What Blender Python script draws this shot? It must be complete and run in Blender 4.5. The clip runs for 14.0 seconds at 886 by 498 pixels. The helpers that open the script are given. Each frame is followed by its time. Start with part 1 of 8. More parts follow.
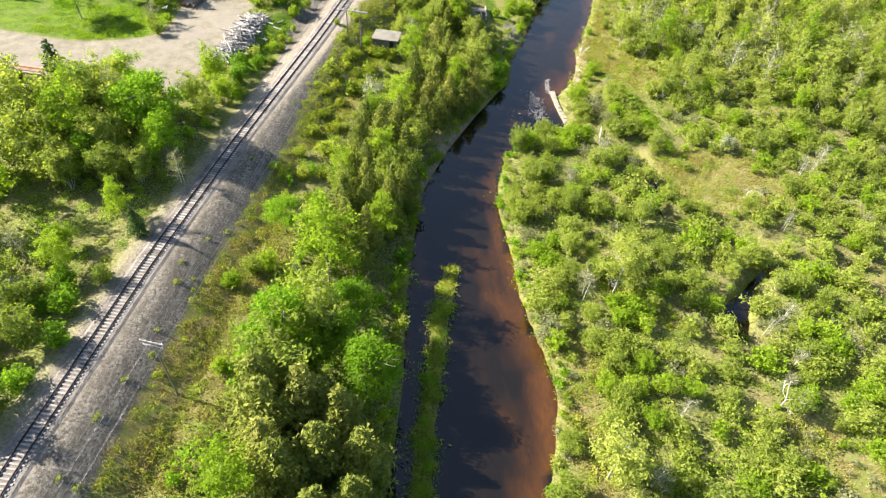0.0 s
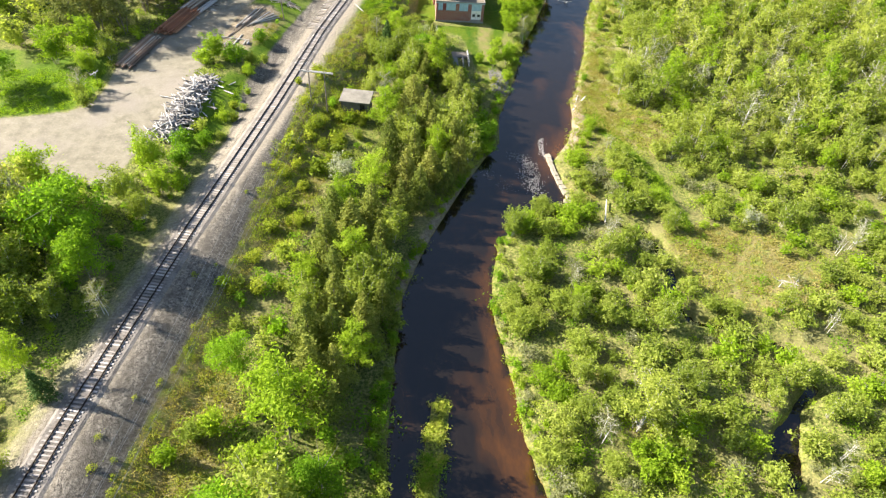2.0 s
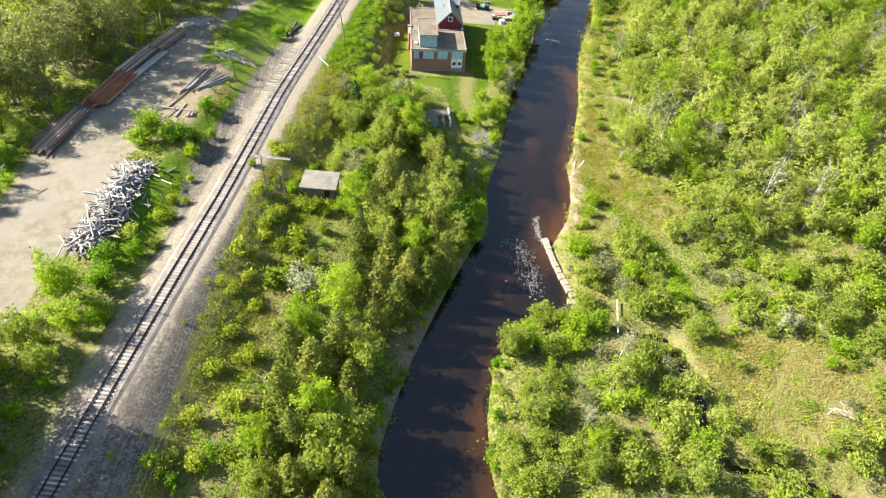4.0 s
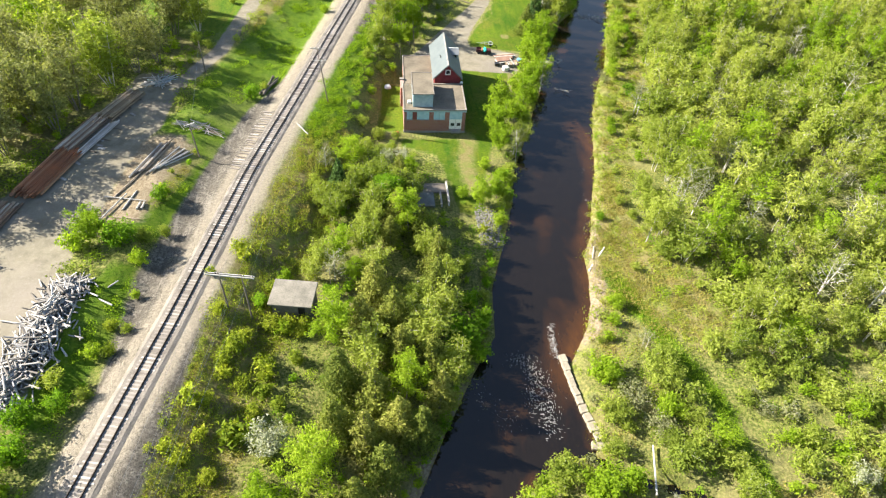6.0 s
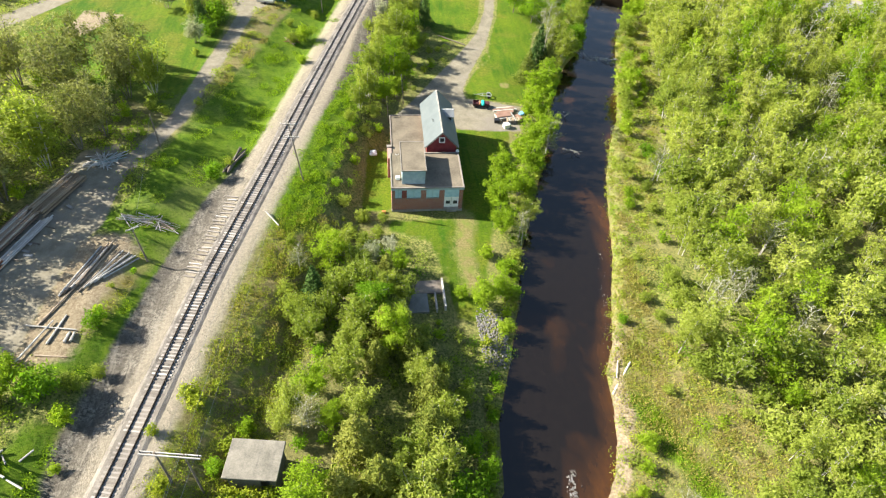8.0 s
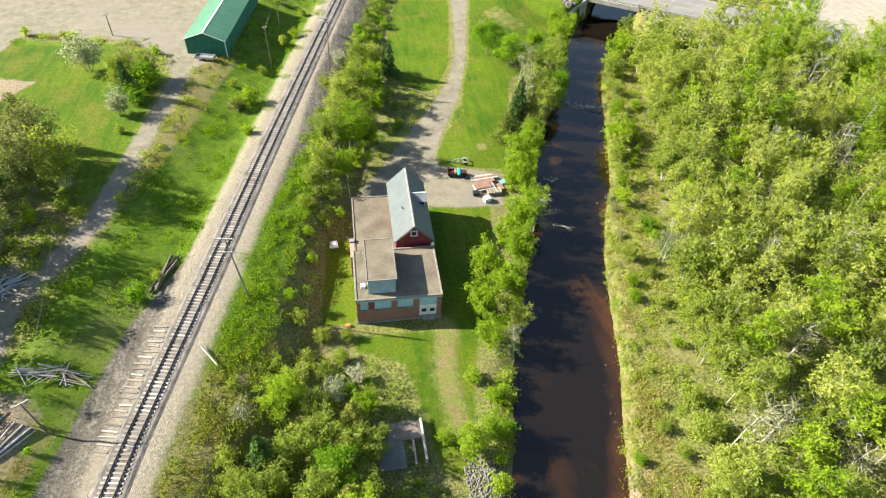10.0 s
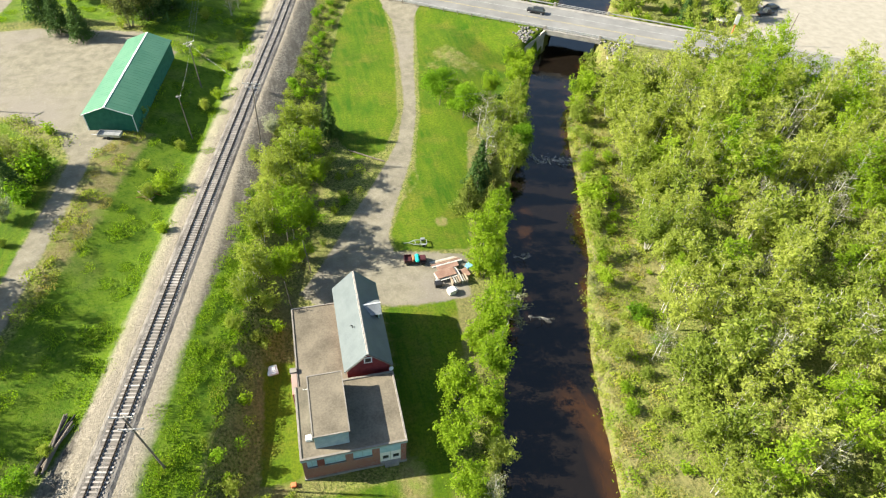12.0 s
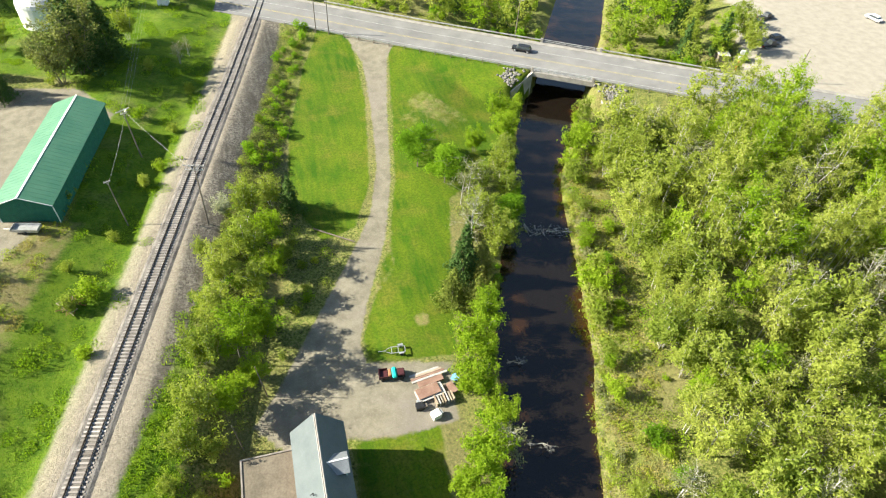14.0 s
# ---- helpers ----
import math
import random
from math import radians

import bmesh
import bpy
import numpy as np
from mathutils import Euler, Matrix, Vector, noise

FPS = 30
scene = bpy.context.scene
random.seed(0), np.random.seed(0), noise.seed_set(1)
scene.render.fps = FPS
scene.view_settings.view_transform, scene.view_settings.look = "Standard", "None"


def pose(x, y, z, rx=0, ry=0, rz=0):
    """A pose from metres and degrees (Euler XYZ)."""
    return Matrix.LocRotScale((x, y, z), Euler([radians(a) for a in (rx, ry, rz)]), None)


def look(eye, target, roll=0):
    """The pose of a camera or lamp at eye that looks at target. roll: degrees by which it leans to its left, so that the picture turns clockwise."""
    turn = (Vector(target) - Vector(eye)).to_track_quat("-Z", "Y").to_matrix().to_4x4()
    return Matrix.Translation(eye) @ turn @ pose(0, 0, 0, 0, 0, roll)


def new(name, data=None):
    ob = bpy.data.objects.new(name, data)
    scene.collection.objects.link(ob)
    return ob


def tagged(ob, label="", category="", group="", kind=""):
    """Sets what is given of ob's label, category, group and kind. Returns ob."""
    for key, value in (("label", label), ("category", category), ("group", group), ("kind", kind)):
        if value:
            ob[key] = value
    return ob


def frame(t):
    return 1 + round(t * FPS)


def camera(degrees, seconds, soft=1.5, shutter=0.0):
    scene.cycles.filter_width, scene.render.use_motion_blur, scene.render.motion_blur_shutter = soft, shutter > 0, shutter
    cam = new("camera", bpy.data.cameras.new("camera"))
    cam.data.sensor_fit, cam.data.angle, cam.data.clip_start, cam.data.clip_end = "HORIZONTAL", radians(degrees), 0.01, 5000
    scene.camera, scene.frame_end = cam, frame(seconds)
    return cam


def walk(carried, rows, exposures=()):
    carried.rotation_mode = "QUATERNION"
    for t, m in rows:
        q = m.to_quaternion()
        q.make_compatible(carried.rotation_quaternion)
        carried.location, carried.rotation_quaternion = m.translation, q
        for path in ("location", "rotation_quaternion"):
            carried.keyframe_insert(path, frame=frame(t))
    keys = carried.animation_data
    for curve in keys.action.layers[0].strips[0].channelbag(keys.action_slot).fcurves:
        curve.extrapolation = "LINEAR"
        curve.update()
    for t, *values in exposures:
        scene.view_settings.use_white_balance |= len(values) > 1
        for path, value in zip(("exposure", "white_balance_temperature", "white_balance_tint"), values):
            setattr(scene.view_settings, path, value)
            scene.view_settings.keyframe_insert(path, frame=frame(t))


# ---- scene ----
cam = camera(71.6, 14.0, soft=1.2)
METRES, EYE, TILT, LEAN, TURN = 174.0, 77.3, -45.6, -3.5, 0.0
EXPOSURE = [(0.0, 2.14, 6680, 12), (3.0, 2.14, 6700, 12), (7.0, 2.04, 6740, 9), (10.5, 1.88, 6780, 7), (14.0, 1.81, 6760, 5)]
ROWS = [
    (0.0, 0.0, 0.0, 0.0, 0.0, 0.0, -0.0),
    (0.5, -0.0002, 0.0262, 0.0267, -0.17, -0.03, 0.2),
    (1.0, -0.0004, 0.0526, 0.0536, -0.52, -0.06, 0.6),
    (1.5, -0.0005, 0.0791, 0.0807, -1.01, -0.09, 1.16),
    (2.0, 0.0002, 0.1056, 0.1076, -1.58, -0.13, 1.75),
    (2.5, 0.002, 0.1319, 0.1349, -2.28, -0.19, 2.47),
    (3.0, 0.0041, 0.1581, 0.1617, -2.89, -0.23, 3.09),
    (5.5, 0.0191, 0.2875, 0.2937, -3.13, -0.31, 3.58),
    (6.0, 0.0216, 0.3127, 0.3195, -3.27, -0.34, 3.72),
    (6.5, 0.0243, 0.3373, 0.3445, -3.38, -0.34, 3.87),
    (7.0, 0.0272, 0.3619, 0.3701, -3.48, -0.4, 4.02),
    (7.5, 0.0299, 0.3867, 0.3955, -3.64, -0.42, 4.22),
    (8.0, 0.033, 0.4118, 0.4211, -3.85, -0.44, 4.42),
    (10.5, 0.0577, 0.5364, 0.5479, -6.93, -0.88, 7.72),
    (11.0, 0.0643, 0.5599, 0.5718, -7.95, -1.05, 8.71),
    (11.5, 0.0714, 0.5827, 0.5948, -8.95, -1.23, 9.69),
    (12.0, 0.0797, 0.6044, 0.6171, -9.66, -1.4, 10.42),
    (12.5, 0.0878, 0.6264, 0.639, -10.29, -1.53, 11.0),
    (13.0, 0.0971, 0.6486, 0.6609, -10.6, -1.62, 11.33),
    (13.5, 0.1067, 0.6709, 0.683, -10.88, -1.71, 11.6),
    (14.0, 0.1168, 0.6932, 0.7055, -11.13, -1.81, 11.87),
]
walk(cam, [(t, pose(0, 0, EYE, TILT, LEAN, TURN) @ pose(METRES * x, METRES * y, METRES * z, 90 + pitch, roll, yaw)) for t, x, y, z, yaw, pitch, roll in ROWS],
     exposures=EXPOSURE)

# ---- light: afternoon sun from the west, clear sky ----
SUN_EL, SUN_AZ = radians(33.0), radians(-75.0)
world = bpy.data.worlds.new("sky")
world.use_nodes = True
scene.world = world
wn = world.node_tree
sky = wn.nodes.new("ShaderNodeTexSky")
sky.sky_type, sky.sun_disc = "NISHITA", False
sky.sun_elevation, sky.sun_rotation = SUN_EL, SUN_AZ % (2 * math.pi)
wn.links.new(sky.outputs[0], wn.nodes["Background"].inputs[0])
wn.nodes["Background"].inputs[1].default_value = 0.068
sun = new("sun", bpy.data.lights.new("sun", "SUN"))
sun.data.energy, sun.data.angle, sun.data.color = 4.9, radians(0.6), (1.0, 0.93, 0.82)
TO_SUN = Vector((math.sin(SUN_AZ) * math.cos(SUN_EL), math.cos(SUN_AZ) * math.cos(SUN_EL), math.sin(SUN_EL)))
sun.matrix_world = look(TO_SUN * 300, (0, 0, 0))

# ---- materials ----
class Mat:
    """A small builder of node materials."""
    def __init__(self, name):
        self.m = bpy.data.materials.new(name)
        self.m.use_nodes = True
        self.t = self.m.node_tree
        self.b = self.t.nodes["Principled BSDF"]
        self.out = self.t.nodes["Material Output"]

    def n(self, kind, **props):
        node = self.t.nodes.new(kind)
        for k, v in props.items():
            if k == "op":
                node.operation = v
            elif k == "blend":
                node.blend_type = v
            elif k == "dtype":
                node.data_type = v
            elif k == "attr":
                node.attribute_name = v
        return node

    def link(self, a, b):
        self.t.links.new(a, b)

    def coord(self, space="Object"):
        return self.n("ShaderNodeTexCoord").outputs[space]

    def noise(self, scale, detail=3.0, rough=0.55, vec=None, dist=0.0):
        q = self.n("ShaderNodeTexNoise")
        q.inputs["Scale"].default_value, q.inputs["Detail"].default_value = scale, detail
        q.inputs["Roughness"].default_value, q.inputs["Distortion"].default_value = rough, dist
        self.link(vec if vec is not None else self.coord(), q.inputs["Vector"])
        return q.outputs[0]

    def math(self, op, a, b=0.0, clamp=False):
        q = self.n("ShaderNodeMath", op=op)
        q.use_clamp = clamp
        for i, v in ((0, a), (1, b)):
            if isinstance(v, (int, float)):
                q.inputs[i].default_value = v
            else:
                self.link(v, q.inputs[i])
        return q.outputs[0]

    def step(self, v, lo, hi):
        q = self.n("ShaderNodeMapRange")
        q.inputs[1].default_value, q.inputs[2].default_value = lo, hi
        self.link(v, q.inputs[0])
        return q.outputs[0]

    def mix(self, fac, a, b, blend="MIX"):
        q = self.n("ShaderNodeMix", dtype="RGBA", blend=blend)
        for sock, v in ((q.inputs[0], fac), (q.inputs[6], a), (q.inputs[7], b)):
            if isinstance(v, (int, float)):
                sock.default_value = v
            elif isinstance(v, tuple):
                sock.default_value = (*v, 1.0)
            else:
                self.link(v, sock)
        return q.outputs[2]

    def ramp(self, fac, stops):
        q = self.n("ShaderNodeValToRGB")
        els = q.color_ramp.elements
        while len(els) < len(stops):
            els.new(0.5)
        for e, (p, c) in zip(els, stops):
            e.position, e.color = p, (*c, 1.0)
        self.link(fac, q.inputs[0])
        return q.outputs[0]

    def bump(self, height, strength=0.5, dist=0.1):
        q = self.n("ShaderNodeBump")
        q.inputs["Strength"].default_value, q.inputs["Distance"].default_value = strength, dist
        self.link(height, q.inputs["Height"])
        self.link(q.outputs[0], self.b.inputs["Normal"])
        return q.outputs[0]

    def set(self, color=None, rough=0.7, metal=0.0, spec=0.3):
        if isinstance(color, tuple):
            self.b.inputs["Base Color"].default_value = (*color, 1.0)
        elif color is not None:
            self.link(color, self.b.inputs["Base Color"])
        if isinstance(rough, (int, float)):
            self.b.inputs["Roughness"].default_value = rough
        else:
            self.link(rough, self.b.inputs["Roughness"])
        self.b.inputs["Metallic"].default_value = metal
        self.b.inputs["Specular IOR Level"].default_value = spec
        return self.m


def surface(name, a, b, scale=2.0, fine=14.0, rough=0.75, metal=0.0, bump=0.3, dist=0.03, spec=0.3):
    """Two tones mingled at a coarse and a fine scale, with light relief."""
    k = Mat(name)
    big, small = k.noise(scale, 4.0), k.noise(fine, 3.0)
    v = k.math("ADD", k.math("MULTIPLY", big, 0.65), k.math("MULTIPLY", small, 0.35))
    k.set(k.mix(k.step(v, 0.36, 0.64), a, b), rough, metal, spec)
    k.bump(small, bump, dist)
    return k.m


def leaf_material(name, tones, sheer=0.55, apart=0.44):
    """Foliage: each leaf clump has its own tone, each plant its own shift, and light comes through."""
    k = Mat(name)
    geo, info, tint = k.n("ShaderNodeNewGeometry"), k.n("ShaderNodeObjectInfo"), k.n("ShaderNodeAttribute", attr="tint")
    plant = k.math("FRACT", k.math("ADD", info.outputs["Random"], tint.outputs["Fac"]))
    wide = k.noise(0.55, 3.0)
    v = k.math("ADD", k.math("MULTIPLY", geo.outputs["Random Per Island"], 0.34), k.math("MULTIPLY", k.math("ADD", k.math("MULTIPLY", k.math("SUBTRACT", plant, 0.5), apart / 0.44), 0.5), 0.44))
    v = k.math("ADD", v, k.math("MULTIPLY", wide, 0.26))
    n = len(tones)
    col = k.ramp(v, [(0.08 + 0.86 * i / (n - 1), c) for i, c in enumerate(tones)])
    # within each spray: shaded gaps and highlights between small leaves, painted into the colour
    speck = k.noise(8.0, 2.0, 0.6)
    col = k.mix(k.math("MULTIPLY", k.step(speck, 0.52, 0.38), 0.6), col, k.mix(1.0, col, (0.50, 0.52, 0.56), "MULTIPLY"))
    col = k.mix(k.math("MULTIPLY", k.step(speck, 0.54, 0.66), 0.4), col, k.mix(1.0, col, (1.45, 1.40, 1.5), "MULTIPLY"))
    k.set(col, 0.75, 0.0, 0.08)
    tr = k.n("ShaderNodeBsdfTranslucent")
    k.link(k.mix(1.0, col, (1.22, 1.26, 0.62), "MULTIPLY"), tr.inputs[0])
    mx = k.n("ShaderNodeMixShader")
    mx.inputs[0].default_value = sheer
    k.link(k.b.outputs[0], mx.inputs[1])
    k.link(tr.outputs[0], mx.inputs[2])
    k.link(mx.outputs[0], k.out.inputs[0])
    return k.m


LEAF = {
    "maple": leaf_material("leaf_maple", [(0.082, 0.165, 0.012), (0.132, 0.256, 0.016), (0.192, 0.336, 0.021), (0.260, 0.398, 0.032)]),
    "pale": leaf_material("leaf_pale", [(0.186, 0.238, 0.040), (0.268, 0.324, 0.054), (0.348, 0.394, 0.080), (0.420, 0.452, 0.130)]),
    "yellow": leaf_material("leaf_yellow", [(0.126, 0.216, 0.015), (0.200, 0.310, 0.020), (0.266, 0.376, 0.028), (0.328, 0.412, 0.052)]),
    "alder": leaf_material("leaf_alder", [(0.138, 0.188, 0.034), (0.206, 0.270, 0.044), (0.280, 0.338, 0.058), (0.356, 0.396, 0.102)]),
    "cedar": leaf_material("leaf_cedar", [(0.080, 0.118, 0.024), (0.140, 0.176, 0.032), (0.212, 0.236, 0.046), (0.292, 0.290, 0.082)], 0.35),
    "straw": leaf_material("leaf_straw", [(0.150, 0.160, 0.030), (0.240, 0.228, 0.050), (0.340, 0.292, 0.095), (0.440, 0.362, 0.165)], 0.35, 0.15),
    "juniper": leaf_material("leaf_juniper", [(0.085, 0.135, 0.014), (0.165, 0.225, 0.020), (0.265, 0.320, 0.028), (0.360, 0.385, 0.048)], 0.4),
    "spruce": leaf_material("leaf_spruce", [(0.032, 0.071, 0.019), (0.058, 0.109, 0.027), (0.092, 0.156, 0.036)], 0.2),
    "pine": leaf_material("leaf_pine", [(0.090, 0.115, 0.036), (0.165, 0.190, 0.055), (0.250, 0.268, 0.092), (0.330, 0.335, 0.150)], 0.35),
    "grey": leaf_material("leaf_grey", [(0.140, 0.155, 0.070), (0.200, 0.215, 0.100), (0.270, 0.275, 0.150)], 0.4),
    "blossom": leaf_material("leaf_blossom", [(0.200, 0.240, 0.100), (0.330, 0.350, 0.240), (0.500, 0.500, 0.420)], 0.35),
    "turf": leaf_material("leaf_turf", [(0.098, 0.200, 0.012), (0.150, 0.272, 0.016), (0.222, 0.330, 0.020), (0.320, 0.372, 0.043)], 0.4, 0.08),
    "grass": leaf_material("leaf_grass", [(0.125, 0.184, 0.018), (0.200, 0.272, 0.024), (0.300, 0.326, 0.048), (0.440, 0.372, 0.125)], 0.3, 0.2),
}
BARK = surface("bark", (0.09, 0.075, 0.06), (0.22, 0.20, 0.17), 1.5, 20.0, 0.9)
BARK_PALE = surface("bark_pale", (0.26, 0.245, 0.21), (0.50, 0.48, 0.43), 1.5, 20.0, 0.85)
DEADWOOD = surface("deadwood", (0.30, 0.28, 0.25), (0.55, 0.53, 0.49), 1.0, 12.0, 0.9)
STEEL = surface("rail_steel", (0.022, 0.017, 0.014), (0.05, 0.038, 0.03), 3.0, 30.0, 0.5, 0.6, 0.1)
TIE = surface("tie_wood", (0.14, 0.125, 0.115), (0.33, 0.31, 0.29), 0.8, 9.0, 0.9)
POLE = surface("pole_wood", (0.10, 0.085, 0.07), (0.19, 0.16, 0.13), 1.0, 14.0, 0.9)
POLE_GREY = surface("grey_wood", (0.24, 0.23, 0.215), (0.44, 0.43, 0.405), 1.2, 14.0, 0.9)
LOG_BROWN = surface("log_brown", (0.17, 0.075, 0.035), (0.33, 0.17, 0.09), 0.7, 8.0, 0.85)
LOG_TAN = surface("log_tan", (0.20, 0.15, 0.105), (0.35, 0.29, 0.225), 0.7, 8.0, 0.85)
CONCRETE = surface("concrete", (0.17, 0.16, 0.15), (0.29, 0.277, 0.25), 0.7, 9.0, 0.85)
STONE = surface("stone", (0.17, 0.15, 0.115), (0.31, 0.28, 0.22), 1.0, 9.0, 0.85)
ASPHALT = surface("asphalt", (0.135, 0.134, 0.131), (0.195, 0.193, 0.187), 0.25, 20.0, 0.8)
PAINT_YELLOW = surface("line_yellow", (0.20, 0.18, 0.12), (0.38, 0.31, 0.13), 1.0, 10.0, 0.7)
PAINT_WHITE = surface("line_white", (0.20, 0.20, 0.195), (0.40, 0.40, 0.39), 1.0, 10.0, 0.7)
GALV = surface("galvanised", (0.35, 0.36, 0.36), (0.52, 0.53, 0.53), 2.0, 20.0, 0.4, 0.6, 0.1)
WIRE = surface("wire", (0.22, 0.22, 0.22), (0.34, 0.34, 0.33), 1.0, 4.0, 0.5, 0.3)

# ---- plan: rail line, river banks, road ----
RAIL_Y = [-60, 29, 61, 95, 133, 166, 192, 218, 238, 269, 297, 332, 420]
RAIL_X = [-49, -43.2, -38.8, -32.6, -24.7, -18.6, -12.4, -6.5, -1.8, 5.6, 12.6, 20.8, 41]
LEFT_Y = [-60, 0, 32, 48, 65, 76, 91, 97, 105, 118, 128, 134, 144, 154, 165, 176, 184, 197, 213, 224, 234, 242, 252, 264, 274, 284, 295, 320, 340, 460]
LEFT_X = [-8, -4, -2.5, -1.2, -1.4, -0.8, 0.6, 2.6, 5.6, 11.8, 17.2, 21, 22, 25.5, 28.8, 31.2, 34.5, 39.2, 45, 48, 52, 55.5, 63, 66.5, 70.5, 75.5, 82.5, 97, 109, 172]
RIGHT_Y = [-60, 0, 32, 38, 47, 52, 59, 66, 77, 87, 95, 103, 109, 112, 114.5, 128, 135, 140, 146, 151, 156, 165, 175, 186, 197, 208, 217, 228, 240, 252, 258, 281, 289, 315, 340, 460]
RIGHT_X = [12, 16, 18.5, 20, 21.6, 21, 19.2, 17.7, 16.9, 15.5, 16, 18, 22, 26, 33, 32, 36.5, 38.3, 39.5, 40, 42.5, 45, 48.3, 50.8, 53.6, 57.7, 62, 65.5, 69, 72.4, 74.5, 88.6, 94.5, 112, 126, 190]
ROAD_A, ROAD_U = np.array((84.0, 297.6)), np.array((0.857, -0.515))
ROAD_N = np.array((0.515, 0.857))
ROAD_HALF = 7.6
REEDS = [(6.2, 71), (4.6, 62), (3.6, 52), (2.4, 42), (1.6, 26)]
CREEK = [(31, 113.5), (37.7, 109.6), (45.9, 106.8), (47.6, 96), (46, 89.5), (48, 85.4), (54.5, 84.6), (60.5, 81.2), (63.6, 77.2), (62.6, 73.4), (58.8, 70.6), (54.2, 65.2), (52.4, 60)]


def smooth(v, lo, hi):
    s = np.clip((v - lo) / (hi - lo), 0.0, 1.0)
    return s * s * (3 - 2 * s)


def rail_x(y):
    return np.interp(y, RAIL_Y, RAIL_X)


def rail_z(y):
    return 9.25 - 0.0105 * (y - 100)


def road_z(u):
    return 6.1 + 0.8 * smooth(-u, 20, 75)


def line_distance(x, y, pts):
    best = np.full(np.shape(x), 1e9)
    for (ax, ay), (bx, by) in zip(pts, pts[1:]):
        dx, dy = bx - ax, by - ay
        s = np.clip(((x - ax) * dx + (y - ay) * dy) / (dx * dx + dy * dy), 0, 1)
        best = np.minimum(best, np.hypot(x - ax - s * dx, y - ay - s * dy))
    return best


def inside(x, y, poly):
    """Signed distance to a polygon, positive inside."""
    odd = np.zeros(np.shape(x), bool)
    ring = list(poly) + [poly[0]]
    for (ax, ay), (bx, by) in zip(ring, ring[1:]):
        if ay != by:
            odd ^= ((ay > y) != (by > y)) & (x < (bx - ax) * (y - ay) / (by - ay) + ax)
    d = line_distance(x, y, ring)
    return np.where(odd, d, -d)


def lumps(x, y, s, seed=0.0):
    """Cheap smooth unevenness, about -1 to 1."""
    return (np.sin(x / s + 1.7 + seed) * np.sin(y / (s * 1.13) + 0.4 * seed) + 0.5 * np.sin(x / (0.43 * s) + y / (0.61 * s) + seed)
            + 0.35 * np.sin(x / (0.27 * s) - y / (0.23 * s) + 2 * seed)) / 1.6


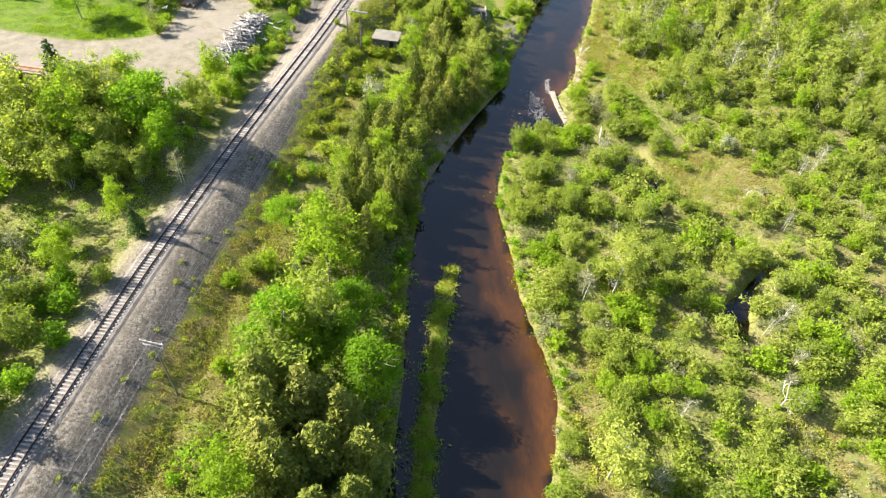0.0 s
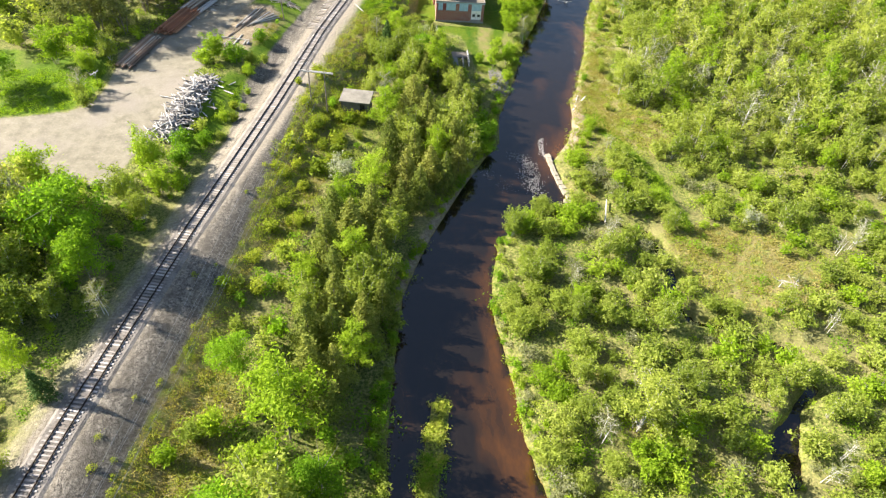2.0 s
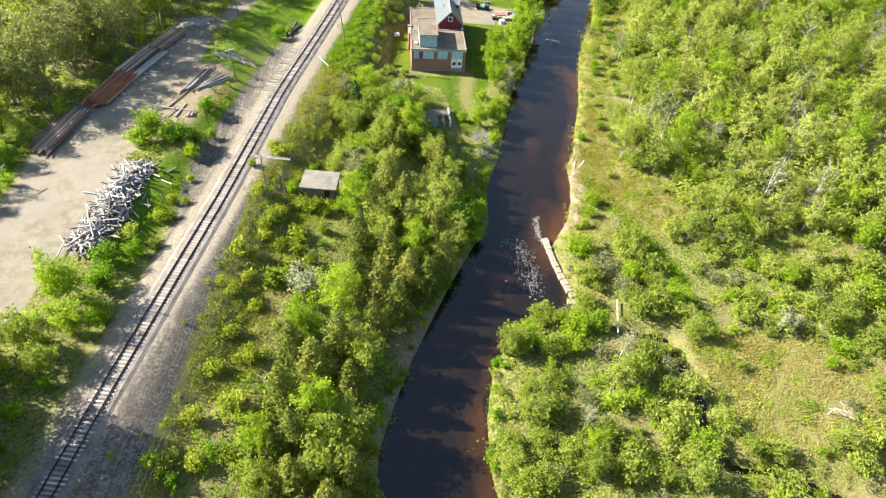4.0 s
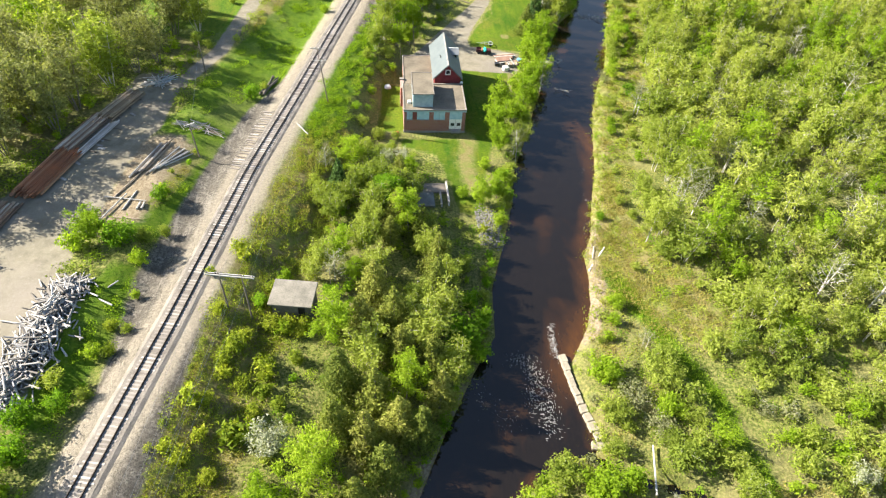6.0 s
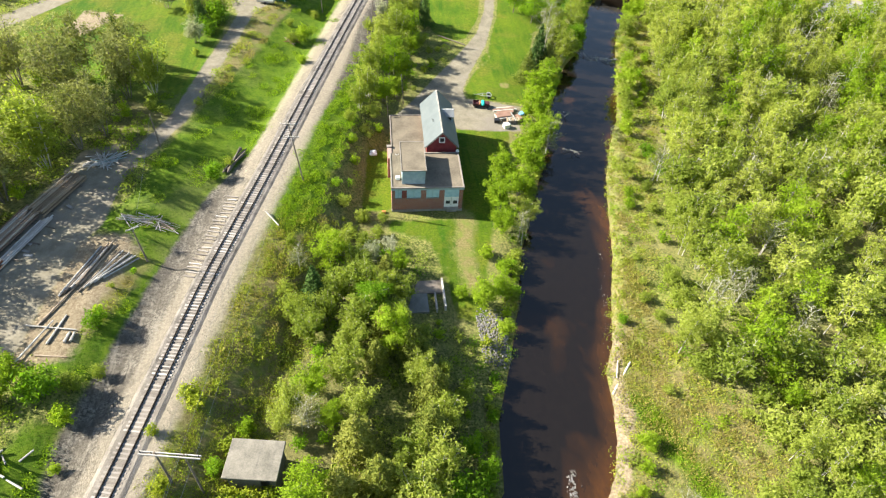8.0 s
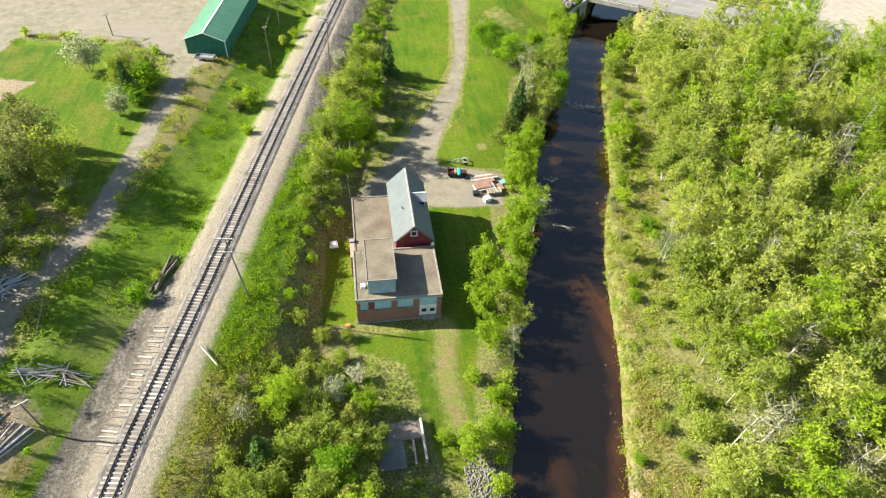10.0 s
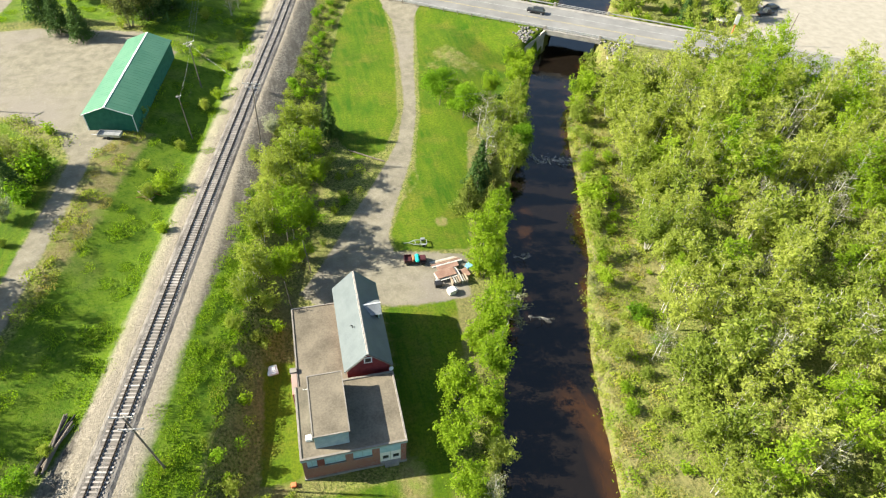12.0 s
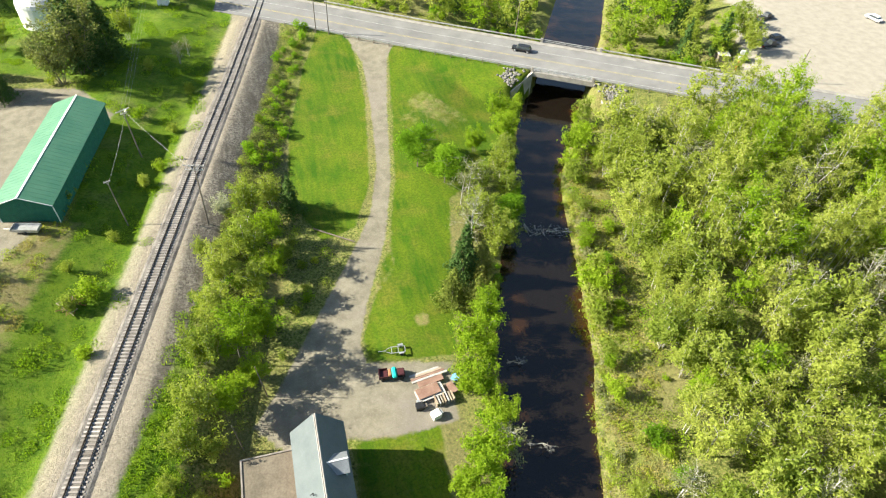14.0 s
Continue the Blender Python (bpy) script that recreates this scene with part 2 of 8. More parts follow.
def ground_z(x, y):
    x, y = np.asarray(x, float), np.asarray(y, float)
    xr, zr = rail_x(y), rail_z(y)
    xl, xg = np.interp(y, LEFT_Y, LEFT_X), np.interp(y, RIGHT_Y, RIGHT_X)
    d = x - xr
    # west of the rails: a shallow ditch, then the yard's level
    west = np.interp(y, [0, 60, 100, 130, 250, 330], [7.6, 8.2, 9.6, 10.2, 10.2, 9.0])
    z_w = zr - 0.15 - 0.6 * smooth(-d, 3.6, 6.0) + (west - zr + 0.75) * smooth(-d, 6.0, np.interp(y, [150, 215], [13.0, 21.0]))
    # east: the bank falls to a terrace, then to the river
    flat = np.interp(y, [0, 90, 140, 165, 180, 215, 250, 300, 335], [5.6, 5.6, 5.0, 3.1, 1.95, 1.95, 2.2, 4.2, 6.0])
    fall = np.interp(y, [200, 235], [1.9, 2.25]) * (zr - flat)
    part_way = np.clip((d - 3.8) / (0.7 + fall), 0, 1)
    shelf = smooth(y, 140, 165) * smooth(-y, -250, -235)
    drop = 0.3 * smooth(d, 3.8, 4.5 + fall) + 0.7 * part_way
    drop = drop + shelf * (np.interp(part_way, [0, 0.55, 1], [0, 0.28, 1]) - drop)
    z_e = zr - 0.15 + (flat - zr + 0.15) * drop
    span = np.maximum(xl - 3.0 - (xr + 6 + fall), 1.0)
    far = np.clip((x - (xr + 6 + fall)) / span, 0, 1)
    z_e = z_e + (1.1 - flat) * np.where(far > 0, smooth(far, 0.55 * smooth(y, 150, 185), 1.0), 0)
    z = np.where(d < 0, z_w, z_e) + 0.12 * lumps(x, y, 6.0) * smooth(np.abs(d), 5, 9)
    # river bed and its banks
    bank = xl - x
    bed = -0.35 - 1.0 * smooth(x - xl, 0, 5) * smooth(xg - x, 0, np.interp(y, [60, 90], [13.0, 6.0]))
    z = np.where(x > xl - 3.0, np.minimum(z, 1.1 * smooth(bank, -0.4, 3.0) - 0.5 * smooth(-bank, -0.4, 1.2)), z)
    z = np.where(x > xl + 1.2, bed, z)
    over = x - xg
    z_r = -0.4 + 1.4 * smooth(over, -0.8, 1.6) + 0.4 * smooth(over, 2, 14) + 2.0 * smooth(over, 20, 120) + 0.3 * lumps(x, y, 7.0, 2.0) * smooth(over, 2, 8)
    z = np.where(over > -0.8, z_r, z)
    rd = line_distance(x, y, REEDS)
    z = np.where(rd < 2.2, np.maximum(z, 0.2 - 0.9 * smooth(rd, 0.7, 2.2)), z)
    cd = line_distance(x, y, CREEK)
    z = np.where(over > -0.8, z - (z + 0.45) * (1 - smooth(cd, 0.4 + 1.3 * smooth(-y, -70, -64), 1.7 + 1.3 * smooth(-y, -70, -64))), z)
    # the road's bank, with the gap that the bridge spans
    px, py = x - ROAD_A[0], y - ROAD_A[1]
    u, s = px * ROAD_U[0] + py * ROAD_U[1], px * ROAD_N[0] + py * ROAD_N[1]
    top = road_z(u) - 0.06
    z_road = top - 0.5 * np.maximum(np.abs(s) - ROAD_HALF - 0.6, 0)
    gap = smooth(np.abs(u - 7.4) - 0.86 * np.maximum(-s - 7.6, 0), 6.6, 7.2)
    z = np.where(gap > 0.5, np.maximum(z, z_road), z)
    lot = smooth(u, 38, 55) * smooth(s, -14, -6)
    z = z * (1 - lot) + 5.95 * lot
    north = smooth(s, 10, 30) * smooth(-u, 15, 40)
    return z * (1 - north) + np.maximum(z, 5.0) * north


YARD = [(-110, 135), (-110, 114), (-85, 112), (-60, 108), (-47, 105), (-45.5, 117), (-42, 119), (-39.5, 119), (-38.4, 130), (-37.4, 137), (-41, 141), (-41, 150), (-39.6, 153),
        (-39.3, 161), (-37.8, 171), (-35.5, 176), (-35.5, 185), (-38, 197), (-44, 195), (-46.5, 185), (-50.3, 174), (-54, 160), (-59, 148), (-57.8, 143), (-57.2, 134), (-58, 129.5), (-61, 126.3), (-68, 124.3), (-76, 123.5), (-91, 126)]
PATH = [(-38, 185), (-33.5, 196), (-29.8, 205), (-27.2, 222), (-24.3, 238), (-22.4, 251)]
SHED_YARD = [(-90, 320), (-60, 300), (-40, 302), (-16, 297), (-9, 286), (-17, 256), (-20, 250), (-25, 249), (-28, 258), (-37, 264), (-55, 268), (-90, 272)]
DRIVE_W = [(11, 217), (14.6, 222), (21.7, 233.5), (27.7, 243), (34.4, 254.6), (38.5, 268), (41.4, 289), (43, 306), (40, 318)]
DRIVE_E = [(54, 313), (49, 306), (44.6, 286.4), (40.2, 263.3), (35.8, 248.2), (29.6, 234), (27.2, 227), (27.6, 223.4), (40, 221), (38, 211.5), (29, 211), (22, 212.5), (15, 212)]
LAWNS = [[(35, 322), (29, 306), (22.8, 281), (20.5, 262), (25, 250), (31, 252), (36, 263), (40.5, 290), (42.5, 320)],
         [(51, 314), (76, 300), (80, 290), (70, 274), (58, 262), (50, 256), (45, 238), (41, 222), (28, 223.5), (28, 228), (36.5, 248), (41, 263), (45.5, 286)],
         [(22, 184), (23, 212), (29, 211.5), (36, 213), (34, 200), (29, 187), (25, 172), (23, 160), (18, 161), (16.5, 172), (15, 178), (8, 181), (8, 184)],
         [(3.5, 186), (9.3, 186), (9.3, 204), (5, 205)], [(-31.5, 212), (-29.4, 224), (-26.8, 238), (-26.2, 247), (-37, 261), (-70, 266), (-70, 232), (-46, 224), (-37, 216)]]
LUSH = [[(-39.4, 117), (-38.2, 130), (-37, 138), (-35, 142), (-32, 143), (-31.5, 134), (-33.5, 124), (-36, 116)], [(-12.4, 176), (-8.9, 192), (-3, 218), (1.6, 238), (6, 238), (4, 218), (-1, 195), (-5, 176)], [(-14, 256), (-8, 256), (-4, 285), (-10, 287)], [(-37, 176), (-33, 183), (-31, 194), (-27.5, 205), (-23.5, 218), (-18.5, 232), (-15, 246), (-12, 256), (-8, 258), (-5, 280), (2, 300), (9, 312), (12, 296), (4, 270), (-5, 238), (-12, 212), (-18, 190), (-25, 163), (-30, 148), (-36, 149), (-32, 155), (-27, 169)],
        [(-30, 205), (-27, 237), (-26, 248), (-37, 262), (-60, 266), (-60, 225), (-45, 214)], [(-15, 288), (-16, 300), (-30, 306), (-60, 306), (-60, 345), (10, 345), (15, 330), (5, 300), (-6, 284)],
        [(-110, 129), (-91, 126.5), (-76, 124), (-68, 124.8), (-61, 126.8), (-58.4, 132), (-59.5, 147), (-110, 150)]]
DRY = [[(22.3, 28), (27, 28), (28.5, 46), (26.5, 57), (22.6, 56), (22.8, 44)], [(40, 155), (43, 161), (47, 172), (50, 172), (49, 158), (55, 146), (60, 133), (53, 128), (46, 138), (42, 147)], [(47, 104), (52, 106), (66, 106), (76, 98), (70, 88), (55, 86), (50, 92), (49, 100)],
       [(-25, 30), (-20, 60), (-24, 90), (-26, 92), (-33, 60), (-37, 30)], [(-26, 166), (-32, 173), (-38, 170), (-39, 160), (-37, 151), (-32, 153), (-28, 160)],
       [(-27, 96), (-19.5, 138), (-14.6, 160), (-9.6, 181), (-1, 182), (-4, 160), (-8, 141), (-12, 120), (-17, 96)], [(-20.5, 250), (-17, 258), (-11.5, 257), (-14.5, 244), (-18, 230), (-23.5, 214), (-26, 214), (-23, 238)]]
LANE = [(-95, 222), (-73, 246), (-64, 260), (-57.5, 284), (-53, 305), (-50, 330)]
GARDEN = [(-59, 249.5), (-50, 247.2), (-53, 242.5), (-57, 236), (-61, 238.4)]
LOG_PATCH = [(-41, 149), (-40, 161), (-39, 171), (-37, 174), (-31, 174), (-29, 171), (-31.5, 162), (-33, 151)]
GREEN_TRACK = [(42.5, 145), (44.6, 140.6), (46.5, 133.6), (48.6, 127.2), (51.4, 120.8), (52, 113), (53.4, 107)]


def edge(v, w=0.9):
    return np.clip(0.5 + v / (2 * w), 0, 1)


def zones(x, y):
    """What lies on the ground: gravel, lawn, lush grass; ballast, bare sandy soil, dry straw."""
    d = x - rail_x(y)
    xl, xg = np.interp(y, LEFT_Y, LEFT_X), np.interp(y, RIGHT_Y, RIGHT_X)
    gravel = np.maximum(edge(inside(x, y, YARD)), edge(inside(x, y, DRIVE_W + DRIVE_E), 0.5))
    gravel = np.maximum(gravel, edge(1.75 - line_distance(x, y, PATH), 0.6))
    gravel = np.maximum(gravel, edge(inside(x, y, SHED_YARD)))
    px, py = x - ROAD_A[0], y - ROAD_A[1]
    u, s = px * ROAD_U[0] + py * ROAD_U[1], px * ROAD_N[0] + py * ROAD_N[1]
    gravel = np.maximum(gravel, edge(3.0 - line_distance(x, y, LANE), 0.6))
    lot = edge(np.minimum(u - 50, np.minimum(s - 7, 160 - u)), 0.8) * (s < 75)
    lawn = np.zeros(np.shape(x))
    for poly, sown in zip(LAWNS, (1.0, 1.0, 0.72, 0.9, 0.75)):
        lawn = np.maximum(lawn, sown * edge(inside(x, y, poly), 0.6))
    bare = np.maximum(edge(inside(x, y, [(46.5, 281), (47, 290), (53, 292), (61, 290), (62, 282), (57, 275), (50, 277)]) + 3.5 * lumps(x, y, 2.2, 4.0) - 1.5, 4.0) * 0.75, edge(1.4 - np.hypot(x - 37.6, y - 229.5), 0.6))
    bare = np.maximum(bare, edge(1.5 - line_distance(x, y, [(22.5, 184), (21, 176), (21.5, 168)]), 1.2))
    bare = np.maximum(bare, 0.8 * edge(0.6 - line_distance(x, y, [(31, 236), (35.5, 241), (36.5, 249)]), 0.9))
    lawn = lawn * (1 - 0.75 * bare)
    lush = np.zeros(np.shape(x))
    for poly in LUSH:
        lush = np.maximum(lush, edge(inside(x, y, poly), 1.2))
    lush = np.maximum(lush, edge(1.5 - line_distance(x, y, GREEN_TRACK), 0.8))
    dry = np.zeros(np.shape(x))
    for poly in DRY:
        dry = np.maximum(dry, edge(inside(x, y, poly), 2.0))
    dry = np.maximum(dry, bare)
    dry = np.maximum(dry, 0.8 * edge(lumps(x, y, 8.0, 2.0) - 0.5, 0.12) * (x > xg + 3) * (y < 150))
    dry = np.maximum(dry, np.clip(0.38 + 0.35 * lumps(x, y, 4.0, 3.0), 0, 0.8) * edge(np.interp(y, [180, 205], [4.0, 7.0]) - np.abs(x - xg - 3.0), 2.0) * (y > 110))
    # the ballast spreads down the east bank north of the barn and south of the hut
    east = np.interp(y, [0, 95, 125, 140, 200, 228, 300, 340], [8.6, 7.4, 5.0, 3.4, 3.4, 7.0, 7.5, 6.5])
    west = np.interp(y, [0, 95, 120, 140, 185, 205], [3.0, 3.0, 4.6, 8.6, 8.0, 3.2])
    stones = edge(np.minimum(east - d, west + d), 0.8)
    sand = np.maximum(edge(np.minimum(np.interp(y, [0, 100, 150, 230, 250, 340], [2.6, 2.8, 4.6, 4.6, 2.8, 2.8]) - d, d + np.interp(y, [0, 110, 135, 180, 200, 340], [5.6, 5.0, 3.6, 3.6, 4.8, 6.0])), 0.8), 0.0) * np.interp(y, [0, 92, 122], [0.55, 0.55, 1.0])
    beach = 0.8 * edge(1.0 - np.abs(x - xl + 0.6), 0.7) * smooth(y, 84, 94) * smooth(-y, -130, -122)
    shore = np.clip(0.4 + 0.5 * lumps(x, y, 3.0, 1.0), 0.0, 0.7) * edge(0.4 - np.abs(x - xg - 0.4), 0.5) * smooth(y, 105, 140) * smooth(-y, -262, -232)
    shore = np.maximum(shore, 0.9 * edge(1.3 - np.abs(x - xg - 0.9) + 0.8 * lumps(x, y, 2.0, 5.0), 0.6) * smooth(y, 128, 134) * smooth(-y, -166, -152))
    earth = np.maximum(0.85 * edge(inside(x, y, LOG_PATCH), 1.5), 0.9 * edge(inside(x, y, GARDEN), 0.5))
    return np.stack((np.maximum(gravel, lot), lawn, lush, lot), -1), np.stack((stones, sand, dry, np.maximum(np.maximum(shore, beach), earth)), -1)


def spread(lo, a, b, hi, fine, grow=1.22):
    """Grid lines that are fine from a to b and widen towards lo and hi."""
    mid = list(np.arange(a, b + 0.01, fine))
    up, s = [], fine
    while (up or mid)[-1] < hi:
        s *= grow
        up.append((up or mid)[-1] + s)
    down, s = [], fine
    while (down or mid)[-1 if down else 0] > lo:
        s *= grow
        down.append((down[-1] if down else mid[0]) - s)
    return np.array(down[::-1] + mid + up)


def grid_mesh(name, xs, ys, zfun, material, keep=None):
    gx, gy = np.meshgrid(xs, ys)
    gz = zfun(gx, gy)
    co = np.stack((gx, gy, gz), -1).reshape(-1, 3)
    nx, ny = len(xs), len(ys)
    i = (np.arange(ny - 1)[:, None] * nx + np.arange(nx - 1)[None, :]).ravel()
    quads = np.stack((i, i + 1, i + nx + 1, i + nx), -1)
    if keep is not None:
        c = co[quads].mean(1)
        quads = quads[keep(c[:, 0], c[:, 1])]
    me = quick_mesh(name, co, quads, material)
    me.polygons.foreach_set("use_smooth", np.ones(len(quads), bool))
    return me


def quick_mesh(name, co, faces, *materials, index=None, tint=None):
    """A mesh from arrays of corners and of faces with three or four corners each."""
    me = bpy.data.meshes.new(name)
    n, k = np.shape(faces)
    me.vertices.add(len(co))
    me.vertices.foreach_set("co", np.asarray(co, np.float32).ravel())
    me.loops.add(k * n)
    me.loops.foreach_set("vertex_index", np.asarray(faces, np.int32).ravel())
    me.polygons.add(n)
    me.polygons.foreach_set("loop_start", np.arange(0, k * n, k, dtype=np.int32))
    for m in materials:
        me.materials.append(m)
    if index is not None:
        me.polygons.foreach_set("material_index", np.asarray(index, np.int32))
    if tint is not None:
        a = me.attributes.new("tint", "FLOAT", "FACE")
        a.data.foreach_set("value", np.asarray(tint, np.float32))
    me.update(calc_edges=True)
    return me


def ground_material():
    k = Mat("ground_cover")
    za, zb = k.n("ShaderNodeAttribute", attr="zone_a"), k.n("ShaderNodeAttribute", attr="zone_b")
    sa, sb = k.n("ShaderNodeSeparateColor"), k.n("ShaderNodeSeparateColor")
    k.link(za.outputs["Color"], sa.inputs[0])
    k.link(zb.outputs["Color"], sb.inputs[0])
    big, mid, fine, grit = k.noise(0.07, 4.0), k.noise(0.5, 5.0, 0.62), k.noise(2.6, 6.0, 0.72), k.noise(11.0, 3.0, 0.7)
    rag = k.math("MULTIPLY", k.math("SUBTRACT", k.noise(0.9, 5.0, 0.7), 0.5), 0.9)

    def cut(v, soft=0.16):
        return k.step(k.math("ADD", v, rag), 0.5 - soft, 0.5 + soft)
    rake = k.n("ShaderNodeMapping")
    k.link(k.coord(), rake.inputs[0])
    rake.inputs["Rotation"].default_value, rake.inputs["Scale"].default_value = (0, 0, radians(12)), (1.0, 0.13, 1.0)
    # rough vegetation: olive, green and straw mingled
    wild = k.mix(k.step(mid, 0.38, 0.62), (0.085, 0.115, 0.024), (0.15, 0.19, 0.034))
    wild = k.mix(k.step(fine, 0.50, 0.60), wild, (0.25, 0.235, 0.085))
    wild = k.mix(k.step(fine, 0.48, 0.38), wild, (0.036, 0.046, 0.012))
    wild = k.mix(k.math("MULTIPLY", k.step(grit, 0.50, 0.62), 0.5), wild, (0.16, 0.125, 0.06))
    wild = k.mix(k.math("MULTIPLY", k.step(big, 0.48, 0.62), 0.55), wild, (0.19, 0.165, 0.08))
    straw = k.mix(k.step(fine, 0.35, 0.65), (0.135, 0.12, 0.042), (0.25, 0.215, 0.098))
    straw = k.mix(k.step(mid, 0.45, 0.62), straw, (0.15, 0.18, 0.04))
    lush = k.mix(k.step(mid, 0.35, 0.65), (0.052, 0.114, 0.006), (0.110, 0.180, 0.010))
    lush = k.mix(k.math("MULTIPLY", k.step(fine, 0.5, 0.68), 0.6), lush, (0.14, 0.165, 0.03))
    lush = k.mix(k.math("MULTIPLY", k.step(fine, 0.46, 0.36), 0.7), lush, (0.022, 0.048, 0.004))
    lush = k.mix(k.math("MULTIPLY", k.step(big, 0.52, 0.64), 0.35), lush, wild)
    lawn = k.mix(k.step(big, 0.40, 0.60), (0.034, 0.090, 0.004), (0.080, 0.132, 0.007))
    mown = k.noise(0.9, 3.0, 0.6, rake.outputs[0])
    lawn = k.mix(k.math("MULTIPLY", k.step(mown, 0.40, 0.60), 0.5), lawn, (0.118, 0.150, 0.010))
    lawn = k.mix(k.math("MULTIPLY", k.step(k.noise(0.17, 5.0, 0.62), 0.50, 0.64), 0.6), lawn, (0.140, 0.136, 0.020))
    lawn = k.mix(k.math("MULTIPLY", k.step(fine, 0.42, 0.62), 0.6), lawn, (0.022, 0.056, 0.005))
    gravel = k.mix(k.step(mid, 0.36, 0.66), (0.146, 0.133, 0.099), (0.220, 0.202, 0.154))
    gravel = k.mix(k.step(big, 0.52, 0.66), gravel, (0.20, 0.18, 0.15))
    gravel = k.mix(k.math("MULTIPLY", k.step(grit, 0.48, 0.66), 0.5), gravel, (0.115, 0.105, 0.083))
    gravel = k.mix(k.math("MULTIPLY", k.step(fine, 0.52, 0.68), 0.35), gravel, (0.29, 0.275, 0.23))
    lot = k.mix(k.step(mid, 0.36, 0.66), (0.236, 0.217, 0.180), (0.290, 0.269, 0.226))
    streak = k.noise(1.1, 4.0, 0.65, rake.outputs[0])
    stones = k.mix(k.step(fine, 0.40, 0.60), (0.062, 0.056, 0.048), (0.215, 0.198, 0.168))
    stones = k.mix(k.math("MULTIPLY", k.step(mid, 0.45, 0.58), 0.6), stones, (0.088, 0.079, 0.064))
    stones = k.mix(k.math("MULTIPLY", k.step(streak, 0.5, 0.62), 0.6), stones, (0.073, 0.066, 0.056))
    stones = k.mix(k.math("MULTIPLY", k.step(streak, 0.42, 0.32), 0.5), stones, (0.25, 0.228, 0.192))
    sand = k.mix(k.step(fine, 0.32, 0.68), (0.205, 0.180, 0.136), (0.34, 0.302, 0.238))
    shore = k.mix(k.step(fine, 0.40, 0.62), (0.165, 0.13, 0.085), (0.29, 0.245, 0.17))
    col = k.mix(cut(sb.outputs[2], 0.35), wild, straw)
    col = k.mix(cut(sa.outputs[2], 0.25), col, lush)
    col = k.mix(cut(sa.outputs[1]), col, lawn)
    col = k.mix(cut(sb.outputs[0], 0.2), col, stones)
    col = k.mix(k.math("MULTIPLY", cut(sb.outputs[1], 0.3), 0.85), col, sand)
    col = k.mix(cut(zb.outputs["Alpha"], 0.2), col, shore)
    col = k.mix(cut(sa.outputs[0]), col, gravel)
    col = k.mix(cut(za.outputs["Alpha"]), col, lot)
    # under water: amber shallows; colour darkens with depth for light the water absorbs
    pos = k.n("ShaderNodeSeparateXYZ")
    k.link(k.coord(), pos.inputs[0])
    pool = k.noise(0.11, 4.0, 0.6)
    deep = k.math("ADD", k.step(pos.outputs[2], -0.75, -1.3), k.math("MULTIPLY", k.math("SUBTRACT", pool, 0.52), 3.2), True)
    bed = k.mix(deep, (0.30, 0.115, 0.025), (0.060, 0.032, 0.017))
    bed = k.mix(k.math("MULTIPLY", k.step(fine, 0.45, 0.7), 0.35), bed, (0.10, 0.045, 0.015))
    col = k.mix(k.step(pos.outputs[2], -0.06, -0.26), col, bed)
    k.set(col, 0.95, 0.0, 0.12)
    h = k.math("ADD", k.math("MULTIPLY", fine, 0.7), k.math("MULTIPLY", grit, 0.5))
    k.bump(h, 0.9, 0.35)
    flat = k.math("SUBTRACT", 0.32, k.math("MULTIPLY", k.math("MAXIMUM", sa.outputs[0], sa.outputs[1]), 0.27))
    k.link(flat, [q for q in k.t.nodes if q.bl_idname == "ShaderNodeBump"][0].inputs["Distance"])
    return k.m


def water_material():
    """Peat-brown water: amber over the shallows, near black over the pools, with a rippled skin that mirrors the sky."""
    k = Mat("river_water")
    v = k.n("ShaderNodeMapping")
    k.link(k.coord(), v.inputs[0])
    v.inputs["Rotation"].default_value = (0, 0, radians(25))
    v.inputs["Scale"].default_value = (1.0, 0.45, 1.0)
    a, b = k.noise(1.1, 3.0, 0.6, v.outputs[0]), k.noise(0.22, 2.0, 0.5)
    thin = k.n("ShaderNodeAttribute", attr="shallow").outputs["Fac"]
    patch, fine = k.noise(0.12, 3.0, 0.5, v.outputs[0], 0.5), k.noise(1.6, 5.0, 0.7, v.outputs[0])
    f = k.math("ADD", thin, k.math("MULTIPLY", k.math("SUBTRACT", patch, 0.52), 2.8), True)
    col = k.mix(f, (0.0072, 0.0054, 0.0040), (0.066, 0.027, 0.0070))
    col = k.mix(k.math("MULTIPLY", k.step(fine, 0.40, 0.62), 0.7), col, k.mix(f, (0.0090, 0.0068, 0.0050), (0.038, 0.018, 0.007)))
    k.set(col, 0.05, 0.0, 0.8)
    k.b.inputs["IOR"].default_value = 1.37
    k.bump(k.math("MULTIPLY", a, k.step(b, 0.3, 0.75)), 0.35, 0.12)
    return k.m


def shallow(x, y):
    xl, xg = np.interp(y, LEFT_Y, LEFT_X), np.interp(y, RIGHT_Y, RIGHT_X)
    reach = np.interp(y, [40, 70, 92, 105, 135, 150, 170], [10, 9, 3.0, 4, 4, 7, 3.0])
    creek = (x > xg + 0.5) & (y < 116)
    return np.where(creek, -0.8, 1.0) * np.clip(1.15 * smooth(x - xg + reach, 0, reach) + 0.25 * smooth(xl + 3 - x, 0, 3), 0, 1.1) * np.interp(y, [60, 95, 120, 148, 165], [1.0, 0.7, 0.7, 0.9, 0.6]) - 0.12


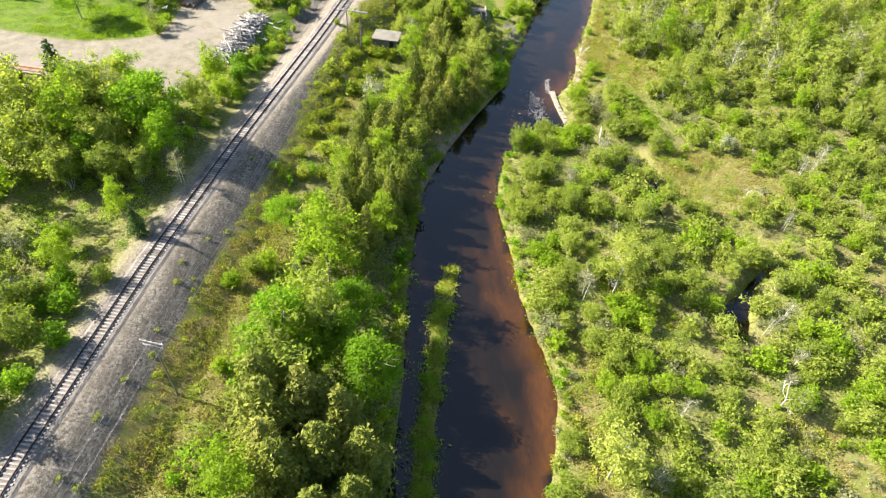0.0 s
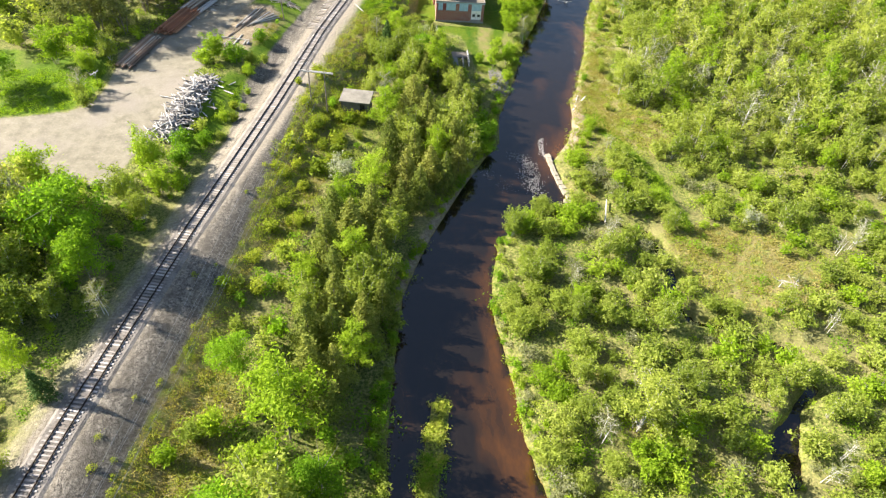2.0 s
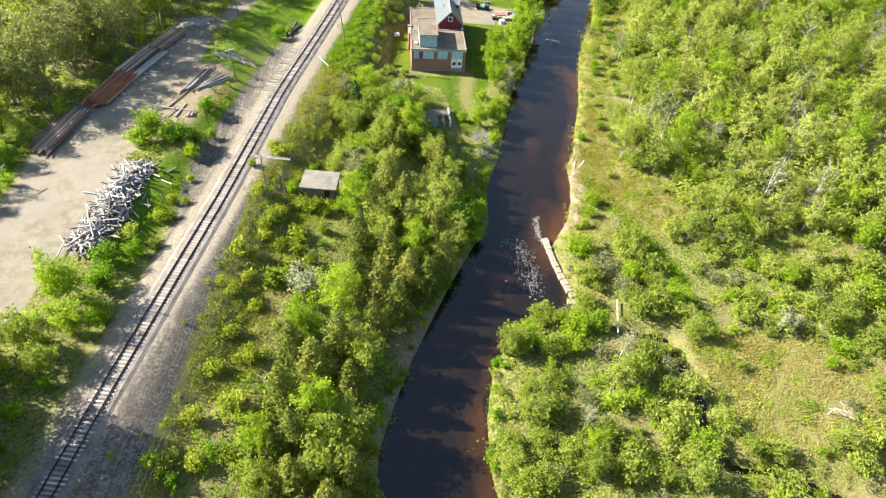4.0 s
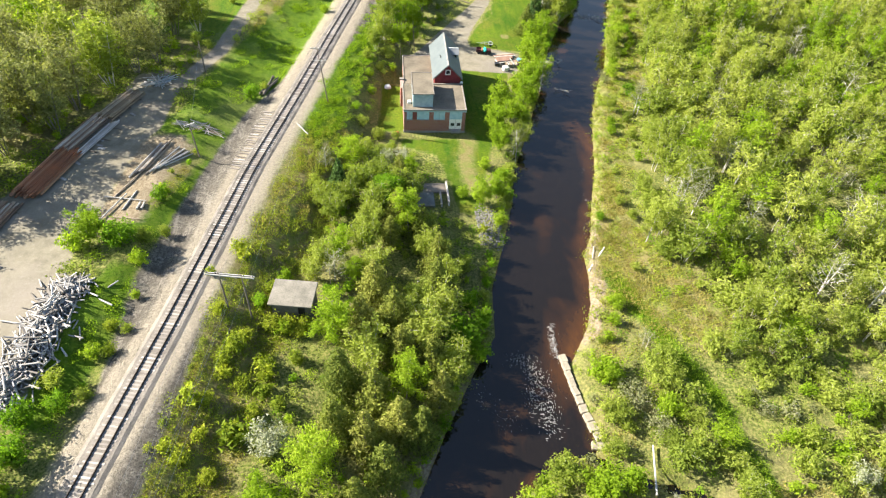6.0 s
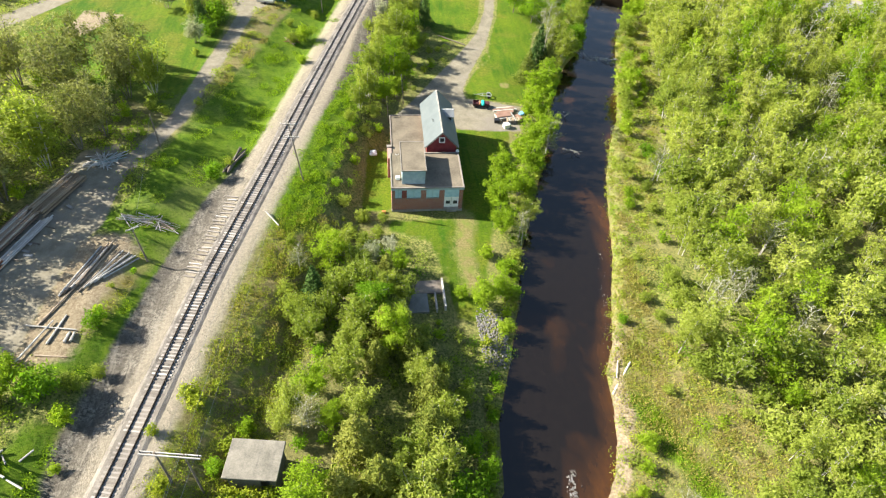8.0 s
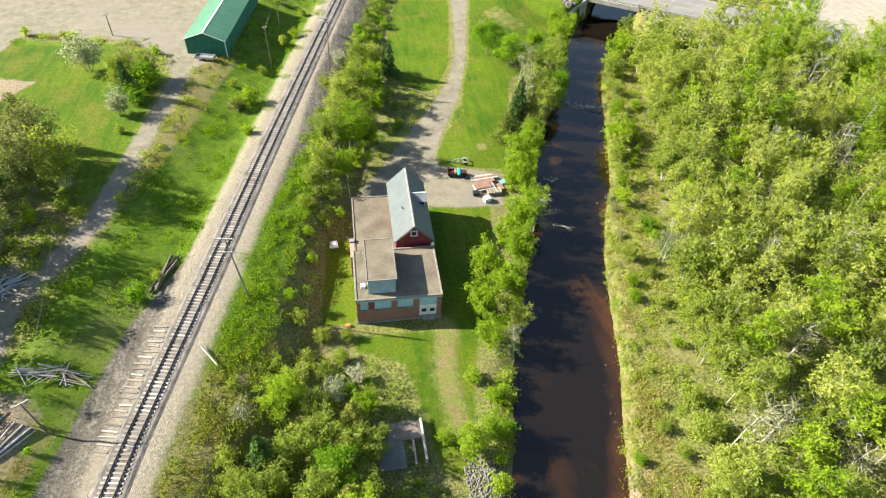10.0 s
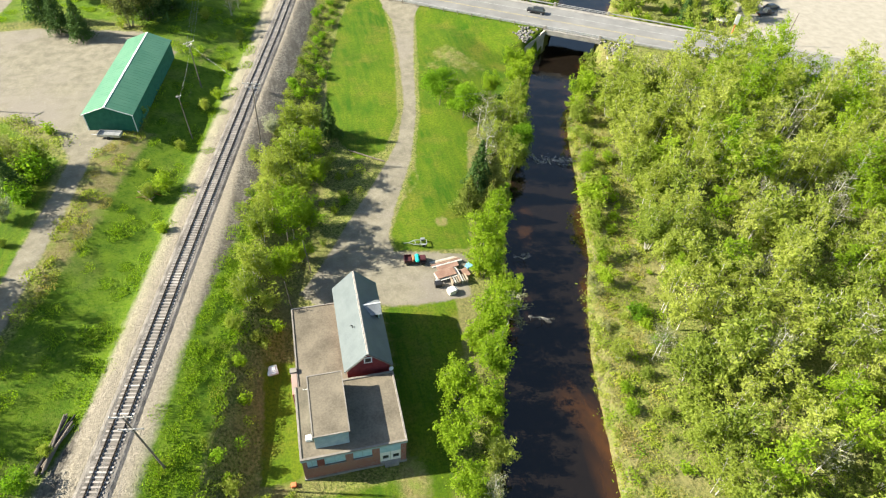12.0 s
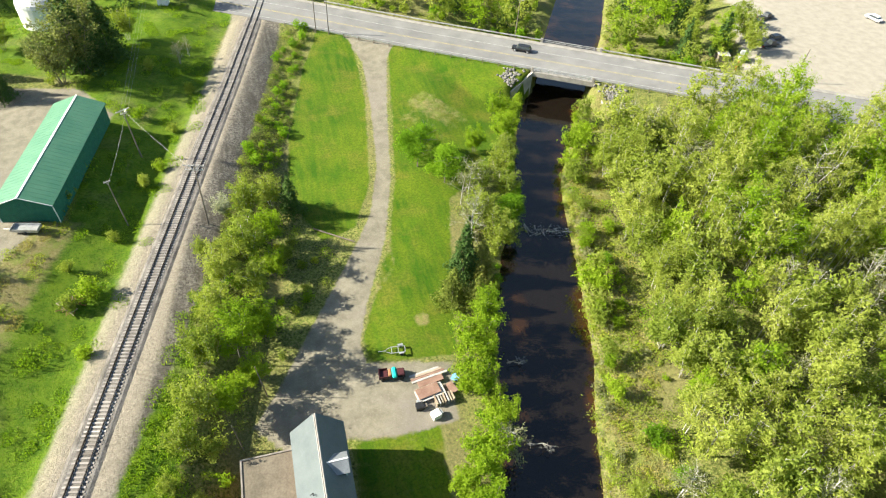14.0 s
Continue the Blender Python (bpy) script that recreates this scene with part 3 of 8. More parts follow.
gxs, gys = spread(-2200, -80, 130, 2200, 1.0), spread(-1800, 20, 345, 2600, 1.0)
gme = grid_mesh("ground", gxs, gys, ground_z, ground_material())
gx, gy = np.meshgrid(gxs, gys)
for attr, data in zip(("zone_a", "zone_b"), zones(gx.ravel(), gy.ravel())):
    gme.attributes.new(attr, "FLOAT_COLOR", "POINT").data.foreach_set("color", data.astype(np.float32).ravel())
ground = tagged(new("ground", gme), "rough grass, gravel yards and mown lawns beside a river", "ground", kind="structure")


def in_river(x, y):
    near = (x > np.interp(y, LEFT_Y, LEFT_X) - 3) & (x < np.interp(y, RIGHT_Y, RIGHT_X) + 2)
    return near | (line_distance(x, y, CREEK) < 3.5)


wme = grid_mesh("water", spread(-60, -20, 125, 230, 2.5, 1.3), spread(-200, 20, 345, 480, 2.5, 1.3), lambda x, y: 0 * x - 0.12, water_material(), in_river)
wco = np.empty(3 * len(wme.vertices), np.float32)
wme.vertices.foreach_get("co", wco)
wme.attributes.new("shallow", "FLOAT", "POINT").data.foreach_set("value", shallow(wco[0::3], wco[1::3]).astype(np.float32))
water = tagged(new("water", wme), "dark tannin-brown river water with amber shallows", "river", kind="structure")

# ---- kit ----
def thing(name, label, category, m=None, group="", kind=""):
    ob = new(name)
    ob.empty_display_size = 0.3
    if m is not None:
        ob.matrix_world = m
    return tagged(ob, label, category, group, kind)


def part(name, bm, material, parent, label="", m=None):
    me = bpy.data.meshes.new(name)
    bm.to_mesh(me)
    bm.free()
    if material is not None:
        for q in (material if isinstance(material, (list, tuple)) else [material]):
            me.materials.append(q)
    ob = new(name, me)
    ob.parent = parent
    if m is not None:
        ob.matrix_basis = m
    return tagged(ob, label)


def share(name, me, parent, m):
    ob = new(name, me)
    ob.parent = parent
    ob.matrix_basis = m
    return ob


def box(bm, x0, y0, z0, x1, y1, z1, bevel=0.0, mat=0):
    r = bmesh.ops.create_cube(bm, size=1.0)
    for v in r["verts"]:
        v.co = ((x0 + x1) / 2 + v.co.x * (x1 - x0), (y0 + y1) / 2 + v.co.y * (y1 - y0), (z0 + z1) / 2 + v.co.z * (z1 - z0))
    faces = list({f for v in r["verts"] for f in v.link_faces})
    if bevel:
        e = list({e for v in r["verts"] for e in v.link_edges})
        faces = bmesh.ops.bevel(bm, geom=e, offset=bevel, segments=1, affect="EDGES")["faces"] + faces
    for f in faces:
        if f.is_valid:
            f.material_index = mat
    return bm


def boxes(*rows, bevel=0.0):
    bm = bmesh.new()
    for row in rows:
        box(bm, *row, bevel=bevel)
    return bm


def tube(bm, a, b, r0, r1, sides=6):
    """A tapered round bar from a to b."""
    a, b = Vector(a), Vector(b)
    w = (b - a).normalized()
    s = w.orthogonal().normalized()
    t = w.cross(s)
    rings = []
    for c, r in ((a, r0), (b, r1)):
        rings.append([bm.verts.new(c + r * (math.cos(q) * s + math.sin(q) * t)) for q in (2 * math.pi * i / sides for i in range(sides))])
    for i in range(sides):
        j = (i + 1) % sides
        bm.faces.new((rings[0][i], rings[0][j], rings[1][j], rings[1][i]))
    bm.faces.new(rings[0][::-1])
    bm.faces.new(rings[1])
    return bm


def prism(bm, ring, z0, z1, mat=0):
    """An upright solid over a ring of (x, y)."""
    lo, hi = [bm.verts.new((x, y, z0)) for x, y in ring], [bm.verts.new((x, y, z1)) for x, y in ring]
    n = len(ring)
    fs = [bm.faces.new(lo[::-1]), bm.faces.new(hi)] + [bm.faces.new((lo[i], lo[(i + 1) % n], hi[(i + 1) % n], hi[i])) for i in range(n)]
    for f in fs:
        f.material_index = mat
    bmesh.ops.recalc_face_normals(bm, faces=fs)
    return bm


def slab(bm, pts, thick):
    """A thin solid under a flat ring of 3D points."""
    p = [Vector(q) for q in pts]
    nrm = (p[1] - p[0]).cross(p[2] - p[0]).normalized()
    top, bot = [bm.verts.new(q) for q in p], [bm.verts.new(q - thick * nrm) for q in p]
    n = len(p)
    bm.faces.new(top)
    bm.faces.new(bot[::-1])
    for i in range(n):
        j = (i + 1) % n
        bm.faces.new((top[j], top[i], bot[i], bot[j]))
    return bm


def gz(x, y):
    return float(ground_z(x, y))

# ---- plants ----
rng = np.random.default_rng(7)


def unit(v):
    return v / np.maximum(np.linalg.norm(v, axis=-1, keepdims=True), 1e-6)


def leaves(centres, outward, size, r, droop=0.0, blade=False):
    """One slim three-cornered leaf spray at each centre, facing roughly up and outward. Returns corners and faces."""
    n = len(centres)
    nrm = unit(0.45 * outward + 0.75 * r.normal(size=(n, 3)) + np.array((0, 0, 0.5)))
    side = unit(np.cross(nrm, r.normal(size=(n, 3))))
    long = np.cross(nrm, side)
    long[:, 2] -= droop
    s = size * r.uniform(0.55, 1.35, (n, 1))
    slim = 0.33
    if blade:
        long = unit(0.55 * r.normal(size=(n, 3)) + np.array((0, 0, 1.0)))
        side = unit(np.cross(long, r.normal(size=(n, 3))))
        slim = 0.24
    co = np.stack((centres - long * s * 0.5 - side * s * slim, centres - long * s * 0.42 + side * s * slim, centres + long * s * 0.8), 1)
    return co.reshape(-1, 3), np.arange(3 * n).reshape(-1, 3)


BRANCHED = ("tall", "thin", "stems", "bush")


def branches(kind, h, w, r):
    """Stems, limbs and twigs of a broadleaf plant: rows of start, end, thickness at both, whether it carries leaves and whether it is stout enough to show."""
    rows = []

    def side_shoots(a, b, count, length, rise, thick, lo=0.25):
        turn = r.uniform(0, 6.28)
        for i in range(count):
            f = lo + (1 - lo) * (i + r.uniform(0.2, 0.9)) / count
            q = a + (b - a) * min(f, 1.0)
            turn += 2.4 + r.normal() * 0.5
            d = unit(np.array((math.cos(turn), math.sin(turn), rise * r.uniform(0.6, 1.4))))
            n = length * r.uniform(0.65, 1.2) * (1.15 - 0.6 * f)
            e = q + d * n
            rows.append((q, e, thick, 0.4 * thick, True, kind != "bush" or i == 2))
            for k in range(3):
                p = q + (e - q) * r.uniform(0.35, 0.95)
                t = unit(d + 0.75 * r.normal(size=3) + np.array((0, 0, 0.3)))
                rows.append((p, p + t * n * r.uniform(0.35, 0.65), 0.5 * thick, 0.2 * thick, True, kind == "thin" or kind == "tall" and k == 0))

    base = 0.007 * h + 0.02
    if kind in ("tall", "thin"):
        base *= 1.5 if kind == "thin" else 1.0
        for k in range(2):
            foot = r.normal(size=2) * 0.1 * k * w
            lean = r.normal(size=2) * (0.05 + 0.1 * k) * w
            top = np.array((*(foot + lean), h * (1.0 - 0.14 * k)))
            mid = np.array((*(foot + 0.3 * lean), 0.45 * h))
            rows.append((np.array((*foot, -0.3)), mid, base * (1 - 0.25 * k), 0.7 * base, False, True))
            rows.append((mid, top, 0.7 * base, 0.02, False, True))
            side_shoots(np.array((*foot, 0.08 * h)), top, 14 if k == 0 else 9, 0.50 * w, 0.7, 0.3 * base, 0.15)
    elif kind == "stems":
        for k in range(6):
            a = k * 2.4 + r.uniform(0, 0.8)
            q = (0.10 + 0.26 * math.sqrt(k / 5)) * w
            top = np.array((q * math.cos(a), q * math.sin(a), h * r.uniform(0.82, 1.0) * (1.0 - 0.22 * (k / 5) ** 2)))
            rows.append((np.array((0.12 * q * math.cos(a), 0.12 * q * math.sin(a), -0.3)), top, 0.8 * base, 0.02, False, True))
            side_shoots(np.array((0.2 * top[0], 0.2 * top[1], 0.12 * h)), top, 8, 0.27 * w, 0.55, 0.3 * base, 0.12)
    else:
        for k in range(11):
            a, q = k * 2.4 + r.uniform(0, 0.8), math.sqrt((k + 0.3) / 11)
            reach = r.uniform(0.75, 1.0)
            top = np.array((0.46 * w * q * math.cos(a) * reach, 0.46 * w * q * math.sin(a) * reach, h * (1.0 - 0.55 * q * q) * reach))
            rows.append((np.array((0.0, 0.0, -0.2)), top, 0.035, 0.012, True, k % 2 == 0))
            side_shoots(0.2 * top, top, 4, 0.20 * w, 0.5, 0.02, 0.2)
    return rows


def branched_crown(kind, h, w, n, r):
    """Leaf sprays strung along the limbs and twigs."""
    rows = branches(kind, h, w, r)
    leafy = [q for q in rows if q[4]]
    a, b = np.array([q[0] for q in leafy]), np.array([q[1] for q in leafy])
    span = np.linalg.norm(b - a, axis=1)
    full = r.uniform(0.5, 1.5, len(leafy)) * span
    pick = r.choice(len(leafy), n, p=full / full.sum())
    u = r.uniform(0.1, 1.12, (n, 1))
    c = a[pick] + (b - a)[pick] * u + r.normal(size=(n, 3)) * (0.030 * w + 0.10)
    c[:, 2] = np.maximum(c[:, 2], 0.1 * r.uniform(0.5, 1.5, n))
    return c, unit((c - np.array((0, 0, 0.45 * h))) / np.array((0.5 * w, 0.5 * w, 0.5 * h))), rows


def crown_points(kind, h, w, n, r):
    """Where a crown's leaf clumps stand, and which way they face, for a plant of height h and width w."""
    if kind in ("cedar", "spruce"):
        t = 1 - np.sqrt(r.uniform(0, 1, n)) * 0.93
        whorl = np.round(t * h / 0.55) * 0.55 / h
        t = np.clip(0.55 * t + 0.45 * whorl, 0.04, 0.995) if kind == "spruce" else np.clip(t, 0.04, 0.995)
        rad = 0.5 * w * (1 - t) ** (0.78 if kind == "cedar" else 0.85) * r.uniform(0.4, 1.1, n)
        a = r.uniform(0, 2 * np.pi, n)
        rad = rad * (1 + 0.25 * np.sin(3 * a + 9 * t + r.uniform(0, 6)) + 0.16 * np.sin(5 * a - 14 * t + r.uniform(0, 6)))
        c = np.stack((rad * np.cos(a), rad * np.sin(a), t * h - 0.12 * rad), -1)
        return c, np.stack((np.cos(a), np.sin(a), 0.35 + 0 * a), -1)
    if kind == "sward":
        a, q = r.uniform(0, 2 * np.pi, n), 0.5 * w * np.sqrt(r.uniform(0, 1, n))
        d = np.stack((q * np.cos(a), q * np.sin(a)), -1)
        z = h * r.uniform(0.0, 1.0, n) * (0.65 + 0.35 * np.sin(2.1 * d[:, 0] + 1.0) * np.sin(2.7 * d[:, 1]))
        return np.column_stack((d, z + 0.03)), np.column_stack((0.3 * d / w, np.ones(n)))
    if kind == "mat":
        d = r.normal(size=(n, 2)) * np.array((0.26, 0.2)) * w + 0.12 * w * np.sin(r.uniform(0, 6, (n, 1)) * 2.0)
        z = h * r.uniform(0.3 if h > 2 else 0.05, 1.05, n) * np.exp(-(d ** 2).sum(1) / (0.34 * w) ** 2) * (1 + 0.25 * np.sin(7 * d[:, 0] / w + 2) * np.sin(6 * d[:, 1] / w))
        return np.column_stack((d, z + 0.05)), np.column_stack((0.4 * d / w, np.ones(n)))
    m, lo = 34, 0.16
    d = unit(r.normal(size=(m, 3)))
    q = r.uniform(0.25, 1.0, (m, 1)) ** 0.5
    mid = np.array((0, 0, h * (lo + 1) / 2))
    semi = np.array((0.5 * w, 0.5 * w, h * (1 - lo) / 2)) * 0.80
    lobes = mid + d * q * semi
    lobes[0] = mid + np.array((0, 0, 0.7 * semi[2]))
    lobes[:, :2] *= 1.12 - 0.5 * np.clip((lobes[:, 2:] - mid[2]) / semi[2], -0.2, 1)
    lr = r.uniform(0.20, 0.42, m) * w * 0.42
    pick = r.choice(m, n, p=lr ** 2 / np.sum(lr ** 2))
    e = unit(r.normal(size=(n, 3)) + np.array((0, 0, 0.3)))
    c = lobes[pick] + e * (lr[pick] * r.uniform(0.45, 1.25, n))[:, None] * np.array((1, 1, 0.85)) + r.normal(size=(n, 3)) * 0.025 * w
    c[:, 2] = np.maximum(c[:, 2], 0.12 * r.uniform(0.5, 1.5, n))
    return c, unit(e + 0.6 * d[pick])


def limb(co, quads, a, b, r0, r1, sides=5):
    a, b = np.array(a, float), np.array(b, float)
    w = unit(b - a)
    s = unit(np.cross(w, np.array((0.31, 0.93, 0.2))))
    t = np.cross(w, s)
    ang = np.arange(sides) * 2 * np.pi / sides
    ring = np.cos(ang)[:, None] * s + np.sin(ang)[:, None] * t
    k = sum(len(q) for q in co)
    co.append(np.concatenate((a + r0 * ring, b + r1 * ring)))
    i = np.arange(sides)
    quads.append(np.stack((i, (i + 1) % sides, (i + 1) % sides + sides, i + sides), -1) + k)


def skeleton_limbs(kind, h, w, r):
    """Trunk and limbs."""
    co, quads = [], []
    base = 0.009 * h + 0.03
    if kind in ("cedar", "spruce"):
        limb(co, quads, (0, 0, -0.3), (0, 0, h * 0.95), base, 0.03)
        return np.concatenate(co), np.concatenate(quads)
    if kind in ("mat", "sward"):
        for i in range(4):
            a = r.uniform(0, 6.28)
            limb(co, quads, (0, 0, -0.2), (0.3 * w * math.cos(a), 0.3 * w * math.sin(a), h * r.uniform(0.55, 0.8)), 0.05, 0.02, 4)
        return np.concatenate(co), np.concatenate(quads)
    lean = r.normal(size=2) * 0.03 * h
    fork, top = np.array((*lean, h * 0.45)), np.array((*(2 * lean), h * 0.9))
    limb(co, quads, (0, 0, -0.3), fork, base, 0.7 * base, 6)
    limb(co, quads, fork, top, 0.7 * base, 0.02)
    for i in range(9):
        f = r.uniform(0.3, 0.8)
        a = r.uniform(0, 6.28)
        start = np.array((*(2 * lean * f), h * f))
        end = start + np.array((math.cos(a) * 0.42 * w, math.sin(a) * 0.42 * w, h * r.uniform(0.08, 0.25)))
        limb(co, quads, start, end, 0.4 * base, 0.015, 4)
    return np.concatenate(co), np.concatenate(quads)


def bare_limbs(h, w, r):
    """A leafless crown: limbs that fork three times."""
    co, quads = [], []

    def grow(p, d, length, rad, depth):
        q = p + d * length
        limb(co, quads, p, q, rad, rad * 0.6, 4)
        if depth:
            for _ in range(3 if depth > 1 else 4):
                grow(q, unit(d + 0.62 * r.normal(size=3) * np.array((w / h * 1.6, w / h * 1.6, 0.6))), length * r.uniform(0.55, 0.8), rad * 0.55, depth - 1)
    grow(np.array((0, 0, -0.2)), np.array((0.04, 0.02, 1.0)), h * 0.36, 0.02 * h + 0.02, 3)
    return np.concatenate(co), np.concatenate(quads)


def plant(kind, h, w, n, size, seed):
    r = np.random.default_rng(seed)
    if kind in BRANCHED:
        c, e, rows = branched_crown(kind, h, w, n, r)
        co, quads = [], []
        for a, b, r0, r1, _, shown in rows:
            if shown:
                limb(co, quads, a, b, r0, r1, 3 if r0 < 0.08 else 5)
        return leaves(c, e, size, r), (np.concatenate(co), np.concatenate(quads))
    c, e = crown_points(kind, h, w, n, r)
    return leaves(c, e, size, r, 0.5 if kind in ("cedar", "spruce") else 0.0, kind == "sward"), skeleton_limbs(kind, h, w, r)


# species: leaf material, crown kind, height, width, leaf clumps, clump size, bark, words, category
SPECIES = {
    "maple": ("maple", "round", 10.0, 8.0, 6400, 0.27, BARK, "full-crowned broadleaf tree with deep fresh green leaves"),
    "poplar": ("yellow", "tall", 11.0, 6.6, 4800, 0.26, BARK, "tall broadleaf tree with bright yellow-green spring leaves"),
    "birch": ("pale", "tall", 10.8, 5.8, 3500, 0.26, BARK_PALE, "slender pale-barked tree with thin light green leaves"),
    "tall_poplar": ("yellow", "tall", 15.0, 8.0, 7600, 0.26, BARK_PALE, "very tall broadleaf tree with yellow-green spring leaves"),
    "tall_birch": ("pale", "tall", 15.5, 7.0, 5800, 0.26, BARK_PALE, "very tall pale-barked tree with thin light green leaves"),
    "alder": ("alder", "stems", 7.5, 6.0, 3700, 0.27, BARK_PALE, "many-stemmed alder with olive green spring leaves"),
    "willow": ("yellow", "stems", 8.0, 6.8, 4600, 0.28, BARK, "spreading willow with yellow-green leaves"),
    "cedar": ("cedar", "cedar", 9.0, 4.6, 3600, 0.26, BARK, "narrow cedar with dull olive foliage"),
    "pine": ("pine", "stems", 9.5, 6.4, 4200, 0.24, BARK, "grey-olive pine with thin feathery needles"),
    "spruce": ("spruce", "spruce", 11.0, 5.0, 3400, 0.34, BARK, "dark spruce with a pointed crown"),
    "grey_tree": ("grey", "thin", 8.6, 5.5, 1300, 0.22, DEADWOOD, "grey tree with few opening leaves"),
    "blossom": ("blossom", "stems", 4.6, 4.6, 1900, 0.24, BARK, "small tree in pale white blossom"),
    "shrub": ("alder", "bush", 3.4, 4.0, 1250, 0.25, BARK, "low bushy shrub with olive green leaves"),
    "green_shrub": ("maple", "bush", 3.2, 3.8, 1250, 0.25, BARK, "low bushy shrub with deep green leaves"),
    "bright_shrub": ("yellow", "bush", 3.2, 3.6, 1200, 0.25, BARK, "low bushy shrub with yellow-green leaves"),
    "tussock": ("grass", "mat", 0.6, 2.6, 784, 0.22, BARK, "grass tussock"),
    "turf": ("turf", "sward", 0.35, 3.2, 900, 0.20, BARK, "turf"),
    "tall_turf": ("turf", "sward", 0.42, 3.0, 1000, 0.22, BARK, "tall grass"),
    "dry_turf": ("grass", "sward", 0.40, 3.2, 900, 0.20, BARK, "dry grass"),
    "straw_turf": ("straw", "sward", 0.40, 3.2, 900, 0.20, BARK, "straw-coloured grass"),
    "sallow": ("alder", "bush", 3.9, 6.4, 2400, 0.28, BARK_PALE, "low soft-leaved willow thicket, olive green"),
    "bright_sallow": ("yellow", "bush", 3.4, 5.8, 2100, 0.28, BARK_PALE, "low soft-leaved willow thicket, bright yellow-green"),
    "grey_sallow": ("grey", "bush", 2.6, 4.6, 900, 0.22, BARK_PALE, "thin grey willow thicket with few leaves"),
    "dark_weeds": ("pine", "mat", 1.5, 3.4, 784, 0.20, BARK, "weeds"),
    "weeds": ("alder", "mat", 1.3, 3.4, 784, 0.20, BARK, "weeds"),
    "green_weeds": ("maple", "mat", 1.2, 3.2, 784, 0.19, BARK, "weeds"),
    "bright_weeds": ("yellow", "mat", 1.1, 3.2, 784, 0.19, BARK, "weeds"),
    "juniper": ("juniper", "bush", 2.0, 2.5, 850, 0.20, BARK, "low juniper-like evergreen bush"),
}
NAMES = {"maple": "tree", "poplar": "tree", "birch": "tree", "tall_poplar": "tree", "tall_birch": "tree", "alder": "tree", "willow": "tree", "cedar": "cedar_tree", "spruce": "spruce_tree", "pine": "pine_tree", "grey_tree": "tree",
         "blossom": "blossoming_tree", "shrub": "shrub", "green_shrub": "shrub", "bright_shrub": "shrub", "juniper": "juniper_bush", "sallow": "willow_thicket", "bright_sallow": "willow_thicket", "grey_sallow": "willow_thicket"}
VARIANTS = {}
MODELS = {}


def variant(sp, i, thin=1.0):
    key = (sp, i, thin)
    if key not in VARIANTS:
        _, kind, h, w, n, size, _, _ = SPECIES[sp]
        VARIANTS[key] = plant(kind, h, w, int(n * thin), size / thin ** (0.16 if kind in ("mat", "sward") else 0.34), 1000 + 17 * i + len(sp) * 101)
    return VARIANTS[key]


def model(sp, i):
    if (sp, i) not in MODELS:
        leaf, kind, h, w, n, size, bark, words = SPECIES[sp]
        (lc, lq), (tc, tq) = variant(sp, i)
        MODELS[sp, i] = quick_mesh("crown", lc, lq, LEAF[leaf]), quick_mesh("trunk", tc, tq, bark)
    return MODELS[sp, i]


COUNT = {}


def stand(sp, x, y, scale=1.0, wide=1.0, where="", sink=0.0):
    """One plant as a thing of its own: a trunk and a crown."""
    COUNT[sp] = COUNT.get(sp, 0) + 1
    i = COUNT[sp] % 5
    crown, trunk = model(sp, i)
    m = pose(x, y, gz(x, y) - sink, 0, 0, (COUNT[sp] * 137.5) % 360) @ Matrix.Diagonal((scale * wide, scale * wide, scale, 1))
    words = SPECIES[sp][7] + (" " + where if where else "")
    ob = thing(NAMES[sp], words, "shrub" if "shrub" in sp or "sallow" in sp or sp == "juniper" else "tree", m)
    share("trunk", trunk, ob, Matrix())
    share("crown", crown, ob, Matrix())
    return ob


def dead_tree(x, y, h, w, seed, label, bark=DEADWOOD):
    co, quads = bare_limbs(h, w, np.random.default_rng(seed))
    me = quick_mesh("bare_tree", co, quads, bark)
    ob = new("bare_tree", me)
    ob.matrix_world = pose(x, y, gz(x, y), 0, 0, seed * 40)
    return tagged(ob, label, "tree")


def thicket(name, label, category, rows, thin, stems=True):
    """Many plants joined: rows of species, x, y, scale."""
    cos, qs, idx, tint, base = [], [], [], [], 0
    mats, slot = [], {}

    def slot_of(m):
        if m not in slot:
            slot[m] = len(mats)
            mats.append(m)
        return slot[m]
    zs = ground_z(np.array([q[1] for q in rows]), np.array([q[2] for q in rows]))
    for j, ((sp, x, y, s), z) in enumerate(zip(rows, zs)):
        leafs, wood = variant(sp, j % 7, thin)
        a = rng.uniform(0, 6.28)
        rot = np.array(((math.cos(a), -math.sin(a), 0), (math.sin(a), math.cos(a), 0), (0, 0, 1)))
        sc = np.array((s * rng.uniform(0.85, 1.2), s * rng.uniform(0.85, 1.2), s * rng.uniform(0.85, 1.15)))
        t = rng.uniform()
        sets = [(leafs[0], leafs[1], LEAF[SPECIES[sp][0]])]
        if stems:
            sets.append((wood[0], np.concatenate((wood[1][:, :3], wood[1][:, (0, 2, 3)])), SPECIES[sp][6]))
        for co, faces, m in sets:
            cos.append((co * sc) @ rot.T + np.array((x, y, z)))
            qs.append(faces + base)
            base += len(co)
            idx.append(np.full(len(faces), slot_of(m)))
            tint.append(np.full(len(faces), t))
    me = quick_mesh(name, np.concatenate(cos), np.concatenate(qs), *mats, index=np.concatenate(idx), tint=np.concatenate(tint))
    return tagged(new(name, me), label, category, kind="stuff")


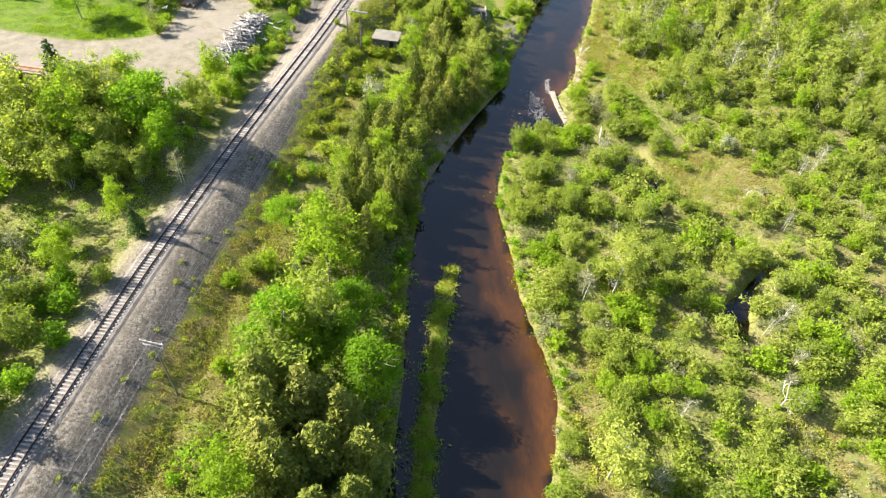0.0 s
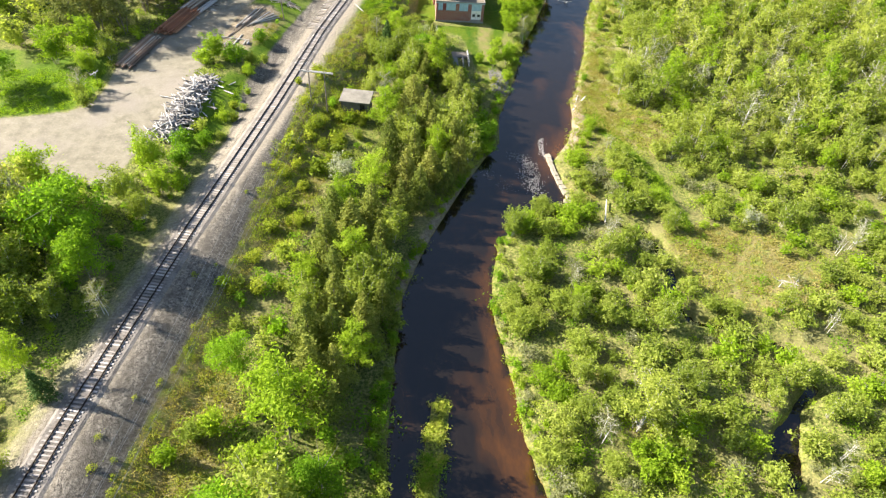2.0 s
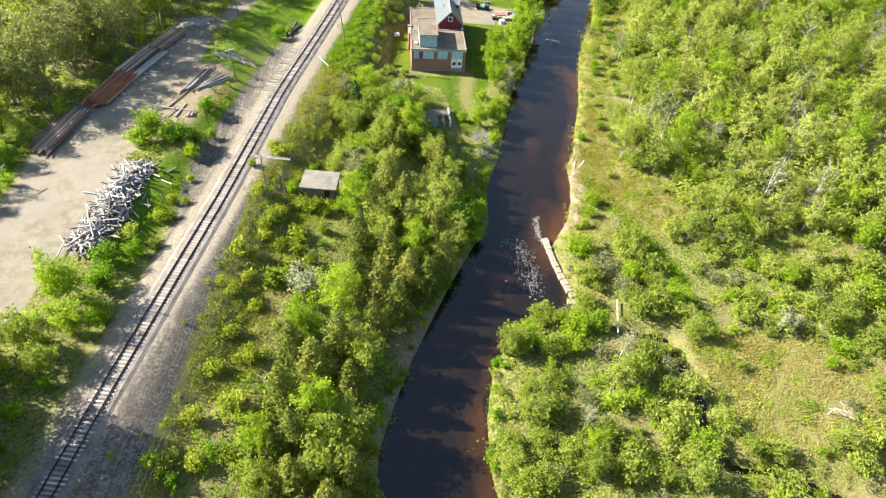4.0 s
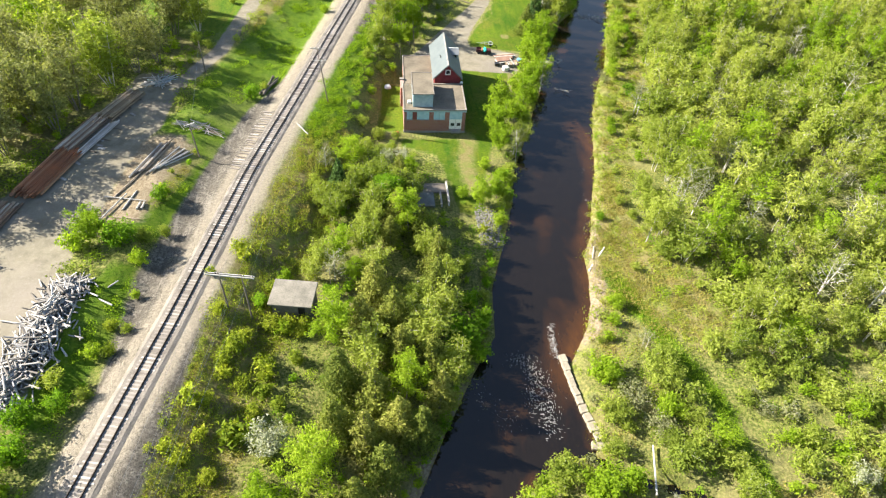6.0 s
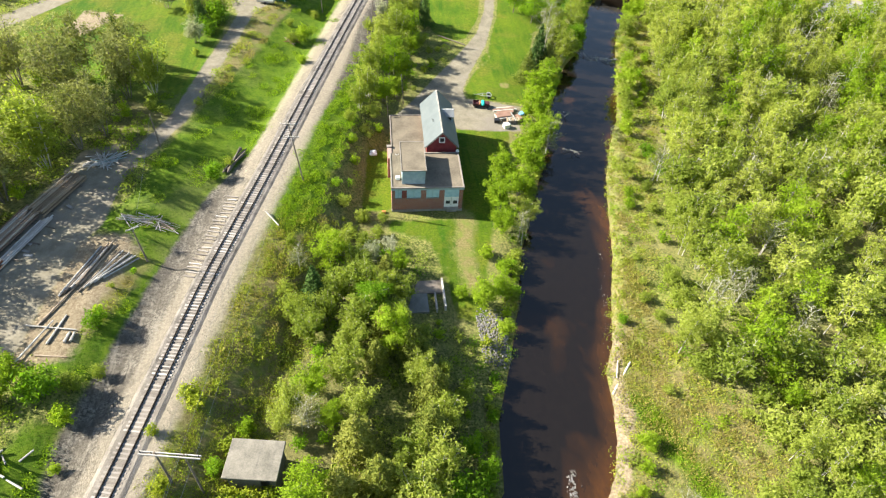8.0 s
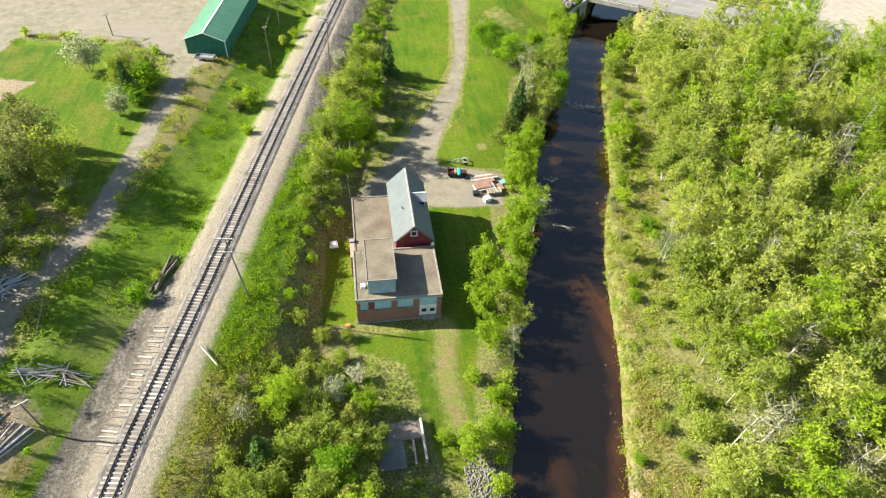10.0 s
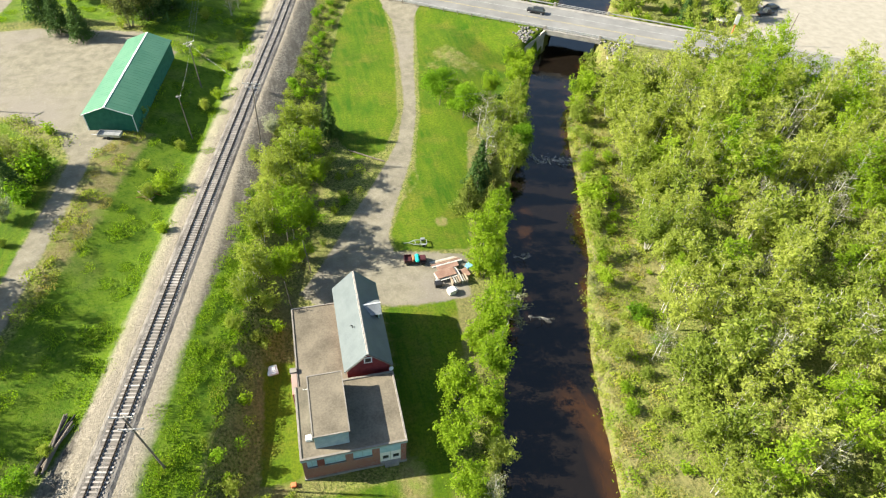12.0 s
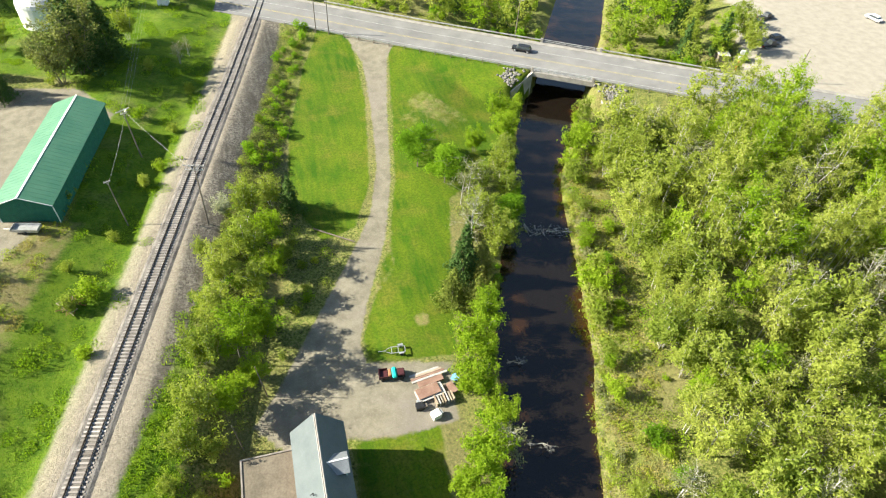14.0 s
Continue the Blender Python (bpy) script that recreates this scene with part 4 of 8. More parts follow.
def scatter(n, x0, x1, y0, y1, gap, allow, seed):
    """Points at least a gap apart, where allow(x, y) holds."""
    r = np.random.default_rng(seed)
    x, y = r.uniform(x0, x1, n), r.uniform(y0, y1, n)
    ok = allow(x, y)
    x, y = x[ok], y[ok]
    cell, kept = {}, []
    for a, b in zip(x, y):
        g = gap(a, b) if callable(gap) else gap
        i, j = int(a // 6), int(b // 6)
        if all((a - c) ** 2 + (b - d) ** 2 > g * g for di in (-1, 0, 1) for dj in (-1, 0, 1) for c, d in cell.get((i + di, j + dj), ())):
            cell.setdefault((i, j), []).append((a, b))
            kept.append((float(a), float(b)))
    return kept


def left_x(y):
    return np.interp(y, LEFT_Y, LEFT_X)


def right_x(y):
    return np.interp(y, RIGHT_Y, RIGHT_X)


def road_us(x, y):
    px, py = x - ROAD_A[0], y - ROAD_A[1]
    return px * ROAD_U[0] + py * ROAD_U[1], px * ROAD_N[0] + py * ROAD_N[1]


OPEN_R = DRY[0], DRY[1], DRY[2]


def wood_right(x, y):
    o = x - right_x(y)
    u, s = road_us(x, y)
    ok = (o > np.where(y < 112, 1.2, 3.2)) & (s < np.where((u > 8) & (u < 40), -17.0, -10.5)) & (line_distance(x, y, CREEK) > np.where(y < 70, 2.7, 1.6)) & (line_distance(x, y, GREEN_TRACK) > np.where(x < np.interp(y, [105, 120, 146], [53, 51.5, 44]), 2.2, 4.6))
    for poly in OPEN_R:
        ok &= inside(x, y, poly) < 0.3
    return ok


# right bank: thicket in the south, taller wood to the north
pts = scatter(9000, 15, 200, 10, 300, lambda a, b: 2.75 if b < 150 else 3.4, wood_right, 11)
rows_near, rows_far = [], []
for x, y in pts:
    o = x - right_x(y)
    if x > 70 + 0.49 * (y - 40) + 5:
        continue
    if y < 130 and lumps(x, y, 8.0, 2.0) > 0.55 and rng.uniform() < 0.6:
        continue
    tall = smooth(np.array(y + 0.35 * o), 105, 190) * rng.uniform(0.55, 1.15)
    q = rng.uniform()
    if 196 < y < 262 and o < 9.5 - 0.02 * abs(y - 222):
        if rng.uniform() < 0.7:
            continue
        sp, s = ("green_shrub", 0.75) if q < 0.35 else (("bright_shrub", 0.7) if q < 0.8 else ("grey_sallow", 0.6))
    elif o < 9 and y > 120:
        sp, s = ("bright_shrub", 0.8) if q < 0.5 else (("shrub", 0.8) if q < 0.85 else ("alder", 0.75))
        if rng.uniform() < 0.45:
            continue
    elif tall > 0.62:
        sp, s = ("birch", 0.95) if q < 0.34 else (("poplar", 0.85) if q < 0.52 else (("alder", 1.2) if q < 0.87 else ("grey_tree", 1.0)))
    elif tall > 0.28:
        sp, s = ("alder", 0.9) if q < 0.28 else (("sallow", 1.2) if q < 0.52 else (("willow", 0.7) if q < 0.66 else (("birch", 0.7) if q < 0.8 else (("shrub", 1.3) if q < 0.94 else ("grey_tree", 0.8)))))
    else:
        sp, s = ("sallow", 0.95) if q < 0.46 else (("bright_sallow", 0.95) if q < 0.60 else (("shrub", 1.1) if q < 0.72 else (("grey_sallow", 0.9) if q < 0.80 else (("alder", 0.7) if q < 0.87 else (("bright_shrub", 1.0) if q < 0.92 else (("willow", 0.6) if q < 0.96 else ("grey_tree", 0.55)))))))
    s *= rng.uniform(0.8, 1.2) * (1.0 + 0.18 * float(smooth(np.array(y), 200, 270)))
    if road_us(x, y)[1] > -55 and o > 20 and sp in ("birch", "poplar", "alder"):
        sp, s = "tall_birch" if q < 0.55 else "tall_poplar", rng.uniform(0.75, 1.05)
    (rows_near if o < 14 and y < 262 else rows_far).append((sp, x, y, s))
near_count = 0
for sp, x, y, s in rows_near:
    if near_count < 230:
        near_count += 1
        stand(sp, x, y, s, rng.uniform(0.9, 1.15), "on the river bank")
    else:
        rows_far.append((sp, x, y, s))
thicket("woodland", "dense young woodland of birch, poplar and alder in spring leaf", "woodland", rows_far, 0.40)

# ---- railway ----
def ribbon(offsets, ys, lift, close=True):
    """A strip that follows the line: offsets are (across, up) round its section."""
    bm = bmesh.new()
    rings = []
    for y in ys:
        x, z = float(rail_x(y)), float(rail_z(y)) + lift
        t = Vector((float(rail_x(y + 0.5) - rail_x(y - 0.5)), 1.0, 0)).normalized()
        n = Vector((t.y, -t.x, 0))
        rings.append([bm.verts.new(Vector((x, y, z)) + n * a + Vector((0, 0, b))) for a, b in offsets])
    k = len(offsets)
    for r, q in zip(rings, rings[1:]):
        for i in range(k if close else k - 1):
            bm.faces.new((r[i], r[(i + 1) % k], q[(i + 1) % k], q[i]))
    bmesh.ops.recalc_face_normals(bm, faces=bm.faces[:])
    return bm


track = thing("railway_track", "single railway track on worn grey ties and ballast", "railway", kind="structure")
track_ys = list(np.arange(0, 400, 4.0))
for side in (-0.75, 0.75):
    part("rail", ribbon([(side - 0.065, 0.0), (side - 0.045, 0.18), (side + 0.045, 0.18), (side + 0.065, 0.0)], track_ys, 0.10), STEEL, track)
BED = [(-2.5, -0.3), (-1.7, 0.02), (1.7, 0.02), (2.5, -0.3)]
part("ballast_bed", ribbon(BED, [q for q in track_ys if 96 <= q <= 148], 0.04, False),
     surface("sandy_ballast", (0.115, 0.104, 0.090), (0.225, 0.205, 0.178), 0.35, 5.0, 0.95, 0.0, 1.0, 0.10), track, "pale sandy ballast that half buries the ties")
BALLAST = surface("ballast", (0.075, 0.068, 0.060), (0.20, 0.184, 0.165), 0.6, 5.0, 0.95, 0.0, 1.0, 0.12)
for reach in ([q for q in track_ys if q <= 96], [q for q in track_ys if q >= 148]):
    part("ballast_bed", ribbon(BED, reach, 0.0, False), BALLAST, track, "grey crushed-stone ballast")
tie_me = bpy.data.meshes.new("tie")
tie_bm = boxes((-1.3, -0.12, -0.08, 1.3, 0.12, 0.10), bevel=0.02)
tie_bm.to_mesh(tie_me)
tie_bm.free()


def tie_material():
    k = Mat("tie_worn")
    info = k.n("ShaderNodeObjectInfo")
    g = k.noise(6.0, 4.0)
    c = k.ramp(info.outputs["Random"], [(0.0, (0.10, 0.085, 0.075)), (0.25, (0.21, 0.19, 0.172)), (0.75, (0.32, 0.295, 0.275)), (1.0, (0.46, 0.43, 0.405))])
    k.set(k.mix(k.math("MULTIPLY", g, 0.5), c, (0.20, 0.18, 0.16)), 0.9)
    k.bump(g, 0.3, 0.02)
    return k.m


tie_me.materials.append(tie_material())
tie_rest = bmesh.new()
y = 14.0
while y < 392:
    x, z = float(rail_x(y)), float(rail_z(y))
    turn = -math.degrees(math.atan(float(rail_x(y + 0.5) - rail_x(y - 0.5)))) + rng.uniform(-2.0, 2.0)
    m = pose(x + rng.uniform(-0.08, 0.08), y, z + rng.uniform(-0.015, 0.015), 0, 0, turn)
    if 62 < y < 222:
        share("tie", tie_me, track, m)
    else:
        n0 = len(tie_rest.verts)
        tie_rest.from_mesh(tie_me)
        tie_rest.verts.ensure_lookup_table()
        bmesh.ops.transform(tie_rest, matrix=m, verts=tie_rest.verts[n0:])
    y += 0.56
tagged(part("ties_beyond", tie_rest, TIE, track), kind="stuff")
for k in range(22):
    y = 166.0 + 0.86 * k + rng.uniform(-0.12, 0.12)
    x = float(rail_x(y)) - 2.55 - rng.uniform(0.0, 0.5) - 0.02 * k
    ob = new("old_tie", tie_me)
    ob.matrix_world = pose(x, y, float(rail_z(y)) - 0.08, 0, rng.uniform(-3, 1), -13 + rng.uniform(-4, 4)) @ Matrix.Diagonal((rng.uniform(0.55, 0.85), 0.9, 0.8, 1))
    tagged(ob, "old grey tie half buried beside the track", "railway tie", "old ties beside the track")

# ---- road and bridge ----
def road_point(u, s, up=0.0):
    p = ROAD_A + u * ROAD_U + s * ROAD_N
    return Vector((p[0], p[1], float(road_z(np.array(u))) + up))


def road_strip(us, s0, s1, up, thick):
    bm = bmesh.new()
    rows = [[bm.verts.new(road_point(u, s, h)) for s, h in ((s0, up), (s1, up), (s1, up - thick), (s0, up - thick))] for u in us]
    for r, q in zip(rows, rows[1:]):
        for i in range(4):
            bm.faces.new((r[i], r[(i + 1) % 4], q[(i + 1) % 4], q[i]))
    bm.faces.new(rows[0])
    bm.faces.new(rows[-1][::-1])
    bmesh.ops.recalc_face_normals(bm, faces=bm.faces[:])
    return bm


road = thing("road", "two-lane grey asphalt road with faded lines", "road", kind="structure")
US = list(np.arange(-150, 301, 5.0))
part("carriageway", road_strip(US, -6.6, 6.2, 0.03, 0.5), ASPHALT, road)
part("pavement_strip", road_strip(US, 6.2, 7.6, 0.10, 0.5), CONCRETE, road, "pale concrete pavement beside the road")
for s, m in ((-1.55, PAINT_YELLOW), (-1.2, PAINT_YELLOW), (-5.2, PAINT_WHITE), (2.4, PAINT_WHITE)):
    part("line_marking", road_strip(US, s, s + 0.15, 0.036, 0.01), m, road)
bridge = thing("road_bridge", "short concrete road bridge over the river", "bridge")
part("deck", road_strip([0.0, 5, 10, 15.0], -7.5, 7.8, -0.06, 0.9), CONCRETE, bridge)
part("edge_beam", road_strip([0.2, 5, 10, 14.8], -7.75, -7.3, 0.1, 1.15), CONCRETE, bridge)
part("edge_beam", road_strip([0.2, 5, 10, 14.8], 7.5, 8.0, 0.1, 1.15), CONCRETE, bridge)
for u in (-0.6, 14.8):
    part("abutment", boxes((-0.35, -7.6, -7.2, 0.35, 7.8, -0.9)), CONCRETE, bridge, m=Matrix.Translation(road_point(u + 0.3, 0)) @ pose(0, 0, 0, 0, 0, -31.0))
for u0, u1, s0, s1 in ((0.3, -3.6, -7.5, -12.0), (14.7, 18.6, -7.5, -12.0), (0.3, -2.6, 7.8, 11.0), (14.7, 17.6, 7.8, 11.0)):
    # wing walls flare from the abutments and step down
    p, q = road_point(u0, s0), road_point(u1, s1)
    bm = bmesh.new()
    slab(bm, [(p.x, p.y, -1.0), (q.x, q.y, -1.0), (q.x, q.y, p.z - 3.4), (p.x, p.y, p.z + 0.05)], 0.45)
    bmesh.ops.recalc_face_normals(bm, faces=bm.faces[:])
    part("wing_wall", bm, surface("pale_concrete", (0.27, 0.25, 0.215), (0.40, 0.375, 0.33), 0.7, 9.0, 0.85), bridge, "pale concrete wing wall")
for s, us in ((-7.45, (0.4, 14.6)), (7.75, (0.4, 15.2))):
    for u in us:
        p = road_point(u, s)
        part("end_post", boxes((-0.3, -0.25, -0.2, 0.3, 0.25, 1.15), bevel=0.04), CONCRETE, bridge, m=Matrix.Translation(p) @ pose(0, 0, 0, 0, 0, -31.0))
for h in (0.45, 0.85):
    part("bridge_rail", road_strip([0.5, 7, 15.0], 7.7, 7.8, h + 0.08, 0.12), PAINT_WHITE, bridge, "white painted rail")
    part("bridge_rail", road_strip([0.5, 7, 14.5], -7.5, -7.4, h + 0.08, 0.12), GALV, bridge)
for i in range(7):
    for s in (7.75, -7.45):
        part("rail_post", boxes((-0.07, -0.07, 0.0, 0.07, 0.07, 0.92)), PAINT_WHITE if s > 0 else GALV, bridge, m=Matrix.Translation(road_point(2.2 + 1.9 * i, s)) @ pose(0, 0, 0, 0, 0, -31.0))
for s, a, b in ((-7.4, -62, 0.0), (-7.4, 14.9, 44), (7.9, -58, 0.2), (7.9, 15.4, 44)):
    gr = thing("guard_rail", "weathered steel guard rail on short posts", "guard rail")
    bm = road_strip(list(np.linspace(a, b, 14)), s, s + 0.06, 0.75, 0.3)
    part("beam", bm, GALV if s < 0 else PAINT_WHITE, gr)
    n = int((b - a) / 3.8)
    for i in range(n + 1):
        part("post", boxes((-0.09, -0.09, -0.5, 0.09, 0.09, 0.8)), POLE, gr, m=Matrix.Translation(road_point(a + (b - a) * i / n, s - 0.15 if s < 0 else s + 0.2)) @ pose(0, 0, 0, 0, 0, -31.0))

# ---- red brick building with its barn ----
def brick_material(name, a, b, mortar):
    k = Mat(name)
    tc = k.n("ShaderNodeTexCoord").outputs["Object"]
    sep, comb = k.n("ShaderNodeSeparateXYZ"), k.n("ShaderNodeCombineXYZ")
    k.link(tc, sep.inputs[0])
    k.link(k.math("ADD", sep.outputs[0], sep.outputs[1]), comb.inputs[0])
    k.link(sep.outputs[2], comb.inputs[1])
    t = k.n("ShaderNodeTexBrick")
    k.link(comb.outputs[0], t.inputs["Vector"])
    for key, v in (("Scale", 1.0), ("Mortar Size", 0.012), ("Brick Width", 0.22), ("Row Height", 0.075)):
        t.inputs[key].default_value = v
    t.inputs["Color1"].default_value, t.inputs["Color2"].default_value, t.inputs["Mortar"].default_value = (*a, 1), (*b, 1), (*mortar, 1)
    stain = k.noise(0.7, 5.0, 0.65)
    k.set(k.mix(k.math("MULTIPLY", k.step(stain, 0.45, 0.75), 0.55), t.outputs["Color"], (0.27, 0.15, 0.115)), 0.85)
    k.bump(t.outputs["Fac"], 0.3, 0.01)
    return k.m


def board_material(name, a, b, pitch, axis=0):
    k = Mat(name)
    sep = k.n("ShaderNodeSeparateXYZ")
    k.link(k.coord(), sep.inputs[0])
    along = k.math("ADD", sep.outputs[0], sep.outputs[1]) if axis == 0 else sep.outputs[axis]
    f = k.math("FRACT", k.math("MULTIPLY", along, 1.0 / pitch))
    groove = k.step(f, 0.0, 0.1)
    n = k.noise(1.2, 5.0, 0.6)
    k.set(k.mix(k.step(n, 0.35, 0.68), a, b), 0.75)
    k.bump(groove, 0.6, 0.03)
    return k.m


BRICK = brick_material("red_brick", (0.21, 0.060, 0.043), (0.29, 0.095, 0.066), (0.27, 0.21, 0.18))
BARN_RED = board_material("barn_red", (0.15, 0.022, 0.026), (0.22, 0.04, 0.04), 0.2)
BLUE_PANEL = board_material("pale_blue_boards", (0.28, 0.44, 0.50), (0.40, 0.55, 0.60), 1.2)
BLUE_SHEET = board_material("grey_blue_cladding", (0.24, 0.33, 0.35), (0.33, 0.42, 0.43), 0.4)
TAR = surface("roof_felt", (0.088, 0.076, 0.056), (0.172, 0.148, 0.110), 0.35, 4.0, 0.9, 0.0, 0.3)
TAR_EDGE = surface("roof_edge", (0.13, 0.118, 0.10), (0.23, 0.212, 0.185), 0.9, 9.0, 0.8)
METAL_ROOF = surface("grey_metal_roof", (0.064, 0.082, 0.088), (0.093, 0.112, 0.117), 0.5, 6.0, 0.5, 0.0, 0.05, 0.01, 0.4)
WHITE = surface("white_paint", (0.66, 0.66, 0.63), (0.80, 0.80, 0.77), 1.0, 12.0, 0.6)
DARK = surface("dark_opening", (0.012, 0.012, 0.013), (0.03, 0.03, 0.032), 1.0, 8.0, 0.35)
GLASS = surface("dark_glass", (0.02, 0.025, 0.03), (0.05, 0.06, 0.065), 1.0, 3.0, 0.12, 0.0, 0.02, 0.005, 0.6)

works = thing("brick_building", "old red brick workshop with pale blue boarded windows and barn", "building", pose(9.1, 186.2, 0, 0, 0, -0.8))
G0, WALL_TOP, W, D = 1.6, 7.3, 12.8, 10.2
# front block: piers stand proud of the boarded openings
part("wall", boxes((0, 0, G0, 0.35, D, WALL_TOP)), BRICK, works)
part("wall", boxes((W - 0.35, 0, G0, W, D, WALL_TOP)), BRICK, works)
part("wall", boxes((0.35, D - 0.35, G0, W - 0.35, D, WALL_TOP)), BRICK, works)
part("wall", boxes((0.352, 0.0, 2.3, 9.45, 0.35, 5.0)), BRICK, works, "red brick wall under the windows")
part("footing", boxes((-0.08, -0.1, G0 - 0.6, W + 0.08, 0.4, 2.3)), CONCRETE, works, "pale concrete footing")
for a, b in ((0.352, 0.55), (1.75, 2.65), (5.2, 6.15), (8.5, 9.45), (12.1, W - 0.352)):
    part("brick_pier", boxes((a, 0.0, 5.0 if b < 12 else 2.3, b, 0.35, 6.95)), BRICK, works)
for a, b in ((0.55, 1.75), (2.65, 5.2), (6.15, 8.5)):
    win = part("boarded_window", boxes((a, 0.1, 5.0, b, 0.22, 6.95)), BLUE_PANEL, works, "window boarded over in pale blue")
    part("sill", boxes((a - 0.05, -0.08, 4.92, b + 0.05, 0.1, 5.0)), CONCRETE, win)
    part("mullion", boxes(((a + b) / 2 - 0.04, 0.06, 5.0, (a + b) / 2 + 0.04, 0.1, 6.95)), BLUE_SHEET, win)
part("boarded_window", boxes((1.75, -0.03, 5.15, 2.65, 0.0, 6.85)), surface("maroon_board", (0.12, 0.03, 0.03), (0.2, 0.06, 0.05), 1, 9), works, "window boarded in dark maroon")
part("upper_panel", boxes((9.45, 0.08, 5.1, 12.1, 0.22, 6.95)), BLUE_PANEL, works, "pale blue boarded panel above the doors")
door = part("double_door", boxes((9.45, 0.1, 2.72, 10.75, 0.2, 5.1), (10.8, 0.1, 2.72, 12.1, 0.2, 5.1)), WHITE, works, "white double door with small dark panes")
for a in (9.8, 11.1):
    part("pane", boxes((a, 0.05, 3.5, a + 0.75, 0.1, 4.2)), GLASS, door)
part("door_step", boxes((10.0, -0.5, 2.0, 11.8, -0.1, 2.5), (9.45, -0.1, 2.3, 12.1, 0.3, 2.72)), CONCRETE, works)
part("fascia", boxes((-0.12, -0.14, 6.95, W + 0.12, 0.36, 7.3)), BLUE_SHEET, works, "pale blue fascia board")
part("flat_roof", boxes((0.0, 0.0, 7.3, W, D, 7.42)), TAR, works, "grey felt roof, stained and patched")
for r in ((-0.15, -0.17, 7.3, W + 0.15, 0.12, 7.55), (-0.15, 0.12, 7.3, 0.12, D, 7.55), (W - 0.12, 0.12, 7.3, W + 0.15, D, 7.55), (5.95, D - 0.3, 7.42, W - 0.12, D, 7.6)):
    part("parapet", boxes(r, bevel=0.03), TAR_EDGE, works, "pale weathered parapet edge")
tower = part("roof_tower", boxes((1.85, 1.1, 7.422, 5.95, 9.4, 10.3)), BLUE_SHEET, works, "raised roof block clad in grey-blue boards")
part("tower_roof", boxes((1.7, 0.95, 10.302, 6.1, 9.55, 10.45), bevel=0.03), TAR, tower)
for r in ((1.65, 0.9, 10.41, 6.15, 1.05, 10.53), (1.65, 9.45, 10.41, 6.15, 9.6, 10.53), (1.65, 1.05, 10.41, 1.8, 9.45, 10.53), (6.0, 1.05, 10.41, 6.15, 9.45, 10.53)):
    part("edge_strip", boxes(r), TAR_EDGE, tower)
part("roof_hatch", boxes((0.75, 2.2, 7.425, 1.5, 2.9, 7.95), bevel=0.04), WHITE, works, "white roof hatch")
# rear flat block
part("rear_wall", boxes((0.3, D + 0.004, G0, 0.65, 24.2, 6.2)), BRICK, works)
part("rear_wall", boxes((0.654, 23.85, G0, 6.9, 24.2, 6.2)), BRICK, works)
part("rear_roof", boxes((0.25, D + 0.01, 6.2, 6.95, 24.3, 6.42)), TAR, works, "broad brown felt roof, worn and stained")
for r in ((0.2, D + 0.02, 6.42, 0.4, 24.35, 6.55), (0.404, 24.15, 6.42, 6.9, 24.35, 6.55)):
    part("roof_edge", boxes(r), TAR_EDGE, works)
part("brick_shaft", boxes((-0.5, 9.7, G0, 0.28, 13.6, 6.6), bevel=0.03), BRICK, works, "brick shaft against the side wall")
part("stack_cap", boxes((-0.6, 13.0, 6.602, 0.3, 13.7, 6.85)), TAR_EDGE, works)
for a in (0.95, 1.45):
    part("ladder_rail", boxes((a, 9.6, 6.45, a + 0.06, 9.68, 7.6)), WHITE, works)
for i in range(4):
    part("ladder_rung", boxes((0.95, 9.62, 6.65 + 0.25 * i, 1.5, 9.66, 6.69 + 0.25 * i)), WHITE, works)
part("fallen_board", boxes((3.6, 10.4, 6.43, 5.6, 10.7, 6.5)), WHITE, works, "loose white boards on the roof")
# barn
BX0, BX1, BY0, BY1, EAVE, RIDGE = 6.9, 12.6, 11.0, 25.1, 8.55, 11.6
BM = (BX0 + BX1) / 2
for y0, y1 in ((BY0, BY0 + 0.2), (BY1 - 0.2, BY1)):
    bm = bmesh.new()
    ring = [(BX0, EAVE), (BX0, G0), (BX1, G0), (BX1, EAVE), (BM, RIDGE - 0.12)]
    a, b = [bm.verts.new((x, y0, z)) for x, z in ring], [bm.verts.new((x, y1, z)) for x, z in ring]
    bm.faces.new(a)
    bm.faces.new(b[::-1])
    for i in range(5):
        j = (i + 1) % 5
        bm.faces.new((a[j], a[i], b[i], b[j]))
    bmesh.ops.recalc_face_normals(bm, faces=bm.faces[:])
    part("gable_wall", bm, BARN_RED, works, "dark red boarded gable")
for x in (BX0, BX1 - 0.2):
    part("barn_wall", boxes((x, BY0 + 0.2, G0, x + 0.2, BY1 - 0.2, EAVE)), BARN_RED, works, "dark red boarded barn wall")
gw = part("gable_window", boxes((BM - 0.55, BY0 - 0.06, 9.15, BM + 0.55, BY0 - 0.0, 10.35)), WHITE, works, "white framed gable window")
part("pane", boxes((BM - 0.4, BY0 - 0.08, 9.35, BM + 0.4, BY0 - 0.06, 10.2)), DARK, gw)
